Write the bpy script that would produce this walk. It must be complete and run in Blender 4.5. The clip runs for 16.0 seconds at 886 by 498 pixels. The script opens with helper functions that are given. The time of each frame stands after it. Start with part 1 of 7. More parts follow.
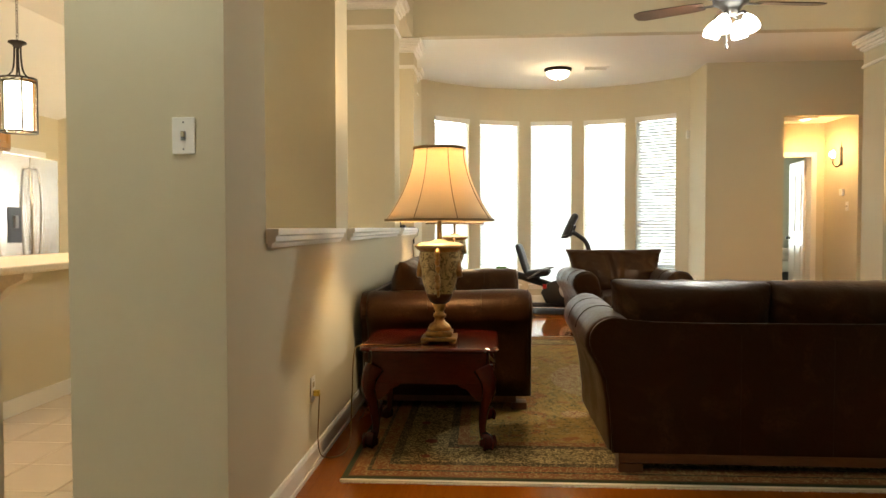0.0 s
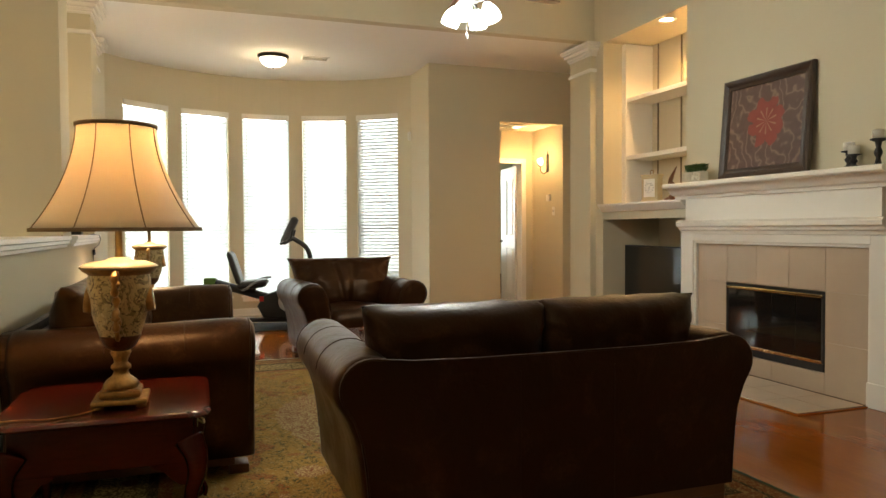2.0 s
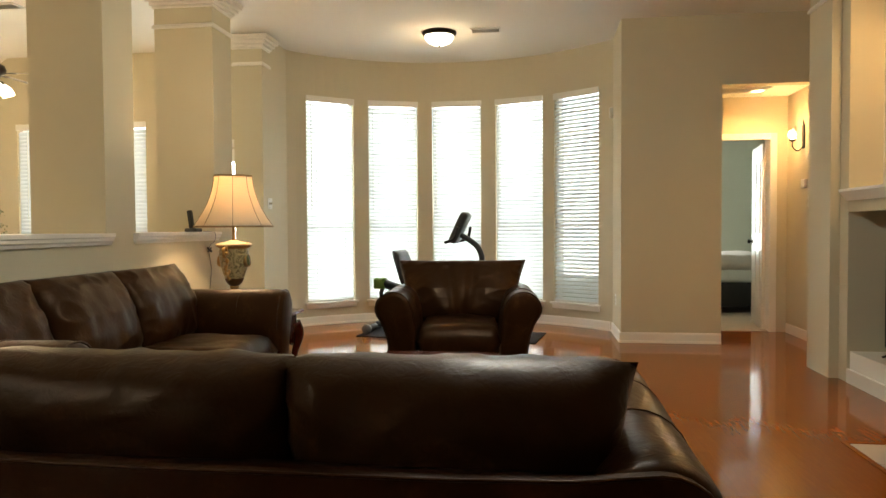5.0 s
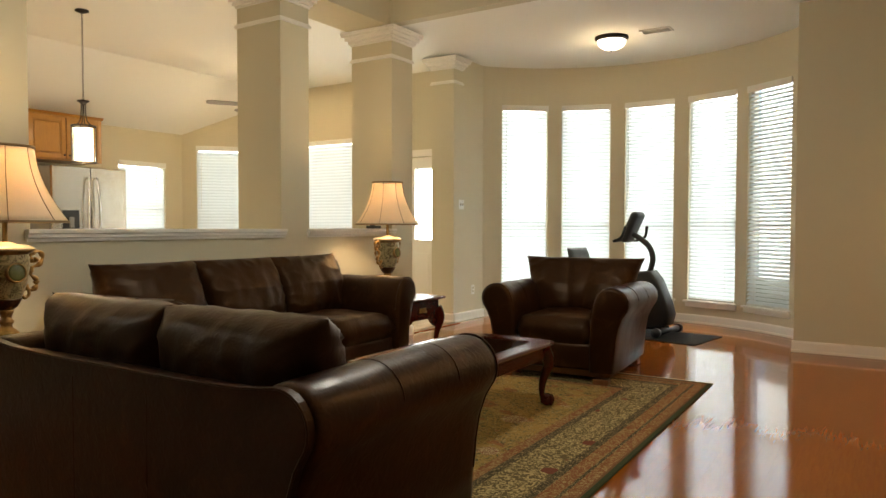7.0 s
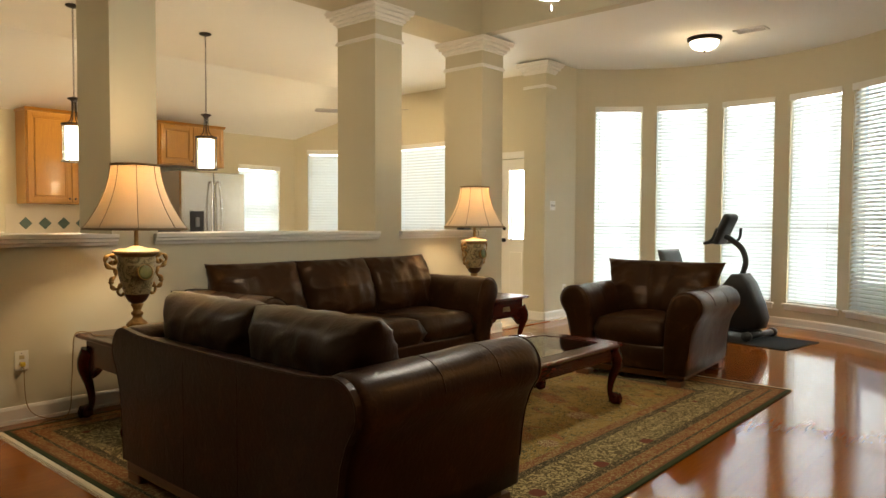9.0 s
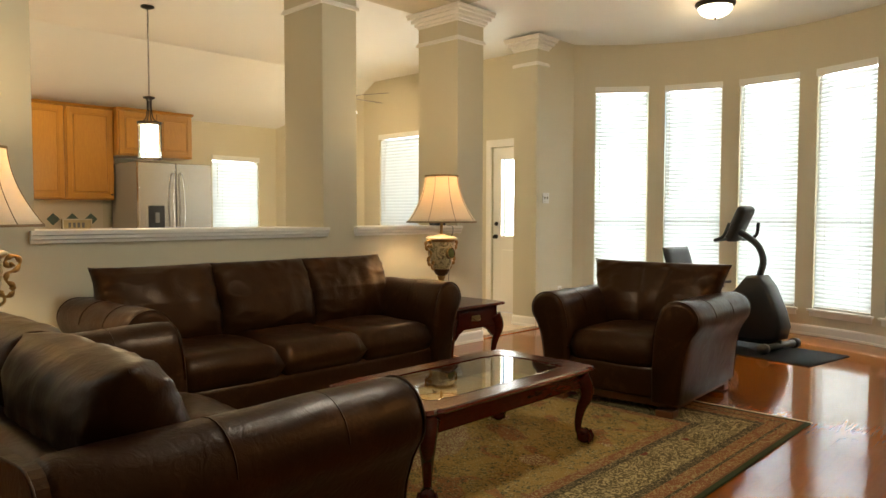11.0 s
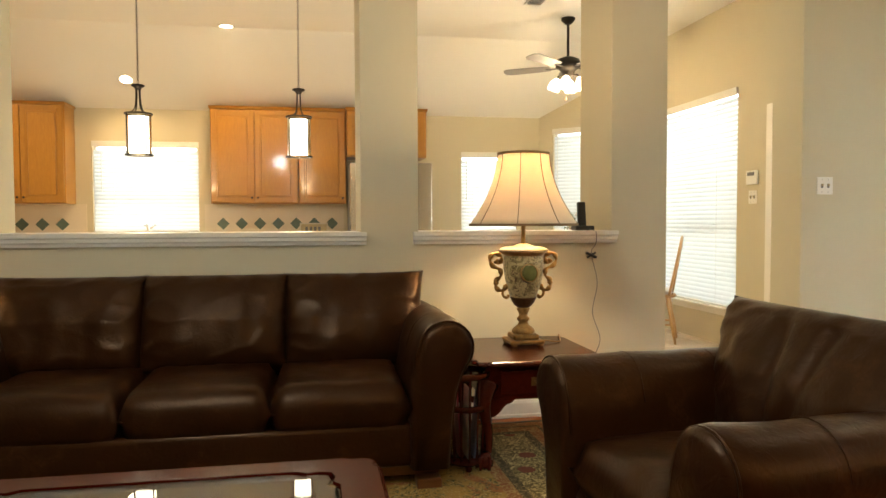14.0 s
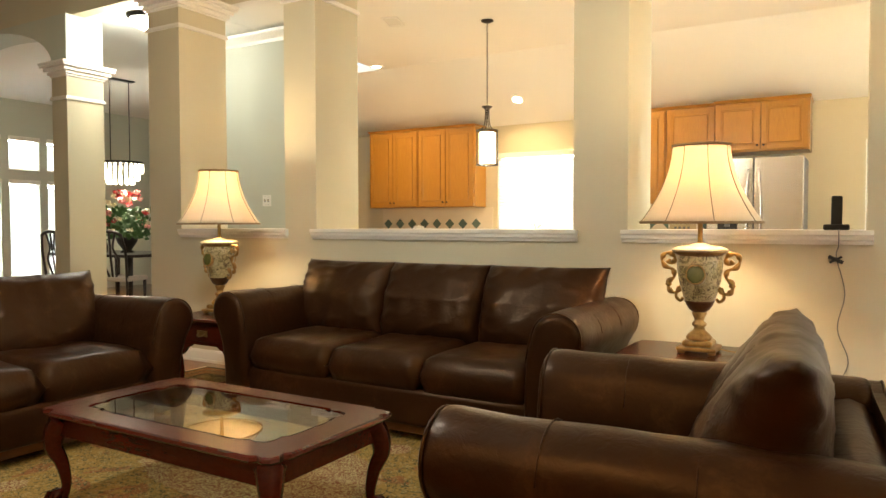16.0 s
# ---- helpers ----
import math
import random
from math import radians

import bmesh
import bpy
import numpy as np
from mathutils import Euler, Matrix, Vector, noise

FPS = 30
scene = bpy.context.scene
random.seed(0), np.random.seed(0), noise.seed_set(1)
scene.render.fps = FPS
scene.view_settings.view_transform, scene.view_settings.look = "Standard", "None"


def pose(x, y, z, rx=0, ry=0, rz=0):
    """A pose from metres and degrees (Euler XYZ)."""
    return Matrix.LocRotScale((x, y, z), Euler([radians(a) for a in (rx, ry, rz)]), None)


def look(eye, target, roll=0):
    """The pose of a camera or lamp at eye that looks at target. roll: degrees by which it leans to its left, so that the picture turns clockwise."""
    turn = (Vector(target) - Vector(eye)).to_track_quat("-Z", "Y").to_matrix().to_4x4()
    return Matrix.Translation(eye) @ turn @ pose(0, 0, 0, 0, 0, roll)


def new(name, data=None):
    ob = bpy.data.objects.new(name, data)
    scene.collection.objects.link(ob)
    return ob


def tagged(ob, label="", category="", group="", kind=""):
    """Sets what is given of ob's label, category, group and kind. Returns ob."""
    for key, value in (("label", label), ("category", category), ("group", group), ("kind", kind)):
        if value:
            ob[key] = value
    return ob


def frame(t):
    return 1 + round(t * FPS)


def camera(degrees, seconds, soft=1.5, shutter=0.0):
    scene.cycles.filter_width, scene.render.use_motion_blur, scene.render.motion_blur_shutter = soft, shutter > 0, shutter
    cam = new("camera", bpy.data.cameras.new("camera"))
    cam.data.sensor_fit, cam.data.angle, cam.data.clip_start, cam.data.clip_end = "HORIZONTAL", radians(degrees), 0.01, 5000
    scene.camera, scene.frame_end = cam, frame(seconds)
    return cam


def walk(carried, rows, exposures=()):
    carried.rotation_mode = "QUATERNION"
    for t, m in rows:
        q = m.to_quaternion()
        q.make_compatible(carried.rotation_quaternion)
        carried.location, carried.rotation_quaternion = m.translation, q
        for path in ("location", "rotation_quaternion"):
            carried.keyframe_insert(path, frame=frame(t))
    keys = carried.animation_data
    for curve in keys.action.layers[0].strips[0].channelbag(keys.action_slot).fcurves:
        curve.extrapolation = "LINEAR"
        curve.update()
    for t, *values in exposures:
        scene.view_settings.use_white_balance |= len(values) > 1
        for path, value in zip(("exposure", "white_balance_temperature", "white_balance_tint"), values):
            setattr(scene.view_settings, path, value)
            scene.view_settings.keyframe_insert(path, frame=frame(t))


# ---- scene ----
cam = camera(64.4, 16.0)
PATH = [
    (0, (-0.143, -0.07, 1.122), (-0.279, 1.924, 1.06), -0.1),
    (0.5, (-0.112, 0.246, 1.117), (0.128, 2.231, 1.05), 0.3),
    (0.8, (-0.074, 0.396, 1.14), (0.336, 2.353, 1.079), -0.2),
    (1, (-0.046, 0.464, 1.137), (0.435, 2.404, 1.08), -0.2),
    (1.5, (-0.109, 0.63, 1.135), (0.518, 2.528, 1.082), -0.2),
    (2, (-0.145, 0.798, 1.157), (0.516, 2.685, 1.098), -0.3),
    (2.5, (-0.061, 0.98, 1.163), (0.603, 2.866, 1.098), -0.4),
    (3, (0.14, 1.2, 1.154), (0.695, 3.121, 1.089), -0.5),
    (3.5, (0.403, 1.521, 1.163), (0.726, 3.493, 1.095), -0.6),
    (4, (0.775, 1.802, 1.142), (0.874, 3.799, 1.079), -0.5),
    (6.3, (2.854, 1.903, 1.149), (2.102, 3.755, 1.087), -0.1),
    (7, (3.283, 1.818, 1.137), (2.207, 3.502, 1.074), 0.1),
    (7.5, (3.529, 1.724, 1.161), (2.291, 3.292, 1.094), 0.1),
    (8.2, (3.669, 1.673, 1.205), (2.366, 3.189, 1.13), 0.2),
    (10.3, (3.607, 2.139, 1.218), (2.247, 3.603, 1.13), 0.2),
    (11, (3.472, 2.727, 1.207), (2.084, 4.164, 1.113), 0.1),
    (11.5, (3.349, 3.222, 1.199), (1.895, 4.591, 1.109), 0.0),
    (12, (3.258, 3.735, 1.196), (1.717, 5.006, 1.110), -0.2),
    (12.5, (3.194, 4.253, 1.196), (1.526, 5.352, 1.11), -0.2),
    (13, (3.142, 4.769, 1.195), (1.368, 5.687, 1.109), -0.2),
    (13.5, (3.104, 5.271, 1.188), (1.209, 5.902, 1.105), -0.3),
    (14, (3.071, 5.748, 1.176), (1.104, 6.102, 1.098), -0.2),
    (14.5, (3.03, 6.198, 1.17), (1.031, 6.176, 1.093), -0.3),
    (15, (3.039, 6.647, 1.153), (1.072, 6.293, 1.078), -0.3),
    (15.3, (3.042, 6.918, 1.132), (1.128, 6.343, 1.062), -0.2),
    (15.6, (3.045, 7.176, 1.136), (1.201, 6.404, 1.067), -0.2),
    (16, (3.088, 7.475, 1.151), (1.364, 6.462, 1.081), -0.1),
]
walk(cam, [(row[0], look(*row[1:])) for row in PATH],
     [(0.0, 1.05, 7300, 5), (1.5, 0.82, 7300, 5), (4.0, 0.66, 7300, 5), (7.5, 0.54, 7300, 5), (12.5, 0.66, 7300, 5), (13.5, 0.84, 7300, 5), (14.5, 0.88, 7300, 5), (16.0, 1.32, 7300, 5)])

# ---- world, sun, exposure ----
world = bpy.data.worlds.new("world")
scene.world = world
world.use_nodes = True
wn = world.node_tree
sky = wn.nodes.new("ShaderNodeTexSky")
sky.sky_type, sky.sun_disc = "NISHITA", False
sky.sun_elevation, sky.sun_rotation = radians(58), radians(200)
wn.nodes["Background"].inputs["Strength"].default_value = 0.15
wn.links.new(sky.outputs[0], wn.nodes["Background"].inputs["Color"])
sun = new("sun", bpy.data.lights.new("sun", "SUN"))
sun.data.energy, sun.data.angle, sun.data.color = 3.0, radians(0.5), (1.0, 0.95, 0.88)
sun.matrix_world = look((6, -12, 26), (0, 0, 0))

WARM = (1.0, 0.68, 0.36)
SOFT = (1.0, 0.75, 0.47)
AMBER = (1.0, 0.58, 0.26)
DAY = (0.86, 0.94, 1.0)


def area(name, m, w, h, watts, color):
    l = bpy.data.lights.new(name, "AREA")
    l.shape, l.size, l.size_y, l.energy, l.color = "RECTANGLE", w, h, watts, color
    o = new(name, l)
    o.matrix_world = m
    return o


def bulb(name, at, watts, color, radius=0.04):
    l = bpy.data.lights.new(name, "POINT")
    l.energy, l.color, l.shadow_soft_size = watts, color, radius
    o = new(name, l)
    o.location = at
    return o


def spot(name, at, watts, color, degrees=110):
    l = bpy.data.lights.new(name, "SPOT")
    l.energy, l.color, l.shadow_soft_size, l.spot_size, l.spot_blend = watts, color, 0.06, radians(degrees), 0.6
    o = new(name, l)
    o.matrix_world = look(at, (at[0], at[1] + 0.001, 0))
    return o


# ---- materials ----
def material(name, base, rough=0.5, metal=0.0, vary=0.12, scale=6.0, fine=80.0, bump=0.05, coat=0.0, random_tint=0.0, spec=0.5):
    m = bpy.data.materials.new(name)
    m.use_nodes = True
    t, b = m.node_tree, m.node_tree.nodes["Principled BSDF"]
    b.inputs["Roughness"].default_value, b.inputs["Metallic"].default_value = rough, metal
    b.inputs["Coat Weight"].default_value, b.inputs["Coat Roughness"].default_value = coat, 0.08
    b.inputs["Specular IOR Level"].default_value = spec
    co = t.nodes.new("ShaderNodeTexCoord")
    n1, n2 = t.nodes.new("ShaderNodeTexNoise"), t.nodes.new("ShaderNodeTexNoise")
    n1.inputs["Scale"].default_value, n2.inputs["Scale"].default_value = scale, fine
    n1.inputs["Detail"].default_value, n2.inputs["Detail"].default_value = 5, 4
    for n in (n1, n2):
        t.links.new(co.outputs["Object"], n.inputs["Vector"])
    mix = t.nodes.new("ShaderNodeMix")
    mix.data_type = "RGBA"
    lo, hi = [c * (1 - vary) for c in base], [min(1, c * (1 + vary)) for c in base]
    mix.inputs[6].default_value, mix.inputs[7].default_value = (*lo, 1), (*hi, 1)
    t.links.new(n1.outputs["Fac"], mix.inputs[0])
    out = mix.outputs[2]
    if random_tint:
        info, hsv, ramp = t.nodes.new("ShaderNodeObjectInfo"), t.nodes.new("ShaderNodeHueSaturation"), t.nodes.new("ShaderNodeMapRange")
        ramp.inputs[3].default_value, ramp.inputs[4].default_value = 1 - random_tint, 1 + random_tint
        t.links.new(info.outputs["Random"], ramp.inputs[0])
        t.links.new(ramp.outputs[0], hsv.inputs["Value"])
        t.links.new(out, hsv.inputs["Color"])
        out = hsv.outputs[0]
    t.links.new(out, b.inputs["Base Color"])
    if bump:
        bp = t.nodes.new("ShaderNodeBump")
        bp.inputs["Strength"].default_value, bp.inputs["Distance"].default_value = bump, 0.01
        t.links.new(n2.outputs["Fac"], bp.inputs["Height"])
        t.links.new(bp.outputs[0], b.inputs["Normal"])
    return m


def wood(name, dark, light, rough=0.3, stretch=(3, 3, 30), coat=0.3, random_tint=0.0, grain=6.0, spec=0.5):
    m = material(name, light, rough, coat=coat, bump=0.0, random_tint=random_tint, spec=spec)
    t = m.node_tree
    mix = [n for n in t.nodes if n.type == "MIX"][0]
    mix.inputs[6].default_value, mix.inputs[7].default_value = (*dark, 1), (*light, 1)
    mp, nz = t.nodes.new("ShaderNodeMapping"), t.nodes.new("ShaderNodeTexNoise")
    mp.inputs["Scale"].default_value = stretch
    nz.inputs["Scale"].default_value, nz.inputs["Detail"].default_value, nz.inputs["Distortion"].default_value = grain, 8, 1.2
    co = [n for n in t.nodes if n.type == "TEX_COORD"][0]
    t.links.new(co.outputs["Object"], mp.inputs["Vector"])
    t.links.new(mp.outputs[0], nz.inputs["Vector"])
    t.links.new(nz.outputs["Fac"], mix.inputs[0])
    bp = t.nodes.new("ShaderNodeBump")
    bp.inputs["Strength"].default_value, bp.inputs["Distance"].default_value = 0.04, 0.003
    t.links.new(nz.outputs["Fac"], bp.inputs["Height"])
    t.links.new(bp.outputs[0], t.nodes["Principled BSDF"].inputs["Normal"])
    return m


def leather_material():
    """Worn brown leather: rubbed lighter patches, soft puckers, fine pores, uneven gloss, highlights tinted for warm
    room light.
    """
    m = material("leather", (0.023, 0.0080, 0.0030), 0.4, vary=0.2, scale=4, fine=160, bump=0.0, spec=0.25)
    t, b = m.node_tree, m.node_tree.nodes["Principled BSDF"]
    N, L = t.nodes.new, t.links.new
    co = [n for n in t.nodes if n.type == "TEX_COORD"][0]

    def noise_of(scale, detail, dist):
        n = N("ShaderNodeTexNoise")
        n.inputs["Scale"].default_value, n.inputs["Detail"].default_value, n.inputs["Distortion"].default_value = scale, detail, dist
        L(co.outputs["Object"], n.inputs["Vector"])
        return n.outputs["Fac"]

    def span(f, a, c, lo, hi):
        n = N("ShaderNodeMapRange")
        for k, v in zip((1, 2, 3, 4), (a, c, lo, hi)):
            n.inputs[k].default_value = v
        L(f, n.inputs[0])
        return n.outputs[0]

    def mth(op, a, c=0.0):
        n = N("ShaderNodeMath")
        n.operation = op
        for k, v in enumerate((a, c)):
            if isinstance(v, float):
                n.inputs[k].default_value = v
            else:
                L(v, n.inputs[k])
        return n.outputs[0]

    # warm light of the surroundings, put into the highlight colour
    b.inputs["Specular Tint"].default_value = (1.0, 0.66, 0.42, 1)
    rub = mth("MULTIPLY", span(noise_of(6, 4, 0.8), 0.54, 0.80, 0.0, 0.55), span(noise_of(34, 4, 1.5), 0.35, 0.65, 0.2, 1.0))
    mix = N("ShaderNodeMix")
    mix.data_type = "RGBA"
    L(rub, mix.inputs[0])
    L([n for n in t.nodes if n.type == "MIX"][0].outputs[2], mix.inputs[6])
    mix.inputs[7].default_value = (0.115, 0.048, 0.018, 1)
    L(mix.outputs[2], b.inputs["Base Color"])
    vo = N("ShaderNodeTexVoronoi")
    vo.inputs["Scale"].default_value = 260
    L(co.outputs["Object"], vo.inputs["Vector"])
    last = None
    for h, strength, distance in ((noise_of(7, 3, 0.6), 0.10, 0.02), (noise_of(24, 4, 1.6), 0.22, 0.008), (vo.outputs["Distance"], 0.08, 0.0015)):
        bp = N("ShaderNodeBump")
        bp.inputs["Strength"].default_value, bp.inputs["Distance"].default_value = strength, distance
        L(h, bp.inputs["Height"])
        if last:
            L(last, bp.inputs["Normal"])
        last = bp.outputs[0]
    L(last, b.inputs["Normal"])
    L(mth("ADD", span(noise_of(6, 4, 0.5), 0.3, 0.7, 0.28, 0.40), mth("MULTIPLY", rub, 0.08)), b.inputs["Roughness"])
    return m


def glow(name, color, strength):
    m = bpy.data.materials.new(name)
    m.use_nodes = True
    b = m.node_tree.nodes["Principled BSDF"]
    b.inputs["Base Color"].default_value = (*color, 1)
    b.inputs["Emission Color"].default_value = (*color, 1)
    b.inputs["Emission Strength"].default_value = strength
    return m


def cloth_glow(name, color, through_amount=0.6, rough=0.8):
    """Thin cloth or plastic that lets part of the light through."""
    m = bpy.data.materials.new(name)
    m.use_nodes = True
    t, b = m.node_tree, m.node_tree.nodes["Principled BSDF"]
    b.inputs["Base Color"].default_value = (*color, 1)
    b.inputs["Roughness"].default_value = rough
    tr, mix, nz = t.nodes.new("ShaderNodeBsdfTranslucent"), t.nodes.new("ShaderNodeMixShader"), t.nodes.new("ShaderNodeTexNoise")
    tr.inputs["Color"].default_value = (*color, 1)
    mix.inputs[0].default_value = through_amount
    nz.inputs["Scale"].default_value = 90
    bp = t.nodes.new("ShaderNodeBump")
    bp.inputs["Strength"].default_value = 0.06
    t.links.new(nz.outputs["Fac"], bp.inputs["Height"])
    t.links.new(bp.outputs[0], b.inputs["Normal"])
    t.links.new(b.outputs[0], mix.inputs[1])
    t.links.new(tr.outputs[0], mix.inputs[2])
    t.links.new(mix.outputs[0], t.nodes["Material Output"].inputs["Surface"])
    return m


def glass_material(name, color=(1, 1, 1), rough=0.0):
    m = bpy.data.materials.new(name)
    m.use_nodes = True
    b = m.node_tree.nodes["Principled BSDF"]
    b.inputs["Base Color"].default_value = (*color, 1)
    b.inputs["Roughness"].default_value, b.inputs["Transmission Weight"].default_value, b.inputs["IOR"].default_value = rough, 1.0, 1.45
    return m


def rug_material():
    """Woven Persian pattern: green-gold field with medallion and flowers, banded border."""
    m = material("rug", (0.25, 0.2, 0.11), 0.95, vary=0.2, scale=9, fine=300, bump=0.35, spec=0.1)
    t, b = m.node_tree, m.node_tree.nodes["Principled BSDF"]
    N, L = t.nodes.new, t.links.new
    co = [n for n in t.nodes if n.type == "TEX_COORD"][0]
    sep = N("ShaderNodeSeparateXYZ")
    L(co.outputs["Object"], sep.inputs[0])

    def mth(op, a, c=None):
        n = N("ShaderNodeMath")
        n.operation = op
        for i, v in enumerate((a, c)):
            if v is None:
                continue
            if isinstance(v, (int, float)):
                n.inputs[i].default_value = v
            else:
                L(v, n.inputs[i])
        return n.outputs[0]

    def mixc(f, a, c):
        n = N("ShaderNodeMix")
        n.data_type = "RGBA"
        L(f, n.inputs[0])
        for i, v in ((6, a), (7, c)):
            if isinstance(v, tuple):
                n.inputs[i].default_value = (*v, 1)
            else:
                L(v, n.inputs[i])
        return n.outputs[2]

    def noise_of(scale, detail=4.0, dist=0.0):
        n = N("ShaderNodeTexNoise")
        n.inputs["Scale"].default_value, n.inputs["Detail"].default_value, n.inputs["Distortion"].default_value = scale, detail, dist
        L(co.outputs["Object"], n.inputs["Vector"])
        return n.outputs["Fac"]

    def cells(scale):
        n = N("ShaderNodeTexVoronoi")
        n.inputs["Scale"].default_value = scale
        L(co.outputs["Object"], n.inputs["Vector"])
        return n.outputs["Distance"]

    # distance to the nearest edge of a 3.06 x 4.1 rug
    ex = mth("SUBTRACT", 1.53, mth("ABSOLUTE", sep.outputs[0]))
    ey = mth("SUBTRACT", 2.05, mth("ABSOLUTE", sep.outputs[1]))
    d = mth("MINIMUM", ex, ey)
    field = mixc(noise_of(2.2, 3, 0.5), (0.37, 0.220, 0.062), (0.25, 0.165, 0.050))
    field = mixc(mth("GREATER_THAN", noise_of(4.5, 2, 1), 0.60), field, (0.27, 0.115, 0.040))
    field = mixc(mth("MULTIPLY", mth("GREATER_THAN", noise_of(30, 3, 2.5), 0.55), mth("GREATER_THAN", noise_of(5.5, 3, 1), 0.42)), field, (0.090, 0.078, 0.032))
    field = mixc(mth("GREATER_THAN", noise_of(60, 2, 2), 0.62), field, (0.43, 0.34, 0.17))
    bloom = mixc(mth("GREATER_THAN", noise_of(42, 2, 3), 0.5), (0.20, 0.075, 0.035), (0.46, 0.36, 0.19))
    field = mixc(mth("LESS_THAN", mth("ADD", cells(2.6), mth("MULTIPLY", noise_of(30, 2), 0.08)), 0.25), field, bloom)
    rx, ry = mth("MULTIPLY", sep.outputs[0], 1.0), mth("MULTIPLY", sep.outputs[1], 0.62)
    r = mth("SQRT", mth("ADD", mth("MULTIPLY", rx, rx), mth("MULTIPLY", ry, ry)))
    r = mth("ADD", r, mth("MULTIPLY", noise_of(14, 2), 0.10))
    medal = mixc(mth("GREATER_THAN", noise_of(40, 2, 3), 0.5), (0.20, 0.085, 0.04), (0.40, 0.32, 0.16))
    field = mixc(mth("LESS_THAN", r, 0.45), field, medal)
    wide = mixc(mth("GREATER_THAN", noise_of(20, 2, 4), 0.53), (0.13, 0.095, 0.040), (0.45, 0.34, 0.16))
    wide = mixc(mth("LESS_THAN", mth("ADD", cells(4.5), mth("MULTIPLY", noise_of(40, 2), 0.1)), 0.24), wide, (0.17, 0.050, 0.028))
    guard = mixc(mth("GREATER_THAN", noise_of(34, 2, 3), 0.55), (0.22, 0.088, 0.034), (0.36, 0.25, 0.11))
    dark = mixc(mth("GREATER_THAN", noise_of(55, 1, 2), 0.58), (0.070, 0.054, 0.026), (0.30, 0.22, 0.11))
    # bands from the field out to the bound edge
    for limit, band in ((0.56, guard), (0.50, dark), (0.455, wide), (0.235, dark), (0.19, guard), (0.118, dark), (0.10, guard), (0.040, (0.16, 0.075, 0.030)), (0.028, (0.042, 0.052, 0.022))):
        field = mixc(mth("LESS_THAN", d, limit), field, band)
    col = field
    mul = N("ShaderNodeMix")
    mul.data_type, mul.blend_type = "RGBA", "MULTIPLY"
    mul.inputs[0].default_value = 0.6
    L(col, mul.inputs[6])
    g = N("ShaderNodeMapRange")
    g.inputs[3].default_value, g.inputs[4].default_value = 0.5, 1.3
    L(noise_of(180, 2), g.inputs[0])
    L(g.outputs[0], mul.inputs[7])
    L(mul.outputs[2], b.inputs["Base Color"])
    return m


PAINT = material("wall_paint", (0.61, 0.545, 0.39), 0.75, vary=0.03, scale=1.2, fine=240, bump=0.06)
# cool wall paint; on the arch header it stands in for greenish daylight
PAINT_COOL = material("foyer_paint_and_arch_daylight", (0.55, 0.56, 0.47), 0.75, vary=0.03, scale=1.2, fine=240, bump=0.06)
CEIL = material("ceiling_paint", (0.85, 0.83, 0.765), 0.9, vary=0.02, scale=1, fine=120, bump=0.15)
TRIM = material("white_trim", (0.83, 0.79, 0.71), 0.35, vary=0.04, scale=3, fine=60, bump=0.02)
WHITE = material("white_plastic", (0.8, 0.78, 0.72), 0.35, vary=0.02, bump=0.0)
FLOORWOOD = wood("floor_oak", (0.21, 0.050, 0.005), (0.30, 0.086, 0.009), 0.075, (14, 1.2, 1), coat=0.0, random_tint=0.05, spec=0.40)
MAHOGANY = wood("mahogany", (0.030, 0.0034, 0.0018), (0.085, 0.0095, 0.0040), 0.20, (8, 2, 8), coat=0.0, spec=0.38)
RAILWOOD = wood("stained_rail", (0.09, 0.030, 0.009), (0.19, 0.070, 0.021), 0.35, (2, 8, 8), coat=0.2)
SUBFLOOR = material("subfloor", (0.06, 0.022, 0.006), 0.8, bump=0.0)
OAK = wood("honey_oak", (0.30, 0.120, 0.016), (0.47, 0.222, 0.034), 0.3, (14, 14, 1.5), coat=0.35, random_tint=0.07)
PINE = wood("pine", (0.42, 0.22, 0.08), (0.60, 0.36, 0.15), 0.4, (10, 10, 2))
LEATHER = leather_material()
BLACK = material("black_plastic", (0.015, 0.015, 0.016), 0.4, vary=0.2, fine=200, bump=0.05)
GREY = material("grey_plastic", (0.16, 0.16, 0.165), 0.4, vary=0.1, fine=200, bump=0.03)
RUBBER = material("rubber_mat", (0.014, 0.015, 0.016), 0.9, vary=0.2, fine=150, bump=0.3, spec=0.2)
IRON = material("dark_iron", (0.028, 0.022, 0.018), 0.4, metal=0.7, vary=0.2, bump=0.05)
BRASS = material("aged_brass", (0.34, 0.21, 0.08), 0.35, metal=0.85, vary=0.3, scale=30, bump=0.2)
GILT = material("gilt_bronze", (0.38, 0.22, 0.075), 0.34, metal=0.7, vary=0.65, scale=40, fine=90, bump=0.3)
STEEL = material("brushed_steel", (0.52, 0.48, 0.43), 0.24, metal=0.95, vary=0.02, scale=1, bump=0.0)
CHROME = material("chrome", (0.75, 0.74, 0.72), 0.12, metal=1.0, vary=0.02, bump=0.0)
TILE = material("stone_tile", (0.50, 0.39, 0.285), 0.35, vary=0.08, scale=5, fine=60, bump=0.04, random_tint=0.05)
GROUT = material("grout", (0.45, 0.37, 0.28), 0.9, vary=0.1, bump=0.2)
KTILE = material("floor_tile", (0.62, 0.50, 0.37), 0.25, vary=0.08, scale=4, fine=50, bump=0.03, random_tint=0.05)
SPLASH = material("backsplash_tile", (0.68, 0.60, 0.47), 0.3, vary=0.04, bump=0.02, random_tint=0.03)
GREEN = material("green_tile", (0.10, 0.15, 0.125), 0.3, vary=0.15, scale=20, bump=0.03)
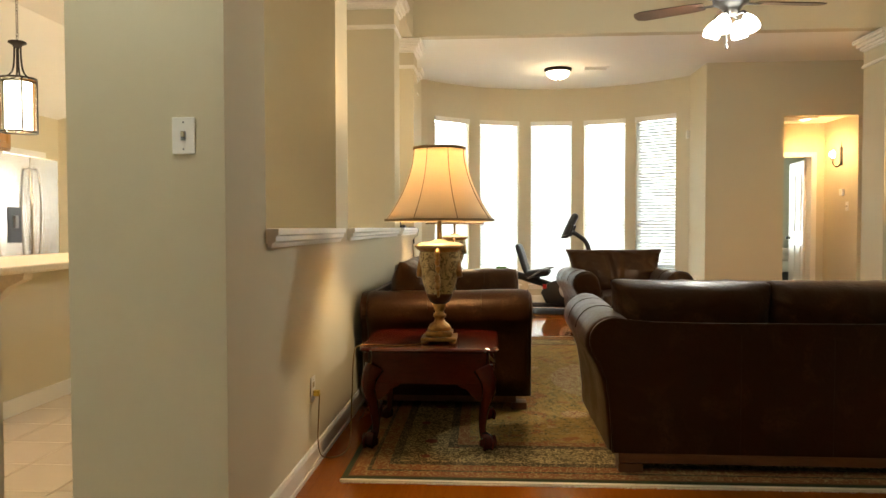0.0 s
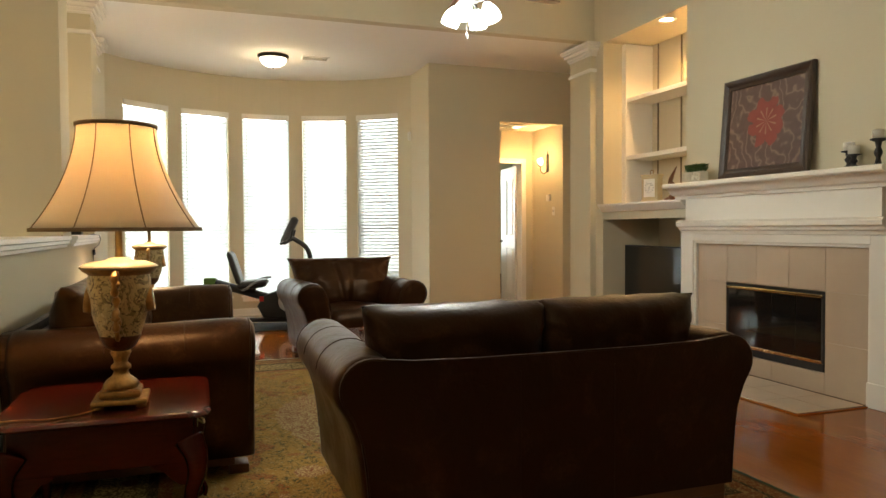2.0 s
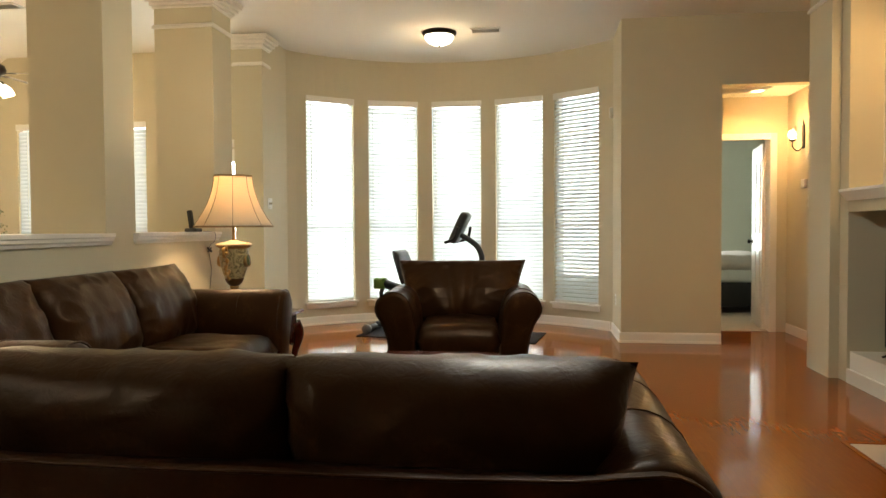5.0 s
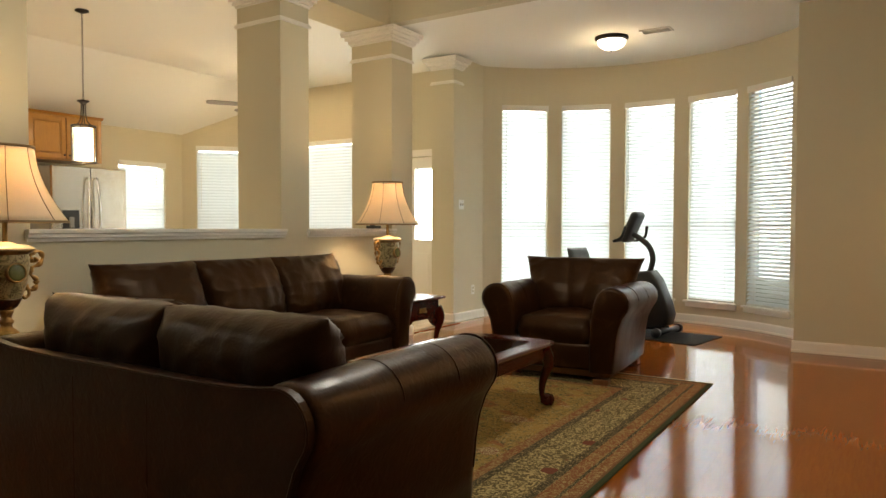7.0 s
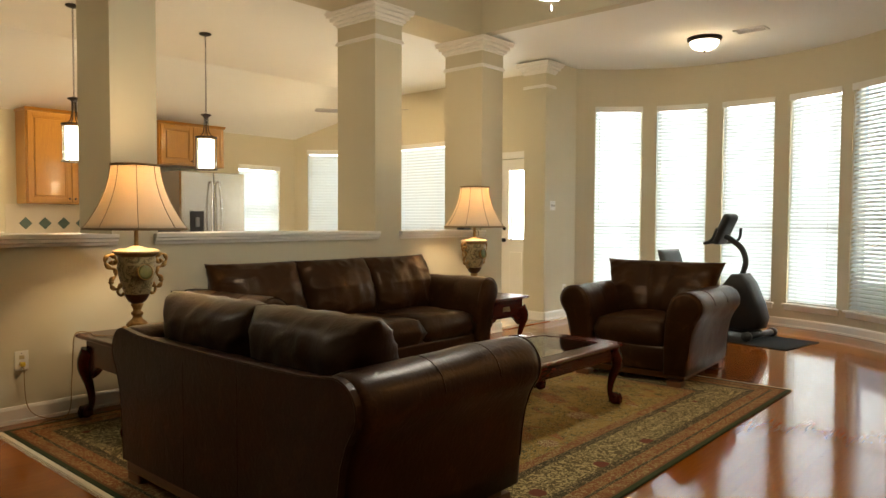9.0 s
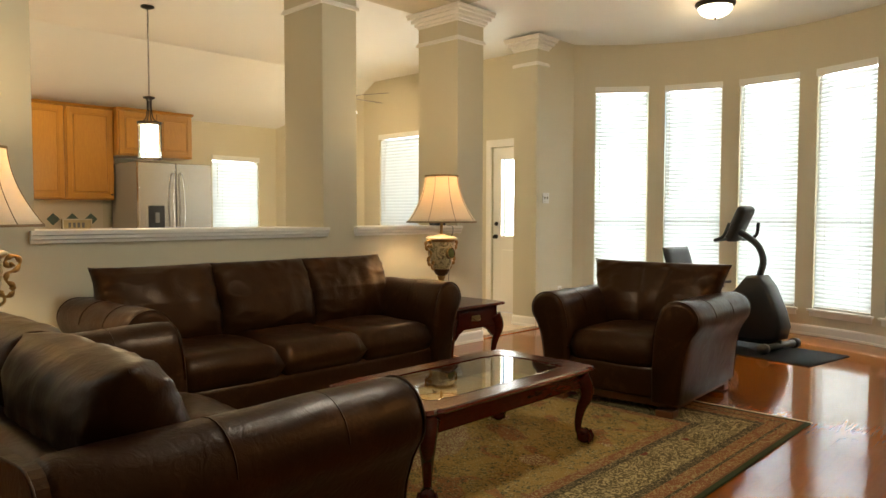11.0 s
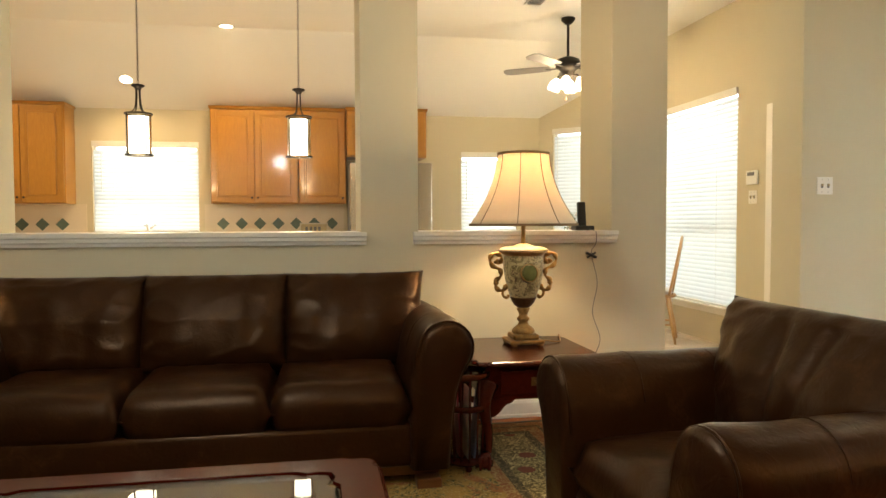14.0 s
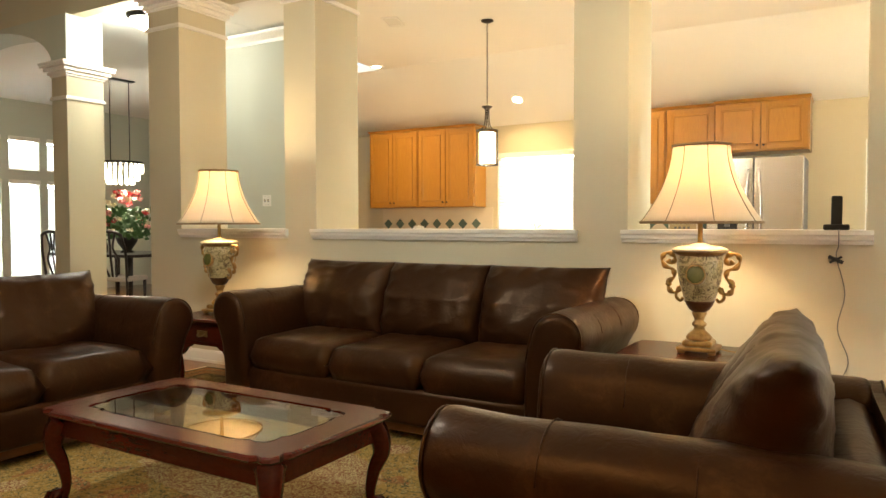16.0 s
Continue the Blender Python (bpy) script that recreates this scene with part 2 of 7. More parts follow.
SHADE = cloth_glow("lamp_shade", (0.90, 0.765, 0.57), 0.26)
SHADETRIM = material("shade_braid", (0.30, 0.20, 0.10), 0.8, vary=0.2, fine=300, bump=0.4)
SLAT = cloth_glow("blind_slat", (0.84, 0.87, 0.88), 0.42, 0.5)
PANE = glass_material("window_glass")
CLEAR = glass_material("clear_glass", (0.93, 0.97, 0.94))
FROST = glow("lit_frosted_glass", (1.0, 0.93, 0.80), 3.6)
BULBGLOW = glow("bulb_glow", (1.0, 0.86, 0.62), 14.0)
COOLGLOW = glow("cool_bulb_glow", (0.86, 0.95, 1.0), 9.0)
CANDLEGLOW = glow("candle_bulb", (1.0, 0.72, 0.38), 14.0)
RUG = rug_material()
FRINGE = material("rug_fringe", (0.70, 0.62, 0.46), 0.95, vary=0.2, fine=300, bump=0.4)
COUNTER = material("counter_laminate", (0.66, 0.55, 0.40), 0.3, vary=0.15, scale=60, bump=0.0)


# ---- mesh helpers ----
def part(name, bm, mat, parent=None, label="", smooth=False, at=None):
    me = bpy.data.meshes.new(name)
    bmesh.ops.recalc_face_normals(bm, faces=bm.faces)
    bm.to_mesh(me)
    bm.free()
    me.materials.append(mat)
    if smooth:
        for p in me.polygons:
            p.use_smooth = True
    o = new(name, me)
    if parent:
        o.parent = parent
    if at is not None:
        o.matrix_basis = at
    if label:
        o["label"] = label
    return o


def share(name, me, parent, m, label=""):
    o = new(name, me)
    o.parent = parent
    o.matrix_basis = m
    if label:
        o["label"] = label
    return o


def base(name, m, label, category, group="", kind=""):
    e = new(name)
    e.matrix_basis = m
    return tagged(e, label, category, group, kind)


def box(x0, x1, y0, y1, z0, z1, bevel=0.0, seg=2, bm=None):
    own = bm is None
    if own:
        bm = bmesh.new()
    r = bmesh.ops.create_cube(bm, size=1)
    vs = r["verts"]
    for v in vs:
        v.co = Vector(((x0 + x1) / 2 + v.co.x * (x1 - x0), (y0 + y1) / 2 + v.co.y * (y1 - y0), (z0 + z1) / 2 + v.co.z * (z1 - z0)))
    if bevel:
        es = list({e for v in vs for e in v.link_edges})
        bmesh.ops.bevel(bm, geom=es, offset=bevel, segments=seg, profile=0.5, affect="EDGES")
    return bm


def join(*bms):
    out = bmesh.new()
    for b in bms:
        me = bpy.data.meshes.new("tmp")
        b.to_mesh(me)
        b.free()
        out.from_mesh(me)
        bpy.data.meshes.remove(me)
    return out


def moved(bm, m):
    bmesh.ops.transform(bm, matrix=m, verts=bm.verts)
    return bm


def lathe(profile, seg=32, a0=0.0, a1=360.0):
    """Turned shape from (radius, height) pairs about z."""
    bm = bmesh.new()
    full = abs(a1 - a0) >= 359.9
    n = seg if full else seg + 1
    rings = []
    for r, z in profile:
        if r < 1e-5:
            rings.append([bm.verts.new((0, 0, z))] * n)
        else:
            rings.append([bm.verts.new((r * math.cos(radians(a0 + (a1 - a0) * i / seg)), r * math.sin(radians(a0 + (a1 - a0) * i / seg)), z)) for i in range(n)])
    for a, b in zip(rings, rings[1:]):
        for i in range(n if full else n - 1):
            j = (i + 1) % n
            q = []
            for v in (a[i], a[j], b[j], b[i]):
                if v not in q:
                    q.append(v)
            if len(q) > 2:
                bm.faces.new(q)
    return bm


def tube(points, radius, seg=8, close=True):
    """Round bar along points; radius is one number or one per point."""
    bm = bmesh.new()
    pts = [Vector(p) for p in points]
    rad = radius if isinstance(radius, (list, tuple)) else [radius] * len(pts)
    rings, up = [], None
    for i, p in enumerate(pts):
        d = (pts[min(i + 1, len(pts) - 1)] - pts[max(i - 1, 0)]).normalized()
        if up is None:
            up = Vector((0, 0, 1)) if abs(d.z) < 0.9 else Vector((1, 0, 0))
        side = d.cross(up).normalized()
        up = side.cross(d).normalized()
        rings.append([bm.verts.new(p + rad[i] * (math.cos(2 * math.pi * k / seg) * side + math.sin(2 * math.pi * k / seg) * up)) for k in range(seg)])
    for a, b in zip(rings, rings[1:]):
        for k in range(seg):
            bm.faces.new((a[k], a[(k + 1) % seg], b[(k + 1) % seg], b[k]))
    if close:
        bm.faces.new(rings[0][::-1])
        bm.faces.new(rings[-1])
    return bm


def curve_points(ctrl, n=8):
    """Smooth curve through control points."""
    c = [Vector(p) for p in ctrl]
    c = [2 * c[0] - c[1]] + c + [2 * c[-1] - c[-2]]
    out = []
    for i in range(1, len(c) - 2):
        p0, p1, p2, p3 = c[i - 1:i + 3]
        for k in range(n):
            t = k / n
            out.append(0.5 * (2 * p1 + (p2 - p0) * t + (2 * p0 - 5 * p1 + 4 * p2 - p3) * t * t + (3 * p1 - p0 - 3 * p2 + p3) * t ** 3))
    out.append(c[-2])
    return out


def prism(outline, y0, y1, rings=2, soften=0.0, both=True):
    """Closed outline in x, z drawn along y; soften rounds the two ends."""
    bm = bmesh.new()
    cx, cz = sum(p[0] for p in outline) / len(outline), sum(p[1] for p in outline) / len(outline)
    ys = [(y0, 0.90 if soften else 1), (y0 + soften * 0.3, 0.965), (y0 + soften, 1)] if soften else [(y0, 1)]
    ys += [(y0 + (y1 - y0) * k / rings, 1) for k in range(1, rings)]
    ys += [(y1 - soften, 1), (y1 - soften * 0.3, 0.965), (y1, 0.90)] if soften and both else [(y1, 1)]
    loops = [[bm.verts.new((cx + (x - cx) * s, y, cz + (z - cz) * s)) for x, z in outline] for y, s in ys]
    n = len(outline)
    for a, b in zip(loops, loops[1:]):
        for i in range(n):
            bm.faces.new((a[i], a[(i + 1) % n], b[(i + 1) % n], b[i]))
    bm.faces.new(loops[0][::-1])
    bm.faces.new(loops[-1])
    return bm


def pillow(w, d, h, crown=0.5, n=14, wrinkle=0.0, seed=0, corner=0.08, square=5.0):
    """Stuffed cushion of width w (x), thickness d (y), height h (z), centred, with puffed faces and pinched corners."""
    bm = bmesh.new()
    grid = {}
    for side in (-1, 1):
        for i in range(n + 1):
            for j in range(n + 1):
                u, v = 2 * i / n - 1, 2 * j / n - 1
                edge = i in (0, n) or j in (0, n)
                if edge and side == 1:
                    grid[side, i, j] = grid[-1, i, j]
                    continue
                puff = ((1 - abs(u) ** square) * (1 - abs(v) ** square)) ** crown
                pinch = 1 + corner * (abs(u) ** 6 * abs(v) ** 6) - corner * 0.35 * (1 - abs(u) ** 2) * abs(v) ** 8 - corner * 0.35 * (1 - abs(v) ** 2) * abs(u) ** 8
                p = Vector((u * w / 2 * pinch, side * d / 2 * puff, v * h / 2 * pinch))
                if wrinkle:
                    q = p * 5 + Vector((seed * 7.3, side * 3, seed))
                    k = noise.noise(q) * 0.6 + noise.noise(Vector((q.x * 2.4, q.y, q.z * 0.9))) * 0.4
                    p.y += side * wrinkle * k * puff
                    if edge:
                        p += Vector((0, noise.noise(p * 14 + Vector((seed, 0, 0))) * wrinkle * 0.6, 0))
                grid[side, i, j] = bm.verts.new(p)
    for side in (-1, 1):
        for i in range(n):
            for j in range(n):
                bm.faces.new([grid[side, a, b] for a, b in ((i, j), (i + 1, j), (i + 1, j + 1), (i, j + 1))])
    return bm

# ---- structure ----
def setting(name, bm, mat, label, category="wall", smooth=False):
    return tagged(part(name, bm, mat, smooth=smooth), label, category, kind="structure")


def wall_boxes(axis, c0, c1, a0, a1, z0, z1, holes=()):
    """Wall between c0 and c1 across its thickness, from a0 to a1 along it; holes are (a, b, bottom, top)."""
    bms, a = [], a0

    def add(p, q, lo, hi):
        if q - p > 1e-4 and hi - lo > 1e-4:
            bms.append(box(c0, c1, p, q, lo, hi) if axis == "x" else box(p, q, c0, c1, lo, hi))

    for h0, h1, lo, hi in sorted(holes):
        add(a, h0, z0, z1)
        add(h0, h1, z0, lo)
        add(h0, h1, hi, z1)
        a = h1
    add(a, a1, z0, z1)
    return join(*bms)


WX = -0.975          # living room face of the half wall
WB = -1.49          # its kitchen face
CEILZ = 3.16        # flat ceilings
HIGH = 3.75         # raised living room ceiling
BAYC, BAYR = (0.750, 8.147), 2.360
BAYW = [(128.2, 14.5), (109.2, 14.7), (90.1, 14.7), (71.1, 14.6), (53.0, 14.5)]
SILL, HEAD = 0.27, 2.685

setting("floor", box(-6.0, 6.2, -4.6, 12.9, -0.15, -0.014), SUBFLOOR, "floor slab under the boards and tiles", "floor")
setting("ground", box(-60, 60, -60, 60, -0.5, -0.3), material("lawn", (0.07, 0.12, 0.03), 0.9, vary=0.4, scale=2, fine=60, bump=0.5), "mown green lawn outside the windows", "lawn")

# half wall with deep piers
setting("wall_west", wall_boxes("x", WB, WX, 2.09, 7.88, 0, CEILZ, [(2.49, 3.68, 1.06, CEILZ - 0.02), (3.99, 6.00, 1.06, CEILZ - 0.02), (6.33, 7.52, 1.06, CEILZ - 0.02)]),
        PAINT, "beige painted half wall with square columns and deep openings")
for y0, y1 in ((2.49, 3.68), (3.99, 6.00), (6.33, 7.52)):
    prof = [(WX + 0.004, 1.045), (WX + 0.018, 1.045), (WX + 0.022, 1.062), (WX + 0.034, 1.07), (WX + 0.036, 1.088), (WX + 0.046, 1.095), (WX + 0.046, 1.118), (WB - 0.03, 1.118), (WB - 0.03, 1.0605), (WX + 0.004, 1.0605)]
    setting("ledge_trim", prism(prof, y0 - 0.03 if y0 > 3 else y0 + 0.002, y1 + 0.03), TRIM, "white moulded ledge cap along the half wall", "trim")


def capital(name, x0, x1, y0, y1, label, drop=0.0, neck=0.0):
    """Crown and neck band round a square column."""
    bms = []
    for z0, z1, o in ((2.83, 2.855, 0.018), (2.855, 2.868, 0.010), (3.00, 3.02, 0.014), (3.02, 3.05, 0.030), (3.05, 3.085, 0.055), (3.085, 3.11, 0.080), (3.11, 3.136, 0.088)):
        low = drop + (neck if z1 < 2.9 else 0.0)
        bms.append(box(x0 - o, x1 + o, y0 - o, y1 + o, z0 - low, z1 - low, 0.004, 1))
    return setting(name, join(*bms), TRIM, label, "trim")


for y0, y1 in ((2.09, 2.49), (3.68, 3.99), (6.00, 6.33), (7.52, 7.88)):
    capital("column_trim", WB, WX, y0, y1, "white crown moulding and neck band on a square column")

# header above the columns and the step up to the raised ceiling
setting("beam_west", join(box(WB, WX, 2.09, 7.52, CEILZ, HIGH), box(WX - 0.12, WX, -4.4, 2.09, CEILZ, HIGH)), PAINT, "beige painted header above the columns", "beam")
setting("beam_north", box(WX, 4.0, 7.50, 7.62, CEILZ, HIGH), PAINT, "beige painted face of the ceiling step", "beam")
setting("ceiling_high", box(WB, 6.1, -4.6, 7.62, HIGH, HIGH + 0.1), CEIL, "raised white living room ceiling", "ceiling")
setting("ceiling_low", box(WB - 0.02, 4.0, 7.62, 10.9, CEILZ, CEILZ + 0.1), CEIL, "flat white ceiling over the bay", "ceiling")

# left pilaster wall and bay
setting("wall_bay_west", box(-1.41, -1.10, 8.91, 9.64, 0, CEILZ), PAINT, "beige painted wall between bay and breakfast room")
capital("pilaster_trim", -1.41, -1.10, 8.91, 9.10, "white crown moulding and neck band on a pilaster")
setting("wall_bay_east", wall_boxes("x", 2.535, 2.655, 8.953, 9.78, 0, CEILZ), PAINT, "beige painted return wall of the bay")
setting("wall_north", wall_boxes("y", 8.953, 9.09, 2.655, 6.1, 0, CEILZ, [(3.48, 4.37, 0, 2.495)]), PAINT, "beige painted wall with a plain hall opening")


def bay_wall():
    bm = bmesh.new()
    cuts = [141.9] + [a for c, w in BAYW for a in (c + w / 2, c - w / 2)] + [40.6]
    bms = []

    def seg(a, b, z0, z1):
        n = max(2, int(abs(a - b) / 2.5))
        s = bmesh.new()
        for k in range(n):
            p, q = radians(a + (b - a) * k / n), radians(a + (b - a) * (k + 1) / n)
            vs = [s.verts.new((BAYC[0] + r * math.cos(t), BAYC[1] + r * math.sin(t), z)) for z in (z0, z1) for r, t in ((BAYR, p), (BAYR, q), (BAYR + 0.16, q), (BAYR + 0.16, p))]
            for f in ((0, 1, 2, 3), (4, 7, 6, 5), (0, 4, 5, 1), (2, 6, 7, 3), (1, 5, 6, 2), (0, 3, 7, 4)):
                s.faces.new([vs[i] for i in f])
        bmesh.ops.remove_doubles(s, verts=s.verts, dist=0.0005)
        bms.append(s)

    for i in range(0, len(cuts) - 1):
        if i % 2 == 0:
            seg(cuts[i], cuts[i + 1], 0, CEILZ)
        else:
            seg(cuts[i], cuts[i + 1], 0, SILL)
            seg(cuts[i], cuts[i + 1], HEAD, CEILZ)
    return join(*bms)


setting("wall_bay", bay_wall(), PAINT, "beige painted curved bay wall with five tall windows")


def base_profile(o):
    return [(0, 0), (o + 0.006, 0), (o + 0.006, 0.018), (o, 0.022), (o, 0.085), (o - 0.006, 0.1), (0, 0.104)]


def baseboard(p, q, label="white painted baseboard"):
    """Skirting from p to q with the room on its right-hand side."""
    p, q = Vector((*p, 0)), Vector((*q, 0))
    d = q - p
    bm = prism(base_profile(0.014), 0, d.length)
    m = Matrix.Translation(p) @ Matrix.Rotation(math.atan2(d.y, d.x) - math.pi / 2, 4, "Z")
    return setting("baseboard", moved(bm, m), TRIM, label, "baseboard")


baseboard((WX, 2.09), (WX, 7.88))
baseboard((WX - 0.5, 2.09), (WX, 2.09))
baseboard((WX, 7.88), (WB, 7.88))
baseboard((-1.10, 8.91), (-1.10, 9.64))
baseboard((-1.41, 8.91), (-1.10, 8.91))
for k in range(24):
    a, b = radians(141 + (41.6 - 141) * k / 24), radians(141 + (41.6 - 141) * (k + 1) / 24)
    baseboard(*[(BAYC[0] + BAYR * math.cos(t), BAYC[1] + BAYR * math.sin(t)) for t in (a, b)])
baseboard((2.535, 9.76), (2.535, 8.953))
baseboard((2.521, 8.953), (3.48, 8.953))

# fireplace wall, niche and pilaster
NX = 4.52
setting("wall_chimney", box(3.95, 4.9, -4.4, 5.97, 0, HIGH), PAINT, "beige painted chimney breast wall")
setting("wall_niche", join(box(NX, 4.9, 5.97, 7.32, 1.36, CEILZ - 0.05), box(3.95, 4.9, 5.97, 7.32, CEILZ - 0.05, HIGH), box(4.66, 4.9, 5.97, 7.32, 0, 1.36)), PAINT, "beige painted wall of the recessed niche")
setting("wall_pilaster", join(box(3.95, 4.9, 7.32, 7.93, 0, HIGH), box(3.88, 3.95, 7.46, 7.89, 0, CEILZ)), PAINT, "beige painted pilaster beside the niche")
capital("pilaster_trim", 3.88, 4.05, 7.46, 7.89, "white crown moulding on the pilaster")
baseboard((3.95, 3.93), (3.95, -4.4))
setting("wall_passage_east", box(4.9, 5.0, 7.0, 9.09, 0, CEILZ), PAINT, "beige painted wall at the end of the passage")
setting("ceiling_passage", box(4.0, 5.0, 7.62, 9.09, CEILZ, CEILZ + 0.1), CEIL, "white passage ceiling", "ceiling")

# hall and bedroom beyond the opening
setting("wall_hall_east", box(4.37, 4.49, 9.09, 9.95, 0, 2.9), PAINT, "beige painted hall wall carrying the sconce")
setting("wall_hall_west", box(2.7, 3.38, 9.7, 9.82, 0, 2.9), PAINT, "beige painted hall wall")
setting("wall_hall_end", wall_boxes("y", 9.83, 9.95, 3.38, 4.37, 0, 2.9, [(3.45, 4.21, 0, 2.08)]), PAINT, "beige painted end wall of the hall with a doorway")
setting("wall_hall_left", box(2.62, 2.74, 9.09, 9.7, 0, 2.9), PAINT, "beige painted hall side wall")
setting("ceiling_hall", box(2.62, 4.49, 9.09, 9.95, 2.52, 2.62), CEIL, "white hall ceiling", "ceiling")
setting("floor_bedroom", box(2.66, 6.2, 9.84, 14.2, -0.013, 0.006), material("carpet", (0.50, 0.46, 0.40), 0.95, vary=0.1, fine=300, bump=0.5), "pale bedroom carpet", "carpet")
setting("wall_bedroom_north", wall_boxes("y", 14.2, 14.3, 1.6, 6.2, 0, 2.75, [(2.9 + 0.0613 * k, 2.9613 + 0.0613 * k, 0.67, 1.85 if abs(k - 14.5) > 9.5 else 1.85 + math.sqrt(max(0.0, 0.58 ** 2 - ((k - 14.5) * 0.0613) ** 2))) for k in range(30)]), PAINT_COOL, "grey-green bedroom wall with an arched window")
setting("wall_bedroom_east", box(6.1, 6.2, 9.95, 14.2, 0, 2.75), PAINT_COOL, "grey-green bedroom wall")
setting("wall_bedroom_west", box(2.75, 2.85, 9.95, 14.2, 0, 2.75), PAINT_COOL, "grey-green bedroom wall")
setting("wall_bedroom_south", wall_boxes("y", 9.951, 10.0, 2.85, 6.1, 0, 2.75, [(3.45, 4.21, 0, 2.08)]), PAINT_COOL, "grey-green bedroom wall round the doorway")
setting("ceiling_bedroom", box(2.75, 6.2, 9.951, 14.2, 2.75, 2.85), CEIL, "white bedroom ceiling", "ceiling")

# kitchen and breakfast room
KX = -5.64
setting("wall_kitchen_west", wall_boxes("x", KX - 0.15, KX, 0.6, 8.62, 0, 2.62, [(3.22, 4.39, 1.06, 2.12), (7.55, 8.28, 0.95, 2.05)]), PAINT, "beige painted kitchen wall with windows")
setting("wall_kitchen_south", box(KX, -2.45, 0.5, 0.62, 0, CEILZ + 0.1), PAINT, "beige painted kitchen wall")
ang = pose(KX + 0.03, 8.60, 0, 0, 0, 45)
bmA = wall_boxes("y", 0, 0.15, -0.06, 1.28, 0, 3.3, [(0.16, 0.98, 0.62, 2.34)])
setting("wall_breakfast_corner", moved(bmA, ang), PAINT, "beige painted angled breakfast wall with a window")
setting("wall_breakfast_north", wall_boxes("y", 9.50, 9.65, -4.72, -1.41, 0, 3.3, [(-4.36, -2.74, 0.36, 2.38), (-2.22, -1.46, 0, 2.06)]), PAINT, "beige painted breakfast room wall with window and garden door")
setting("ceiling_kitchen", box(-4.46, WB, 2.09, 9.65, CEILZ + 0.003, CEILZ + 0.11), CEIL, "flat white kitchen ceiling", "ceiling")
bm = bmesh.new()
vs = [bm.verts.new(p) for p in ((-4.46, 0.5, 3.163), (-4.46, 9.65, 3.163), (-5.75, 9.65, 2.43), (-5.75, 0.5, 2.43), (-4.46, 0.5, 3.263), (-4.46, 9.65, 3.263), (-5.75, 9.65, 2.53), (-5.75, 0.5, 2.53))]
for f in ((0, 1, 2, 3), (7, 6, 5, 4), (0, 4, 5, 1), (2, 6, 7, 3), (1, 5, 6, 2), (0, 3, 7, 4)):
    bm.faces.new([vs[i] for i in f])
setting("ceiling_slope", bm, CEIL, "sloping white kitchen ceiling", "ceiling")
baseboard((-2.70, 9.50), (-2.29, 9.50))

# foyer and dining room beyond
setting("wall_foyer", box(-2.45, -2.3, 0.62, 2.66, 0, CEILZ), PAINT_COOL, "pale grey-green foyer wall")
crown = [(0, 3.02), (0.012, 3.02), (0.02, 3.05), (0.05, 3.08), (0.075, 3.11), (0.08, 3.135), (0, 3.135)]
setting("crown_trim", moved(prism(crown, 0.62, 2.66), pose(-2.3, 0, 0)), TRIM, "white crown moulding on the foyer wall", "trim")
setting("ceiling_foyer", box(-2.45, WX - 0.12, -4.6, 2.09, CEILZ + 0.001, CEILZ + 0.1), CEIL, "white foyer ceiling", "ceiling")
AX0, AX1, AY0, AY1 = -1.29, -0.91, 0.74, 0.98
setting("column_foyer", box(AX0, AX1, AY0, AY1, 0, 2.70), PAINT, "beige square column under the foyer arch", "column")
capital("column_trim", AX0, AX1, AY0, AY1, "white crown moulding and neck band on the foyer column", 0.43, 0.05)
arch = [(AY1, 2.708), (AY0, 2.708)] + [(-0.56 - 1.30 * math.cos(radians(a)), 2.708 + 0.43 * math.sin(radians(a))) for a in range(172, 7, -8)]
arch += [(-1.86, 2.708), (-2.2, 2.708), (-2.2, CEILZ), (AY1, CEILZ)]
# greenish daylight on the header is put into its cool colour
setting("wall_arch", moved(prism([(y, z) for y, z in arch], -AX1, -AX0), Matrix(((0, -1, 0, 0), (1, 0, 0, 0), (0, 0, 1, 0), (0, 0, 0, 1)))), PAINT_COOL, "header coloured cool for greenish daylight, with a shallow arch beside the foyer")
setting("column_foyer", box(AX0, AX1, -2.16, -1.90, 0, 2.707), PAINT, "beige square column at the far side of the arch", "column")
setting("wall_dining_south", wall_boxes("y", -4.55, -4.4, -6.0, 4.9, 0, HIGH, [(-4.35, -3.85, 0.2, 2.61), (-3.72, -3.22, 0.2, 2.61), (-3.09, -2.59, 0.2, 2.61)]), PAINT_COOL, "grey-green dining wall with tall windows")
setting("wall_dining_west", box(-6.0, -5.85, -4.4, 0.5, 0, HIGH), PAINT_COOL, "grey-green dining wall")
setting("wall_dining_north", box(-6.0, -2.45, 0.36, 0.5, 0, HIGH), PAINT_COOL, "grey-green wall between dining room and kitchen")
setting("ceiling_dining", box(-6.0, -2.45, -4.6, 0.5, 3.2, 3.3), CEIL, "white dining room ceiling", "ceiling")

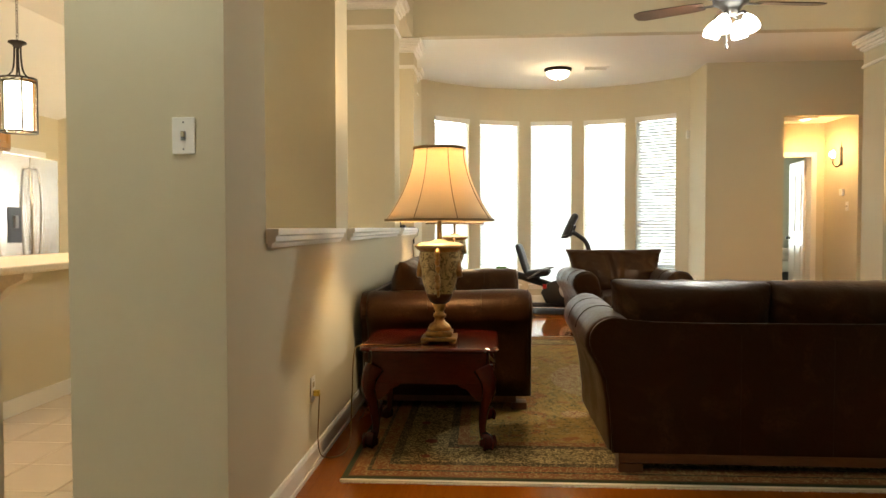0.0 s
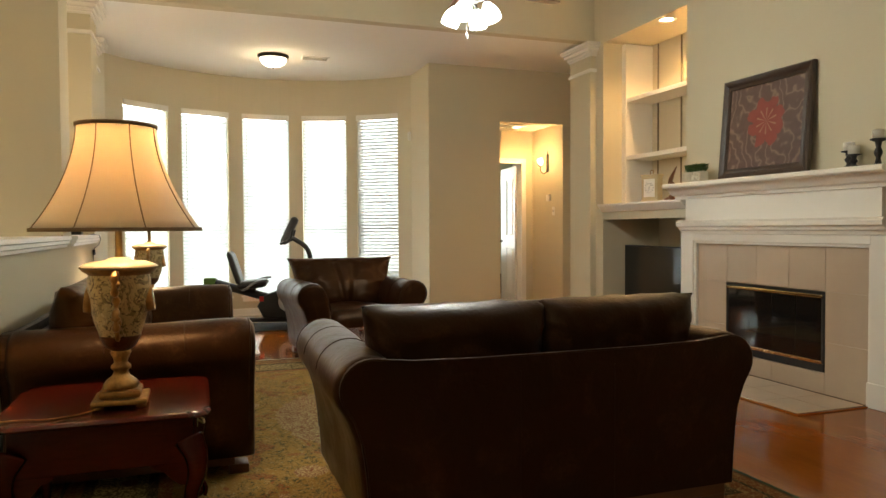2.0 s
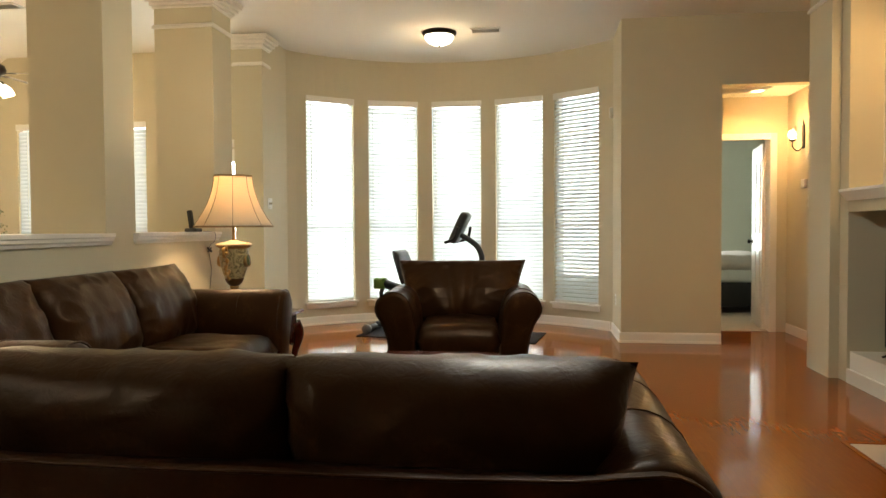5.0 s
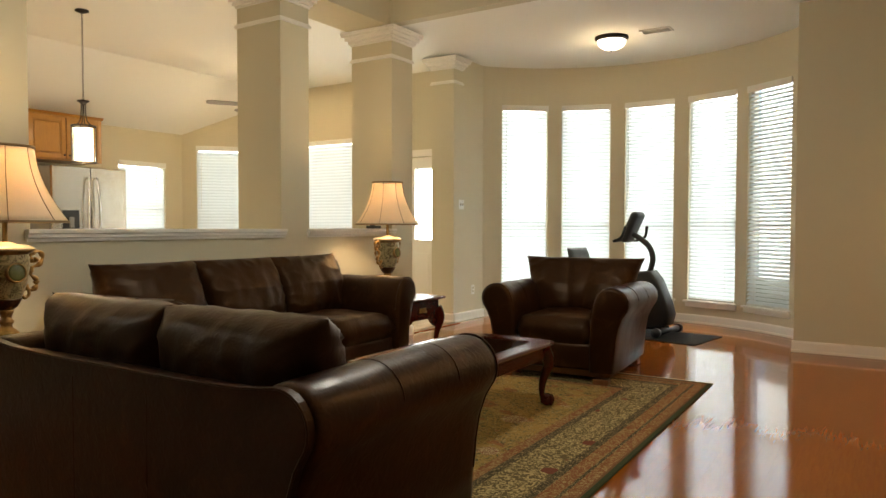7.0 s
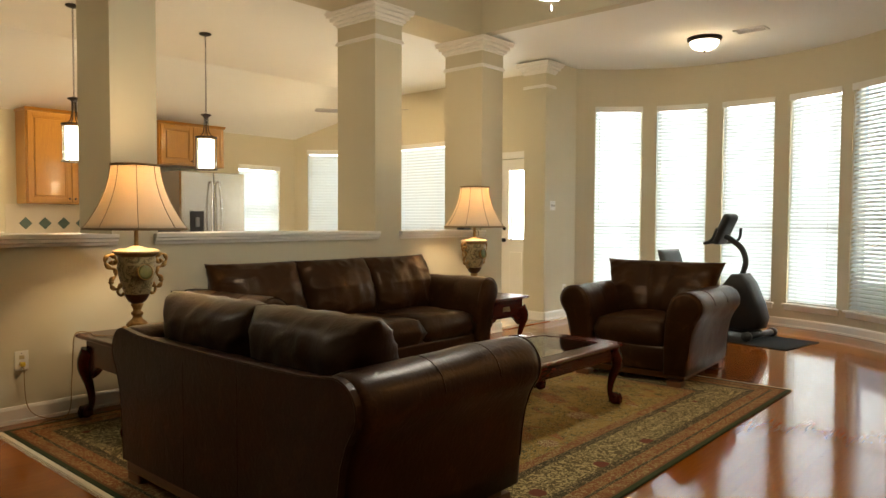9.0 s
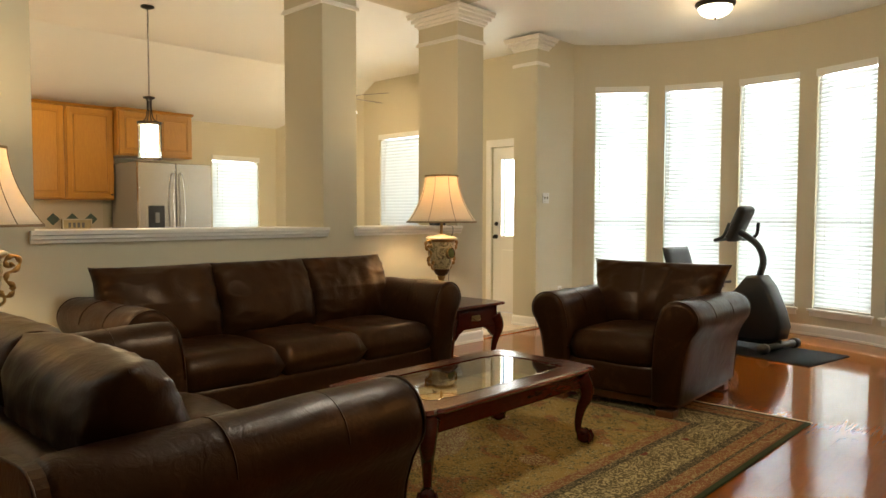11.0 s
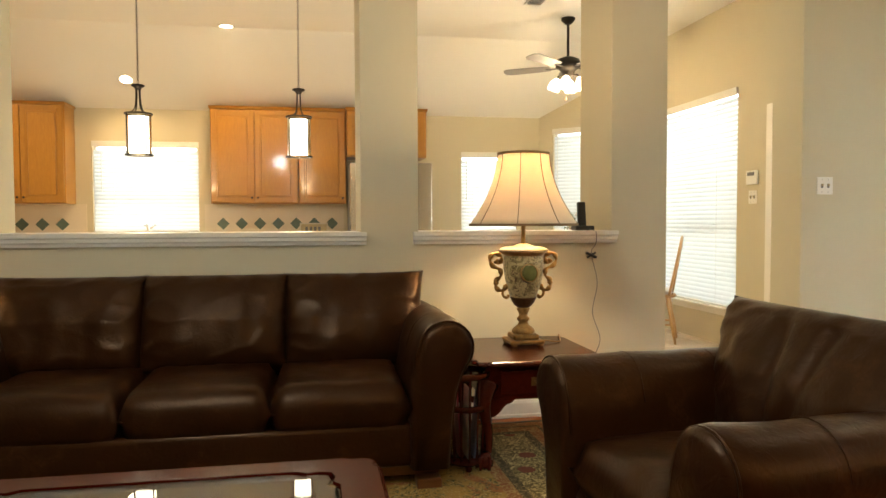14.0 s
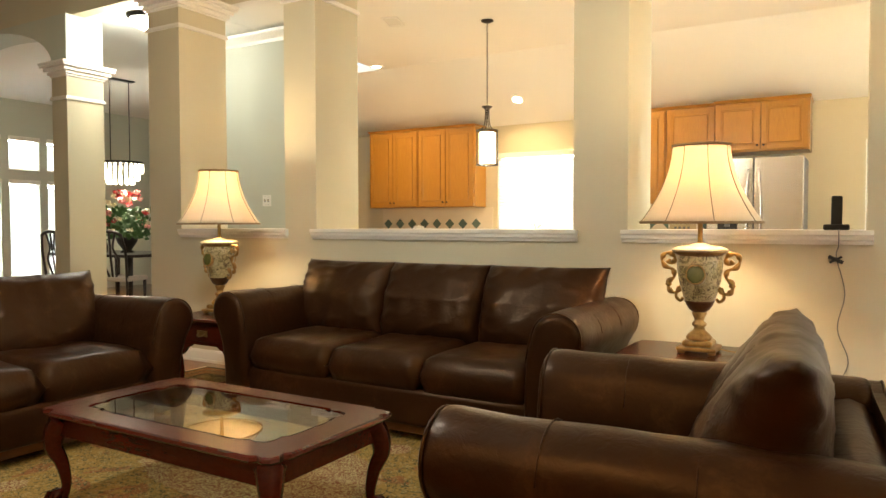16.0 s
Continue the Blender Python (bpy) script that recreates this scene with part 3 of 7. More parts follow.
# ---- windows with blinds ----
def window(name, m, w, h, label, watts=40.0, tilt=65, lower_tilt=None, group="", pitch=0.0445, lamp_from=0.0, sill=True, mullion=True):
    """Window in an opening: local x across, y outwards, z up from the opening's bottom corner at the left."""
    t = base(name, m, label, "window", group, "structure")
    fr = join(box(0, 0.03, 0.055, 0.12, 0, h), box(w - 0.03, w, 0.055, 0.12, 0, h), box(0.03, w - 0.03, 0.055, 0.12, 0, 0.03), box(0.03, w - 0.03, 0.055, 0.12, h - 0.03, h))
    if mullion:
        fr = join(fr, box(0.03, w - 0.03, 0.06, 0.115, h * 0.36, h * 0.36 + 0.035))
    part("window_frame", fr, TRIM, t)
    p = part("pane", box(0.03, w - 0.03, 0.085, 0.09, 0.03, h - 0.03), PANE, t)
    p.visible_shadow = False
    if sill:
        part("window_sill", join(box(-0.035, w + 0.035, -0.045, 0.054, -0.022, 0.002, 0.005), box(-0.02, w + 0.02, -0.018, -0.002, -0.075, -0.022, 0.004)), TRIM, t)
    b = base("window_blind", m, "white slatted window blind, lowered and half open", "blind", "window blinds")
    part("headrail", join(box(0.004, w - 0.004, -0.012, 0.045, h - 0.055, h - 0.002, 0.004), box(-0.004, w + 0.004, -0.022, -0.012, h - 0.075, h - 0.002, 0.003)), WHITE, b)
    part("bottom_rail", box(0.008, w - 0.008, 0.0, 0.045, 0.006, 0.026, 0.004), WHITE, b)
    me = bpy.data.meshes.new("slat")
    s = bmesh.new()
    prof = [(-0.025, -0.0012), (-0.012, 0.002), (0, 0.0032), (0.012, 0.002), (0.025, -0.0012)]
    lo = [[s.verts.new((x, y, z - 0.0012)) for x in (0.008, w - 0.008)] for y, z in prof]
    hi = [[s.verts.new((x, y, z + 0.0012)) for x in (0.008, w - 0.008)] for y, z in prof]
    for r in (lo, hi):
        for a, c in zip(r, r[1:]):
            s.faces.new((a[0], a[1], c[1], c[0]))
    for i in (0, -1):
        s.faces.new((lo[i][0], lo[i][1], hi[i][1], hi[i][0]))
    bmesh.ops.recalc_face_normals(s, faces=s.faces)
    s.to_mesh(me)
    s.free()
    me.materials.append(SLAT)
    n = int((h - 0.1) / pitch)
    for k in range(n):
        z = 0.045 + k * pitch
        share("slat", me, b, pose(0, 0.022, z, tilt if lower_tilt is None or z > h * 0.36 else lower_tilt))
    for x in (w * 0.2, w * 0.8):
        part("cord", tube([(x, -0.006, 0.02), (x, -0.006, h - 0.05)], 0.0013, 5), WHITE, b)
    part("wand", tube([(w * 0.09, -0.03, h * 0.45), (w * 0.09, -0.02, h - 0.06)], 0.004, 6), WHITE, b)
    lh = h * (1 - lamp_from)
    area("window_daylight", m @ pose(w / 2, 0.17, h - lh / 2, -90), w - 0.04, lh - 0.04, watts, DAY)
    return t


for i, (c, wd) in enumerate(BAYW):
    half = radians(wd / 2)
    a = radians(c) + half
    r = BAYR * 1.0
    p = (BAYC[0] + r * math.cos(a), BAYC[1] + r * math.sin(a))
    window("window_%d" % (i + 1), pose(p[0], p[1], SILL, 0, 0, c - 90), 2 * r * math.sin(half), HEAD - SILL,
           "tall narrow bay window with white frame", (32.0, 32.0, 32.0, 32.0, 9.0)[i], tilt=(66, 66, 66, 64, 46)[i], lower_tilt=(64, 64, 64, 62, 42)[i], lamp_from=0.0 if i < 4 else 0.12, group="bay windows")
window("window_6", pose(KX, 3.22, 1.06, 0, 0, 90), 1.17, 1.06, "kitchen window over the sink", 17.0, tilt=65)
window("window_7", pose(KX, 7.55, 0.95, 0, 0, 90), 0.73, 1.10, "breakfast room side window", 14.0, tilt=65)
window("window_8", ang @ pose(0.16, 0, 0.62), 0.82, 1.72, "angled breakfast room window", 13.0, tilt=65)
window("window_9", pose(-4.36, 9.50, 0.36), 1.62, 2.02, "wide breakfast room window", 34.0, tilt=65)
for i, x in enumerate((-4.35, -3.72, -3.09)):
    window("window_%d" % (10 + i), pose(x + 0.5, -4.4, 0.2, 0, 0, 180), 0.5, 1.7, "tall dining room window", 26.0, tilt=65)
for i, x in enumerate((-4.35, -3.72, -3.09)):
    window("window_%d" % (14 + i), pose(x + 0.5, -4.4, 2.05, 0, 0, 180), 0.5, 0.56, "small transom window over a dining window", 14.0, tilt=65, sill=False, mullion=False)
    tagged(part("window_spandrel", box(x, x + 0.5, -4.55, -4.4, 1.9, 2.05), PAINT_COOL), "painted spandrel between dining windows", "wall", kind="structure")

# ---- leather seating ----
ROLL = (0.162, 0.630)


def arm_outline():
    """Rolled arm: slim post at the foot that sweeps out to a round roll."""
    pts = [(0.0, 0.10), (0.0, 0.30), (0.005, 0.50), (0.02, 0.60)]
    for k in range(15):
        a = radians(165 - k * 205 / 14)
        pts.append((ROLL[0] + 0.127 * math.cos(a), ROLL[1] + 0.127 * math.sin(a)))
    return pts + [(0.238, 0.51), (0.214, 0.44), (0.197, 0.34), (0.186, 0.22), (0.180, 0.10)]


def arm_ring(scale):
    """The arm's outline drawn in towards the roll's centre above and the post's middle below."""
    out = []
    for x, z in arm_outline():
        w = min(1.0, max(0.0, (z - 0.44) / 0.10))
        cx, cz = 0.09 + (ROLL[0] - 0.09) * w, z + (ROLL[1] - z) * w
        out.append((cx + (x - cx) * scale, cz + (z - cz) * scale))
    return out


def loft(loops):
    """Skin over equal loops of points, closed at both ends."""
    bm = bmesh.new()
    rows = [[bm.verts.new(p) for p in l] for l in loops]
    n = len(rows[0])
    for a, b in zip(rows, rows[1:]):
        for i in range(n):
            bm.faces.new((a[i], a[(i + 1) % n], b[(i + 1) % n], b[i]))
    bm.faces.new(rows[0][::-1])
    bm.faces.new(rows[-1])
    return bm


def sofa(name, m, seats, seat_w, label, category, group, back_w=None, seed=0, back_z=0.665, arm_k=0.98):
    """Leather seat facing -y, local origin at the middle of the floor under it."""
    t = base(name, m, label, category, group)
    W = seats * seat_w
    f, bk = -0.50, 0.50
    part("seat_base", box(-W / 2 - 0.03, W / 2 + 0.03, f + 0.04, bk - 0.12, 0.10, 0.30, 0.03), LEATHER, t, smooth=True)
    part("plinth", box(-W / 2 - 0.135, W / 2 + 0.135, f + 0.09, bk + 0.018, 0.052, 0.099, 0.006), RAILWOOD, t, "stained wood plinth rail")
    # back frame, and the flat back panel that follows the flare of both arms
    prof = [(bk - 0.17, 0.10), (bk - 0.012, 0.10), (bk - 0.012, 0.655 * arm_k), (bk - 0.03, 0.685 * arm_k), (bk - 0.07, 0.70 * arm_k), (bk - 0.13, 0.69 * arm_k), (bk - 0.15, 0.45)]
    bm = prism(prof, -W / 2 - 0.12, W / 2 + 0.12, 12)
    part("backrest_frame", moved(bm, Matrix(((0, 1, 0, 0), (1, 0, 0, 0), (0, 0, 1, 0), (0, 0, 0, 1)))), LEATHER, t, smooth=True)
    side = [(x + W / 2 - 0.005, z * (1 if z < 0.2 else arm_k)) for x, z in arm_ring(0.86)]
    half = [p for p in side[9:]][::-1]
    crest = [(u * side[9][0], side[9][1] - 0.022 * arm_k * (1 - abs(u) ** 6)) for u in (0.8, 0.5, 0.2, -0.2, -0.5, -0.8)]
    panel = half + crest + [(-x, z) for x, z in half[::-1]]
    part("back_panel", prism(panel, bk - 0.012, bk + 0.022, 2), LEATHER, t, smooth=False)
    part("back_piping", tube([(x, bk + 0.020, z) for x, z in panel], 0.004, 6), LEATHER, t, smooth=True)
    for x in (-W / 6, W / 6) if seats > 1 else ():
        part("seam", tube([(x, bk + 0.0215, 0.66 * arm_k), (x, bk + 0.0215, 0.1)], 0.0022, 6), LEATHER, t)
    for s in (-1, 1):
        def ring_at(y, scale, grow=0.0):
            return [(s * (x + W / 2 - 0.005), y, z * (1 if z < 0.2 else arm_k) + grow) for x, z in arm_ring(scale)]

        ends = [(f, 0.70), (f + 0.006, 0.82), (f + 0.018, 0.915), (f + 0.038, 0.97), (f + 0.065, 1.0)]
        bm = loft([ring_at(y, k) for y, k in ends] + [ring_at(f + 0.065 + (bk - 0.107 - f) * j / 12, 1.0) for j in range(1, 13)] + [ring_at(bk - 0.024, 0.975), ring_at(bk - 0.010, 0.90)])
        for v in bm.verts:
            if v.co.z > 0.45:
                v.co.z += 0.008 * noise.noise(v.co * 5 + Vector((seed, s, 0))) - 0.015 * v.co.y
                v.co.y += 0.008 * noise.noise(v.co * 5 + Vector((s, seed, 3)))
        a = part("arm", bm, LEATHER, t, smooth=True)
        part("piping", tube(ring_at(f + 0.022, 0.945, 0.008)[2:23], 0.0045, 6), LEATHER, a, smooth=True)
        for y in (f + 0.30, f + 0.62):
            part("seam", tube(ring_at(y, 1.006, -0.015 * y)[3:16], 0.0022, 5), LEATHER, a, smooth=True)
    for i in range(seats):
        x = -W / 2 + (i + 0.5) * seat_w
        bm = pillow(seat_w + 0.012, 0.24, 0.74, 0.30, 16, 0.02, seed + i, 0.0, 8)
        c = part("seat_cushion", bm, LEATHER, t, smooth=True, at=pose(x, f + 0.385, 0.365, 90, 0, 0))
        part("piping", moved(tube([(seat_w / 2 * u * 0.985, 0, 0.36 * v) for u, v in ((-1, -0.9), (-1, 0.9), (-0.96, 0.985), (0.96, 0.985), (1, 0.9), (1, -0.9))], 0.006, 6), pose(0, 0, 0)), LEATHER, c, smooth=True)
    bw = (back_w or W + 0.22) / seats
    for i in range(seats):
        x = -bw * seats / 2 + (i + 0.5) * bw
        tilt = 16
        bm = pillow(bw + 0.02, 0.30 if seats != 2 else 0.33, 0.50, 0.42 if seats != 2 else 0.5, 44, 0.024, seed + 10 + i, 0.015, 5)
        for v in bm.verts:
            # slouched filling: fuller at the foot, thinner at the top, ears at the outer corners
            v.co.y *= 1.0 - (0.45 if seats != 2 else 0.22) * max(0, v.co.z / 0.25)
            rim = max(abs(v.co.x) / (bw / 2), abs(v.co.z) / 0.25)
            q = Vector((v.co.x * 7, v.co.y * 2, v.co.z * 11)) + Vector((seed * 3.1 + i * 5.7, 0, seed))
            fold = max(0.0, 1 - abs(noise.noise(q)) * 2.2) ** 2
            v.co.y += math.copysign(1, v.co.y) * (abs(v.co.y) > 0.01) * (0.002 + 0.016 * min(1.0, rim) ** 3) * (fold - 0.35)
            ear = (v.co.x / (bw / 2)) * (-1 if i == 0 else (1 if i == seats - 1 else 0))
            if seats == 1:
                ear = 0.6 * abs(v.co.x / (bw / 2))
            if seats == 1:
                # two darts gathered towards the foot of the cushion
                for s in (-1, 1):
                    line = s * (0.05 + 0.10 * max(0.0, v.co.z + 0.2))
                    v.co.y -= math.copysign(0.020, v.co.y) * math.exp(-((v.co.x - line) / 0.030) ** 2) * (1 if v.co.z < 0.19 else 0.2) * (abs(v.co.y) > 0.02)
                v.co.x *= 1 + 0.13 * v.co.z / 0.25
            if v.co.z > 0.1 and ear > 0.4:
                v.co.x *= 1 + 0.07 * (ear - 0.4) * (v.co.z - 0.1) / 0.15
                v.co.z += 0.008 * (ear - 0.4) * (v.co.z - 0.1) / 0.15
        part("back_cushion", bm, LEATHER, t, smooth=True, at=pose(x, 0.225, back_z, -tilt, 0, 0))
    for x in (-W / 2 - 0.08, W / 2 + 0.08):
        for y in (f + 0.07, bk - 0.03):
            part("foot", box(x - 0.055, x + 0.055, y - 0.045, y + 0.045, 0.008, 0.0515, 0.006), RAILWOOD, t, "stained wooden block foot")
    return t


sofa("sofa", pose(-0.40, 5.245, 0, 0, 0, 90), 3, 0.60, "dark brown leather three-seat sofa with rolled arms against the half wall", "sofa", "leather seating", 2.08, 1)
sofa("loveseat", pose(1.17, 3.65, 0, 0, 0, 180), 2, 0.60, "dark brown leather two-seat sofa with rolled arms on the rug", "loveseat", "leather seating", 1.42, 5, 0.62, 0.96)
sofa("armchair", pose(1.15, 7.06, 0, 0, 0, 4), 1, 0.57, "dark brown leather armchair with rolled arms and one wide back cushion", "armchair", "leather seating", 0.84, 9, 0.645, 0.93)

# ---- rug ----
rug = base("area_rug", pose(0.70, 5.05, 0, 0, 0, 0.6), "green and gold patterned rug with red border on wood floor", "rug")
part("rug_field", box(-1.53, 1.53, -2.05, 2.05, 0.0005, 0.011, 0.003, 1), RUG, rug)
for s in (-1, 1):
    bm = bmesh.new()
    for k in range(380):
        x = -1.52 + 3.04 * k / 379
        e = random.uniform(-0.006, 0.006)
        bm.faces.new([bm.verts.new(p) for p in ((x - 0.003, s * 2.045, 0.009), (x + 0.003, s * 2.045, 0.009), (x + 0.002 + e, s * 2.095, 0.003), (x - 0.002 + e, s * 2.095, 0.003))])
    bm2 = join(bm, box(-1.53, 1.53, min(s * 2.05, s * 2.075), max(s * 2.05, s * 2.075), 0.0005, 0.0085))
    part("fringe", bm2, FRINGE, rug, "cream cotton fringe")


# ---- cabriole-legged tables ----
def cabriole(height, sx, sy):
    """Cabriole leg with knee, slim ankle and ball foot, bowing towards (sx, sy)."""
    d = Vector((sx, sy, 0)).normalized()
    ctrl = [(0.0, height), (0.030, height - 0.05), (0.036, height - 0.11), (0.008, height * 0.52), (-0.008, height * 0.28), (0.004, height * 0.13), (0.020, 0.055), (0.024, 0.02)]
    pts = curve_points([(d.x * o, d.y * o, z) for o, z in ctrl], 5)
    rad = []
    for i in range(len(pts)):
        u = i / (len(pts) - 1)
        rad.append(0.054 - 0.036 * min(1, u / 0.60) ** 0.8 if u < 0.72 else 0.018 + 0.020 * math.sin(min(1, (u - 0.72) / 0.22) * math.pi / 2))
    bm = tube(pts, rad, 12)
    ball = bmesh.new()
    bmesh.ops.create_uvsphere(ball, u_segments=12, v_segments=8, radius=0.036)
    for v in ball.verts:
        v.co = Vector((v.co.x, v.co.y, v.co.z * 0.85)) + d * 0.026 + Vector((0, 0, 0.031))
    claws = [tube(curve_points([(d.x * 0.02 + 0.036 * math.cos(a), d.y * 0.02 + 0.036 * math.sin(a), 0.07), (d.x * 0.026 + 0.043 * math.cos(a), d.y * 0.026 + 0.043 * math.sin(a), 0.04), (d.x * 0.026 + 0.036 * math.cos(a), d.y * 0.026 + 0.036 * math.sin(a), 0.008)], 4), 0.008, 6) for a in (math.atan2(d.y, d.x) + k for k in (-1.1, 0, 1.1))]
    return join(bm, ball, *claws)


def shaped_top(w, d, z0, z1, notch=0.045, ring_in=None):
    """Table top with scalloped corners and a moulded edge; ring_in leaves an opening for a glass inset."""
    def outline(w, d, n):
        pts = []
        for sx, sy in ((1, 1), (-1, 1), (-1, -1), (1, -1)):
            c = [(w / 2, d / 2 - n * 1.6), (w / 2 - n * 0.28, d / 2 - n * 1.25), (w / 2 - n * 0.15, d / 2 - n * 0.8), (w / 2 - n * 0.30, d / 2 - n * 0.30), (w / 2 - n * 0.8, d / 2 - n * 0.15), (w / 2 - n * 1.25, d / 2 - n * 0.28), (w / 2 - n * 1.6, d / 2)]
            c = [(x * sx, y * sy) for x, y in c]
            pts += c if sx * sy > 0 else c[::-1]
        return pts
    bm = bmesh.new()
    levels = [(0.018, z0), (0.004, z0 + 0.006), (0.0, (z0 + z1) / 2), (0.006, z1 - 0.004), (0.014, z1)]
    loops = [[bm.verts.new((x, y, z)) for x, y in outline(w - 2 * o, d - 2 * o, notch)] for o, z in levels]
    if ring_in:
        iw, idp = ring_in
        loops.append([bm.verts.new((x, y, z1)) for x, y in outline(iw, idp, notch * 1.3)])
        loops.append([bm.verts.new((x, y, z0)) for x, y in outline(iw, idp, notch * 1.3)])
        loops.append(loops[0])
    n = len(loops[0])
    for a, b in zip(loops, loops[1:]):
        for i in range(n):
            bm.faces.new((a[i], a[(i + 1) % n], b[(i + 1) % n], b[i]))
    if not ring_in:
        bm.faces.new(loops[0][::-1])
        bm.faces.new(loops[-1])
    return bm


def side_table(m, label):
    t = base("end_table", m, label, "end table", "end tables")
    h = 0.514
    part("tabletop", shaped_top(0.66, 0.70, h - 0.026, h), MAHOGANY, t)
    part("apron", box(-0.27, 0.27, -0.29, 0.29, h - 0.19, h - 0.026, 0.004), MAHOGANY, t)
    dr = part("drawer_front", box(-0.20, 0.20, -0.302, -0.290, h - 0.165, h - 0.05, 0.004), MAHOGANY, t)
    pull = tube(curve_points([(-0.035, -0.303, h - 0.10), (-0.03, -0.322, h - 0.115), (0, -0.328, h - 0.122), (0.03, -0.322, h - 0.115), (0.035, -0.303, h - 0.10)], 4), 0.004, 6)
    part("drawer_pull", join(pull, box(-0.05, 0.05, -0.305, -0.3025, h - 0.125, h - 0.085, 0.001)), BRASS, dr, "aged brass bail pull")
    for sx in (-1, 1):
        for sy in (-1, 1):
            leg = part("leg", cabriole(h - 0.11, sx, sy), MAHOGANY, t, smooth=True, at=pose(sx * 0.255, sy * 0.275, 0))
            ear = [(0.0, h - 0.19), (0.13, h - 0.19), (0.115, h - 0.205), (0.085, h - 0.215), (0.06, h - 0.245), (0.03, h - 0.27), (0.0, h - 0.27)]
            part("bracket", prism([(-sx * x, z) for x, z in ear], -0.012, 0.012), MAHOGANY, leg)
            part("bracket", moved(prism([(-sy * x, z) for x, z in ear], -0.012, 0.012), pose(0, 0, 0, 0, 0, 90)), MAHOGANY, leg)
    return t


side_table(pose(-0.455, 3.69, 0.011, 0, 0, 90), "dark red mahogany end table with cabriole legs and a drawer")
side_table(pose(-0.40, 6.79, 0.011, 0, 0, 90), "dark red mahogany end table with claw feet and a drawer")

ct = base("coffee_table", pose(1.17, 5.30, 0.011), "red mahogany coffee table with glass top standing on the rug", "coffee table")
part("tabletop", shaped_top(0.70, 1.28, 0.385, 0.412, 0.06, (0.48, 1.02)), MAHOGANY, ct)
part("glass_inset", shaped_top(0.476, 1.016, 0.399, 0.4095, 0.075), CLEAR, ct, "bevelled clear glass panel")
for x0, x1, y0, y1 in ((-0.30, 0.30, -0.59, -0.565), (-0.30, 0.30, 0.565, 0.59), (-0.30, -0.275, -0.565, 0.565), (0.275, 0.30, -0.565, 0.565)):
    part("apron", box(x0, x1, y0, y1, 0.30, 0.385, 0.003), MAHOGANY, ct)
part("shell_carving", join(*[lathe([(0.0, -0.004), (0.02 + 0.004 * (k % 2), 0.0), (0.0, 0.005)], 8) for k in range(2)]), MAHOGANY, ct, at=pose(0, -0.594, 0.33, 90))
for sx in (-1, 1):
    for sy in (-1, 1):
        part("leg", cabriole(0.36, sx, sy), MAHOGANY, ct, smooth=True, at=pose(sx * 0.275, sy * 0.565, 0))


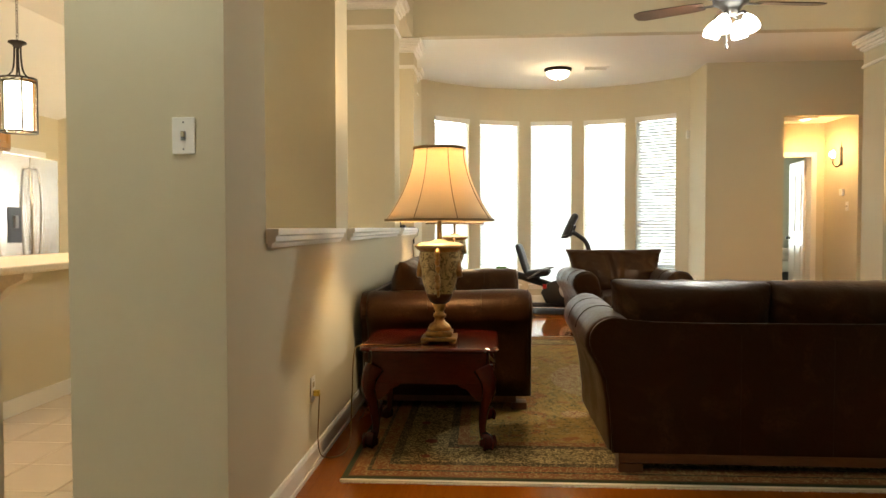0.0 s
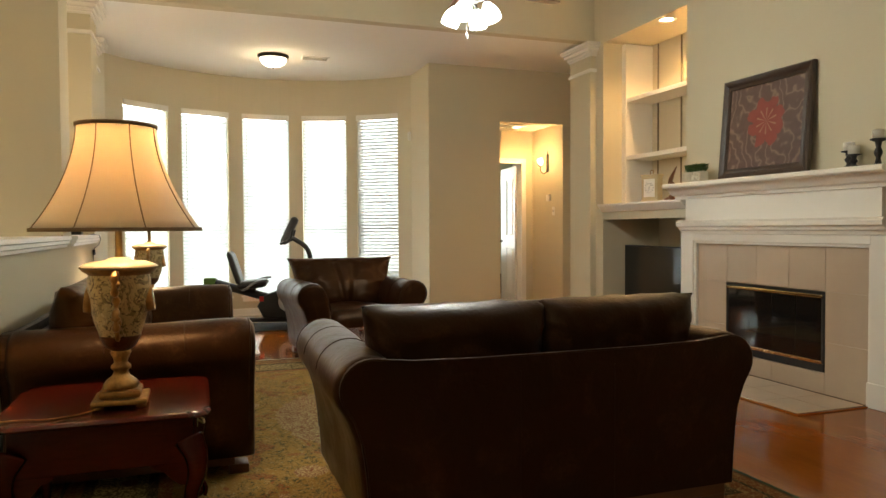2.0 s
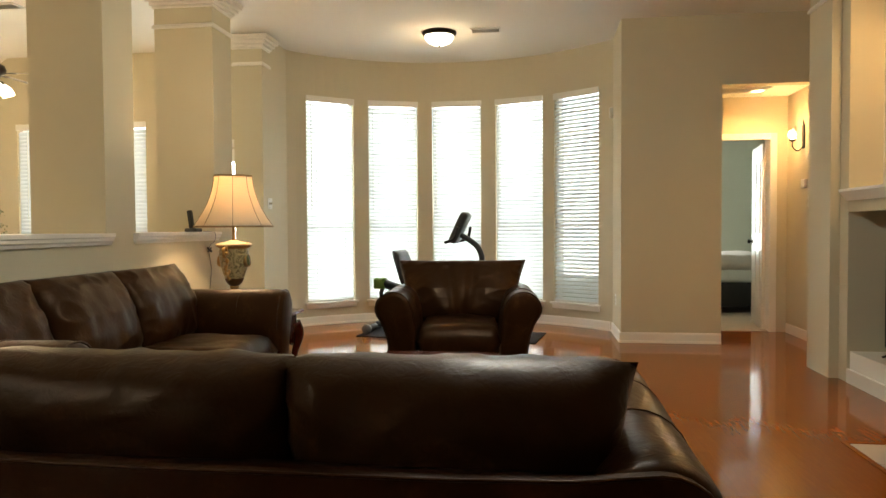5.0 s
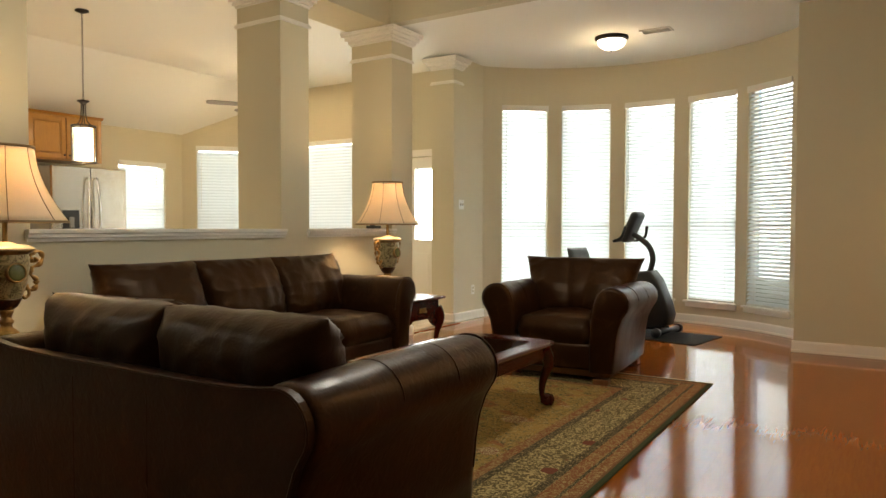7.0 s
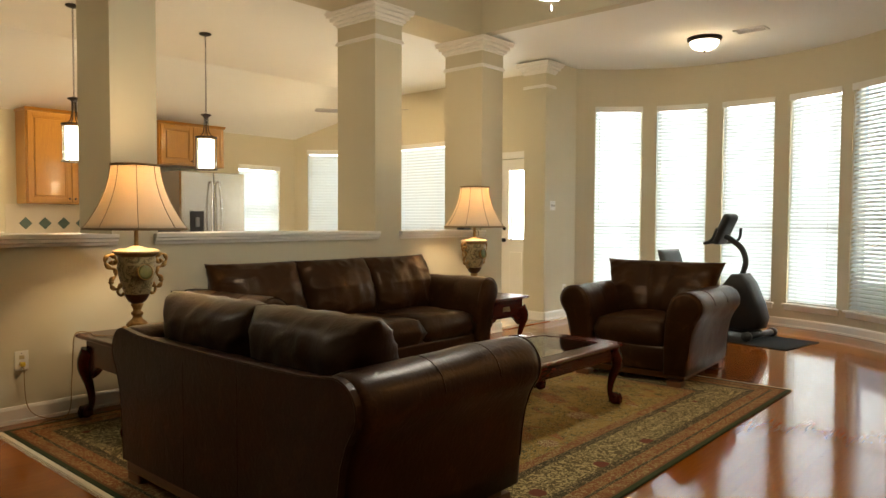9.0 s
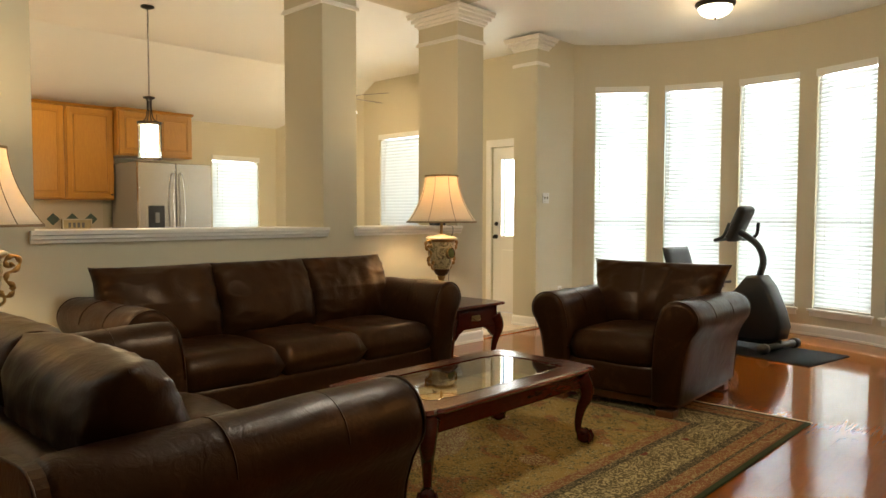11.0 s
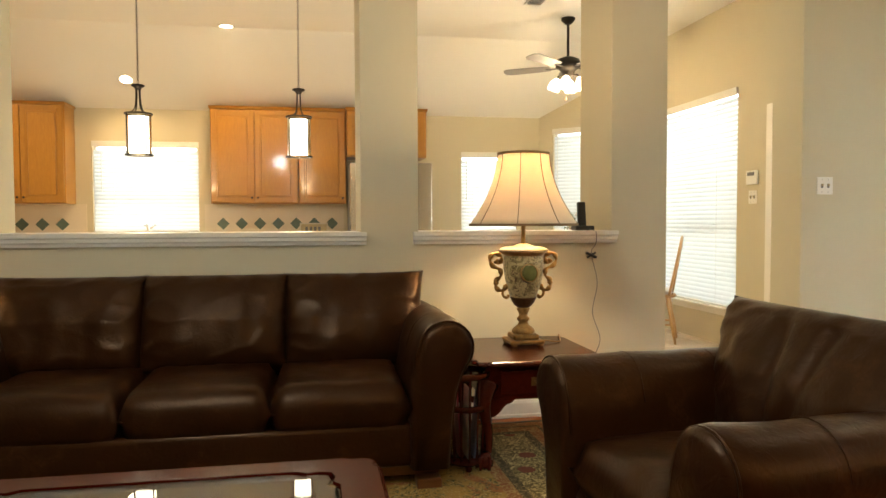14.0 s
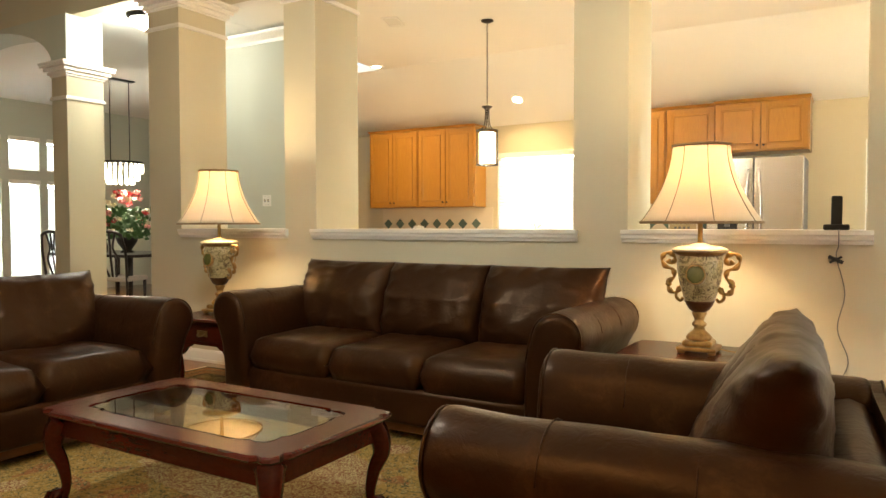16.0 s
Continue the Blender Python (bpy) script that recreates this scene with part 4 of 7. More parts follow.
# ---- table lamps ----
def table_lamp(m, label):
    t = base("table_lamp", m, label, "table lamp", "table lamps")
    part("foot", join(box(-0.092, 0.092, -0.092, 0.092, 0.012, 0.03, 0.006), box(-0.07, 0.07, -0.07, 0.07, 0.03, 0.058, 0.012), *[moved(lathe([(0, 0), (0.018, 0.002), (0.02, 0.01), (0.014, 0.016), (0, 0.018)], 10), pose(sx * 0.07, sy * 0.07, 0)) for sx in (-1, 1) for sy in (-1, 1)]), GILT, t, "gilt moulded square foot")
    part("pedestal", lathe([(0.055, 0.055), (0.062, 0.07), (0.05, 0.085), (0.03, 0.10), (0.024, 0.115), (0.034, 0.125), (0.034, 0.135), (0.022, 0.145), (0.026, 0.16), (0.036, 0.18), (0.03, 0.19)], 28), GILT, t, smooth=True)
    part("vase", lathe([(0.028, 0.185), (0.046, 0.20), (0.066, 0.235), (0.085, 0.285), (0.098, 0.335), (0.106, 0.39), (0.106, 0.43), (0.099, 0.455), (0.10, 0.462)], 40), VASE, t, "mottled green and cream painted vase", True)
    for s in (-1, 1):
        face = pose(0, s * 0.109, 0.365, -82 * s)
        part("medallion", moved(lathe([(0, 0.005), (0.028, 0.004), (0.040, 0.001), (0.043, -0.024)], 24), face), GREENGLAZE, t, "mottled green medallion", True)
        part("medallion_ring", moved(lathe([(0.039, 0.0), (0.041, 0.004), (0.045, 0.003), (0.047, -0.026), (0.039, -0.026), (0.039, 0.0)], 24), face), GILT, t, "gilt ring", True)
    part("collar", lathe([(0.1005, 0.446), (0.106, 0.450), (0.124, 0.462), (0.126, 0.467), (0.100, 0.4675)], 36), GILT, t, "dark gilt collar", True)
    part("socket", lathe([(0.03, 0.186), (0.049, 0.199), (0.060, 0.216), (0.068, 0.232), (0.071, 0.240), (0.064, 0.236)], 28), DARKGILT, t, "dark bronze leaf socket", True)
    part("rim", lathe([(0.098, 0.468), (0.130, 0.4685), (0.132, 0.474), (0.116, 0.484), (0.090, 0.492), (0.05, 0.494), (0.035, 0.502), (0.02, 0.506), (0.0, 0.506)], 36), CREAM, t, "cream glazed lid and rim", True)
    for s in (-1, 1):
        sc = [(0.085, 0.30), (0.115, 0.272), (0.145, 0.285), (0.15, 0.32), (0.122, 0.345), (0.128, 0.378), (0.165, 0.395), (0.182, 0.428), (0.165, 0.455), (0.132, 0.452), (0.118, 0.428), (0.136, 0.408), (0.152, 0.424)]
        pts = curve_points([(s * x, 0, z) for x, z in sc], 4)
        bm = tube(pts, [0.0105 + 0.004 * math.sin(i * 1.1) for i in range(len(pts))], 8)
        lo = curve_points([(s * 0.10, 0, 0.30), (s * 0.112, 0, 0.255), (s * 0.09, 0, 0.235), (s * 0.078, 0, 0.25)], 4)
        part("handle", join(bm, tube(lo, 0.008, 7), moved(lathe([(0, -0.018), (0.018, 0), (0, 0.018)], 8), pose(s * 0.148, 0, 0.31))), GILT, t, "gilt scrolled handle", True)
    part("stem", lathe([(0.016, 0.50), (0.012, 0.52), (0.012, 0.62), (0.018, 0.625), (0.018, 0.66), (0.0, 0.66)], 16), BRASS, t, smooth=True)
    # bell shade with six ribs
    z0, z1 = 0.60, 0.95
    prof = []
    for k in range(13):
        u = k / 12
        prof.append((0.282 - (0.282 - 0.132) * (1 - (1 - u) ** 1.9) * 0.93 - 0.009 * u, z0 + (z1 - z0) * u))
    bm = lathe(prof, 48)
    sh = part("shade", bm, SHADE, t, "cream fabric bell shade, lit", True)
    sh.modifiers.new("thick", "SOLIDIFY").thickness = 0.0012
    for z, r in ((z0, prof[0][0]), (z1, prof[-1][0])):
        part("shade_trim", lathe([(r - 0.003, z - 0.006), (r + 0.003, z - 0.006), (r + 0.004, z + 0.006), (r - 0.003, z + 0.006), (r - 0.003, z - 0.006)], 48), SHADETRIM, sh, "brown braid edge", True)
    for k in range(8):
        a = radians(22.5 + k * 45)
        part("shade_rib", tube([((r + 0.002) * math.cos(a), (r + 0.002) * math.sin(a), z) for r, z in prof], 0.002, 5), SHADETRIM, sh)
    b = bmesh.new()
    bmesh.ops.create_uvsphere(b, u_segments=12, v_segments=8, radius=0.03)
    part("bulb", moved(b, pose(0, 0, 0.72)), BULBGLOW, t, smooth=True)
    m2 = m @ pose(0.0, 0, 0.89)
    bulb("lamp_light", m2.translation, 17.0, (1.0, 0.76, 0.53), 0.07)
    return t


def vase_material():
    """Cream glaze under crowded olive and brown leaf scrolls."""
    m = material("vase_glaze", (0.47, 0.37, 0.19), 0.3, vary=0.25, scale=12, fine=60, bump=0.05, coat=0.3)
    t = m.node_tree
    co = [n for n in t.nodes if n.type == "TEX_COORD"][0]
    last = [n for n in t.nodes if n.type == "MIX"][0].outputs[2]
    for scale, warp, limit, color in ((16, 3.0, 0.52, (0.22, 0.175, 0.07)), (26, 4.0, 0.57, (0.10, 0.055, 0.020)), (40, 2.0, 0.62, (0.55, 0.46, 0.28))):
        nz, cut, mix = t.nodes.new("ShaderNodeTexNoise"), t.nodes.new("ShaderNodeMapRange"), t.nodes.new("ShaderNodeMix")
        nz.inputs["Scale"].default_value, nz.inputs["Detail"].default_value, nz.inputs["Distortion"].default_value = scale, 3, warp
        cut.inputs[1].default_value, cut.inputs[2].default_value = limit, limit + 0.05
        mix.data_type = "RGBA"
        mix.inputs[7].default_value = (*color, 1)
        t.links.new(co.outputs["Object"], nz.inputs["Vector"])
        t.links.new(nz.outputs["Fac"], cut.inputs[0])
        t.links.new(cut.outputs[0], mix.inputs[0])
        t.links.new(last, mix.inputs[6])
        last = mix.outputs[2]
    t.links.new(last, t.nodes["Principled BSDF"].inputs["Base Color"])
    return m


VASE = vase_material()
DARKGILT = material("dark_bronze", (0.10, 0.045, 0.018), 0.38, metal=0.6, vary=0.5, scale=60, bump=0.3)
GREENGLAZE = material("green_glaze", (0.10, 0.105, 0.028), 0.25, vary=0.5, scale=40, bump=0.02, coat=0.3)
CREAM = material("cream_glaze", (0.52, 0.44, 0.28), 0.25, vary=0.15, scale=20, bump=0.02, coat=0.3)
table_lamp(pose(-0.410, 3.58, 0.5255, 0, 0, 90) @ Matrix.Scale(1.055, 4, (0, 0, 1)), "table lamp with gilt-handled painted urn and lit cream bell shade")
table_lamp(pose(-0.498, 6.82, 0.5255, 0, 0, 90) @ Matrix.Scale(1.055, 4, (0, 0, 1)), "table lamp with gilt-handled painted urn and lit cream bell shade")

# ---- fireplace ----
fp = base("fireplace", pose(3.93, 4.95, 0), "white painted mantel with cream tile surround and glass-doored firebox", "fireplace")


def fbox(name, x0, x1, y0, y1, z0, z1, mat, label="", bevel=0.004, parent=None):
    return part(name, box(x0, x1, y0, y1, z0, z1, bevel, 2), mat, parent or fp, label)


shelf_prof = [(0.02, 1.40), (-0.075, 1.40), (-0.08, 1.425), (-0.115, 1.435), (-0.145, 1.462), (-0.165, 1.485), (-0.205, 1.49), (-0.215, 1.50), (-0.215, 1.522), (-0.205, 1.53), (0.02, 1.53)]
part("mantel_shelf", prism(shelf_prof, -1.05, 1.05), TRIM, fp)
fbox("frieze", -0.06, 0.02, -0.93, 0.93, 1.215, 1.40, TRIM)
mould = [(0.02, 1.10), (-0.06, 1.10), (-0.066, 1.125), (-0.09, 1.135), (-0.094, 1.155), (-0.118, 1.165), (-0.122, 1.195), (-0.10, 1.215), (0.02, 1.215)]
part("architrave", prism(mould, -0.98, 0.98), TRIM, fp)
for s in (-1, 1):
    a, b = sorted((s * 0.845, s * 1.0))
    fbox("pilaster", -0.05, 0.02, a, b, 0.16, 1.10, TRIM)
    fbox("plinth_block", -0.062, 0.02, a - 0.01, b + 0.01, 0.0, 0.16, TRIM)
    a, b = sorted((s * 0.822, s * 0.845))
    fbox("inner_trim", -0.034, 0.02, a, b, 0.0, 1.04, TRIM)
fbox("inner_trim", -0.034, 0.02, -0.822, 0.822, 1.017, 1.04, TRIM)
fbox("header_board", -0.05, 0.02, -0.845, 0.845, 1.04, 1.10, TRIM)
TILEJOINT = material("tile_joint", (0.50, 0.40, 0.30), 0.8, bump=0.1)
fbox("tile_backing", 0.0, 0.018, -0.82, 0.82, 0.0, 0.147, TILEJOINT, bevel=0)
fbox("tile_backing", 0.0, 0.018, -0.82, 0.82, 0.708, 1.017, TILEJOINT, bevel=0)
fbox("tile_backing", 0.0, 0.018, -0.82, -0.472, 0.147, 0.708, TILEJOINT, bevel=0)
fbox("tile_backing", 0.0, 0.018, 0.472, 0.82, 0.147, 0.708, TILEJOINT, bevel=0)
for a, b, c, d in [(-0.82, -0.475, 0.71, 1.015), (0.475, 0.82, 0.71, 1.015), (-0.475, -0.158, 0.71, 1.015), (-0.158, 0.158, 0.71, 1.015), (0.158, 0.475, 0.71, 1.015),
                   (-0.82, -0.475, 0.36, 0.71), (0.475, 0.82, 0.36, 0.71), (-0.82, -0.475, 0.0, 0.36), (0.475, 0.82, 0.0, 0.36), (-0.475, 0.0, 0.0, 0.145), (0.0, 0.475, 0.0, 0.145)]:
    fbox("tile", -0.010, 0.001, a + 0.0012, b - 0.0012, c + 0.0015, d - 0.0012, TILE, bevel=0.001)
# firebox with four glass doors
SOOT = material("soot_brick", (0.02, 0.018, 0.016), 0.9, vary=0.4, scale=12, bump=0.3)
part("firebox", join(box(0.30, 0.34, -0.47, 0.47, 0.147, 0.70), box(0.0, 0.30, -0.47, -0.45, 0.147, 0.70), box(0.0, 0.30, 0.45, 0.47, 0.147, 0.70), box(0.0, 0.30, -0.45, 0.45, 0.135, 0.15), box(0.0, 0.30, -0.45, 0.45, 0.69, 0.705)), SOOT, fp, "sooty black firebox")
dr = fbox("fire_door_frame", -0.018, -0.002, -0.474, 0.474, 0.150, 0.205, BLACK)
fbox("fire_door_frame", -0.018, -0.002, -0.474, 0.474, 0.684, 0.706, BLACK)
for s in (-1, 1):
    fbox("fire_door_frame", -0.018, -0.002, min(s * 0.474, s * 0.45), max(s * 0.474, s * 0.45), 0.205, 0.684, BLACK)
RAILBRASS = material("polished_brass", (0.72, 0.52, 0.24), 0.18, metal=1.0, vary=0.1, bump=0.0)
DARKGLASS = material("smoked_glass", (0.012, 0.011, 0.010), 0.04, vary=0.05, bump=0.0, spec=0.8)
for k in range(4):
    y0 = -0.448 + k * 0.224
    fbox("fire_door", -0.014, -0.008, y0 + 0.002, y0 + 0.222, 0.224, 0.664, DARKGLASS, "smoked glass fire door", bevel=0.001)
for z in (0.205, 0.664):
    fbox("brass_rail", -0.026, -0.016, -0.46, 0.46, z, z + 0.019, RAILBRASS, "polished brass rail", bevel=0.003)
for s in (-1, 1):
    part("door_knob", moved(lathe([(0.0, 0.02), (0.008, 0.018), (0.009, 0.01), (0.004, 0.0)], 12), pose(-0.027, s * 0.03, 0.214, 0, -90)), BRASS, fp, smooth=True)
logs = [tube([(0.15 + 0.05 * i, -0.25, 0.18 + 0.06 * (i % 2)), (0.14 + 0.05 * i, 0.22, 0.19 + 0.05 * (i % 2))], 0.045, 8) for i in range(3)]
tagged(part("fire_log", join(*logs), PINE, at=pose(3.94, 4.95, 0.0)), "stack of split logs inside the firebox", "firewood")

hearth = base("hearth", pose(0, 0, 0), "flush cream tile hearth with wood edging set in the floor", "hearth", kind="structure")
for i in range(5):
    for j in range(2):
        y0, x0 = 4.135 + i * 0.326, 3.325 + j * 0.28
        part("tile", box(x0 + 0.003, x0 + 0.277, y0 + 0.003, y0 + 0.323, 0.0, 0.006, 0.0015, 1), TILE, hearth)
part("edging", join(box(3.295, 3.322, 4.10, 5.80, 0.0, 0.008, 0.002), box(3.322, 3.90, 4.10, 4.13, 0.0, 0.008, 0.002), box(3.322, 3.90, 5.77, 5.80, 0.0, 0.008, 0.002)), FLOORWOOD, hearth, "polished wood edging")

# on the mantel
pic = base("framed_picture", pose(3.872, 5.02, 1.5305, 0, 0, -90) @ pose(0, 0, 0, -4.5), "dark wood frame with red flower painting leaning on the wall", "picture")
PW, PH = 0.88, 0.79
FRAMEW = wood("frame_walnut", (0.018, 0.009, 0.006), (0.05, 0.024, 0.014), 0.4, (4, 4, 20))


def painting_material():
    m = material("painting", (0.10, 0.055, 0.045), 0.6, vary=0.4, scale=6, fine=200, bump=0.2)
    t, b = m.node_tree, m.node_tree.nodes["Principled BSDF"]
    N, L = t.nodes.new, t.links.new
    co = [n for n in t.nodes if n.type == "TEX_COORD"][0]
    sep = N("ShaderNodeSeparateXYZ")
    L(co.outputs["Object"], sep.inputs[0])
    nz, sw = N("ShaderNodeTexNoise"), N("ShaderNodeTexWave")
    nz.inputs["Scale"].default_value, nz.inputs["Detail"].default_value = 9, 6
    sw.inputs["Scale"].default_value, sw.inputs["Distortion"].default_value, sw.inputs["Detail"].default_value = 3.0, 30, 3
    L(co.outputs["Object"], nz.inputs["Vector"])
    L(co.outputs["Object"], sw.inputs["Vector"])

    def mth(op, a, c):
        n = N("ShaderNodeMath")
        n.operation = op
        for i, v in enumerate((a, c)):
            if isinstance(v, (int, float)):
                n.inputs[i].default_value = v
            else:
                L(v, n.inputs[i])
        return n.outputs[0]

    def mixc(f, a, c):
        n = N("ShaderNodeMix")
        n.data_type = "RGBA"
        L(f, n.inputs[0])
        for i, v in ((6, a), (7, c)):
            if isinstance(v, tuple):
                n.inputs[i].default_value = (*v, 1)
            else:
                L(v, n.inputs[i])
        return n.outputs[2]
    dx, dz = mth("SUBTRACT", sep.outputs[0], 0.02), mth("SUBTRACT", sep.outputs[2], 0.42)
    r = mth("SQRT", mth("ADD", mth("MULTIPLY", dx, dx), mth("MULTIPLY", dz, dz)), 0)
    ang = mth("ARCTAN2", dz, dx)
    petal = mth("ADD", mth("MULTIPLY", mth("ABSOLUTE", mth("SINE", mth("MULTIPLY", ang, 4.0), 0), 0), 0.05), 0.06)
    petal = mth("ADD", petal, mth("MULTIPLY", nz.outputs["Fac"], 0.16))
    bg = mixc(nz.outputs["Fac"], (0.05, 0.03, 0.028), (0.16, 0.09, 0.07))
    bg = mixc(mth("POWER", sw.outputs["Fac"], 5.0), bg, (0.24, 0.16, 0.12))
    fl = mixc(nz.outputs["Fac"], (0.16, 0.025, 0.02), (0.34, 0.07, 0.05))
    col = mixc(mth("LESS_THAN", r, petal), bg, fl)
    ray = mth("MULTIPLY", mth("LESS_THAN", r, 0.10), mth("GREATER_THAN", mth("ABSOLUTE", mth("SINE", mth("MULTIPLY", ang, 5.0), 0), 0), 0.93))
    col = mixc(ray, col, (0.38, 0.19, 0.12))
    L(col, b.inputs["Base Color"])
    return m


part("canvas", box(-PW / 2 + 0.08, PW / 2 - 0.08, -0.004, 0.012, 0.08, PH - 0.08), painting_material(), pic, "red flower and pale scrolls on brown canvas")
fprof = [(0.0, 0.0), (0.0, 0.03), (0.012, 0.04), (0.03, 0.034), (0.05, 0.02), (0.075, 0.024), (0.085, 0.012), (0.085, 0.0)]
for L0, m in ((PW, pose(0, 0, 0)), (PW, pose(0, 0, PH, 0, 180, 0)), (PH, pose(-PW / 2, 0, PH / 2, 0, 90, 0)), (PH, pose(PW / 2, 0, PH / 2, 0, -90, 0))):
    bm = bmesh.new()
    rows = []
    for o, d in fprof:
        rows.append([bm.verts.new((s * (L0 / 2 - o), -d + 0.012, o)) for s in (-1, 1)])
    for a, b in zip(rows, rows[1:]):
        bm.faces.new((a[0], a[1], b[1], b[0]))
    part("frame_side", moved(bm, m), FRAMEW, pic)
part("backing", box(-PW / 2 + 0.004, PW / 2 - 0.004, 0.0125, 0.018, 0.004, PH - 0.004), BLACK, pic)

WAX = cloth_glow("white_wax", (0.82, 0.78, 0.68), 0.25, 0.5)
for y, x, h in ((4.26, 3.87, 0.115), (4.19, 3.83, 0.085), (4.05, 3.87, 0.17)):
    c = base("candle_holder", pose(x, y, 1.5305), "black turned candle holder with a white pillar candle", "candle holder", "candle holders on the mantel")
    part("stand", lathe([(0.0, 0.0), (0.04, 0.0), (0.042, 0.008), (0.02, 0.016), (0.013, h * 0.3), (0.022, h * 0.42), (0.026, h * 0.52), (0.014, h * 0.68), (0.02, h * 0.88), (0.046, h * 0.95), (0.048, h), (0.0, h)], 20), BLACK, c, smooth=True)
    part("candle", lathe([(0.0, h), (0.034, h), (0.035, h + 0.05), (0.032, h + 0.056), (0.0, h + 0.053)], 20), WAX, c, "white wax pillar candle", True)
    part("wick", tube([(0, 0, h + 0.052), (0.001, 0, h + 0.064)], 0.0012, 5), BLACK, c)

WHITEWASH = material("whitewashed_wood", (0.62, 0.57, 0.47), 0.7, vary=0.2, scale=30, bump=0.2)
LEAF = material("boxwood_leaf", (0.045, 0.11, 0.02), 0.5, vary=0.4, scale=40, bump=0.1)
pl = base("planter_box", pose(3.80, 5.66, 1.5305, 0, 0, -92), "whitewashed letter-cut planter box with clipped green boxwood", "planter")
part("box", box(-0.11, 0.11, -0.04, 0.04, 0.0, 0.085, 0.003), WHITEWASH, pl)
for k, ch in enumerate("HOME"):
    cu = bpy.data.curves.new("letter", "FONT")
    cu.body, cu.size, cu.extrude, cu.bevel_depth, cu.align_x = ch, 0.092, 0.004, 0.001, "CENTER"
    tmp = bpy.data.objects.new("letter_curve", cu)
    me = bpy.data.meshes.new_from_object(tmp)
    bpy.data.objects.remove(tmp)
    me.materials.append(WHITEWASH)
    share("letter", me, pl, pose(-0.083 + k * 0.055, -0.0452, 0.012, 90))


def leaves(n, sx, sy, sz, size, seed, edge=0.0):
    rnd = random.Random(seed)
    bm = bmesh.new()
    for _ in range(n):
        p = Vector((rnd.uniform(-sx, sx), rnd.uniform(-sy, sy), rnd.uniform(0, sz)))
        d = Vector((rnd.uniform(-1, 1), rnd.uniform(-1, 1), rnd.uniform(-0.2, 1))).normalized() * size
        s = d.cross(Vector((rnd.random(), rnd.random(), 0.3))).normalized() * size * 0.35
        bm.faces.new([bm.verts.new(q) for q in (p, p + d * 0.5 + s, p + d, p + d * 0.5 - s)])
    return bm


tagged(part("foliage", leaves(1400, 0.105, 0.038, 0.06, 0.018, 4), LEAF, pl, at=pose(0, 0, 0.082)), kind="stuff")

# ---- niche: shelves, clock, ornament, television ----
STANDARD = material("bronze_standard", (0.22, 0.17, 0.10), 0.5, metal=0.4)
nu = base("niche_shelves", pose(4.19, 6.645, 0), "white painted shelves and counter built into the niche", "shelves", kind="structure")
part("counter_shelf", box(-0.285, 0.33, -0.673, 0.673, 1.36, 1.40, 0.004), TRIM, nu)
part("counter_trim", prism([(-0.31, 1.385), (-0.255, 1.32), (-0.25, 1.345), (-0.278, 1.355), (-0.29, 1.37), (-0.30, 1.40), (-0.31, 1.402)][::-1], -0.69, 0.673), TRIM, nu)
part("counter_support", box(-0.238, -0.20, -0.673, 0.673, 1.24, 1.36), PAINT, nu)
for z in (1.87, 2.48):
    part("shelf", box(0.0, 0.328, -0.672, 0.60, z, z + 0.045, 0.004), TRIM, nu)
part("face_frame", join(box(-0.01, 0.012, 0.60, 0.673, 1.40, 3.10), box(0.012, 0.328, 0.602, 0.62, 1.40, 3.10)), TRIM, nu)
for y in (0.50, 0.12, -0.3, -0.6):
    part("shelf_standard", box(0.318, 0.329, y - 0.006, y + 0.006, 1.40, 3.1), STANDARD, nu, "thin bronze metal shelf standard")
spot("niche_light", (4.06, 6.40, 3.09), 55.0, (1.0, 0.60, 0.28), 150)


def downlight(at, m=None):
    t = base("recessed_light", m or pose(*at), "white recessed ceiling downlight, lit", "ceiling light", "recessed lights")
    part("ring", lathe([(0.062, -0.002), (0.085, -0.006), (0.088, 0.0), (0.062, 0.0), (0.062, -0.002)], 28), WHITE, t, smooth=True)
    part("lens", lathe([(0.0, -0.004), (0.05, -0.003), (0.0615, 0.0)], 24), BULBGLOW, t)
    return t


downlight((4.06, 6.40, 3.108))
ck = base("mantel_clock", pose(4.06, 6.62, 1.4005, 0, 0, -75), "cream painted wooden lantern clock with a round ring on top", "clock")
part("case", box(-0.095, 0.095, -0.04, 0.04, 0.0, 0.26, 0.004), CREAM, ck)
part("plinth", box(-0.105, 0.105, -0.047, 0.047, 0.0, 0.02, 0.003), CREAM, ck)
part("cornice", box(-0.105, 0.105, -0.047, 0.047, 0.25, 0.268, 0.003), CREAM, ck)
part("dial", box(-0.065, 0.065, -0.0425, -0.0402, 0.05, 0.225), WHITE, ck, "pale clock dial with dark numerals")
part("numeral", join(*[moved(box(-0.003, 0.003, -0.0436, -0.0427, 0.04, 0.054), pose(0, 0, 0.138, 0, k * 30)) for k in range(12)]), GREY, ck)
part("clock_hand", join(moved(box(-0.002, 0.002, -0.0446, -0.0438, 0, 0.035), pose(0, 0, 0.138, 0, 40)), moved(box(-0.0025, 0.0025, -0.0446, -0.0438, 0, 0.026), pose(0, 0, 0.138, 0, 200))), BLACK, ck)
part("ring", tube([(0.022 * math.cos(k * math.pi / 8), 0, 0.29 + 0.022 * math.sin(k * math.pi / 8)) for k in range(17)], 0.004, 6), BRASS, ck, smooth=True)
orn = base("wood_ornament", pose(4.07, 6.32, 1.4005), "brown carved driftwood ornament on the counter shelf", "ornament")
RUSTWOOD = wood("rust_wood", (0.06, 0.022, 0.01), (0.22, 0.09, 0.035), 0.5)
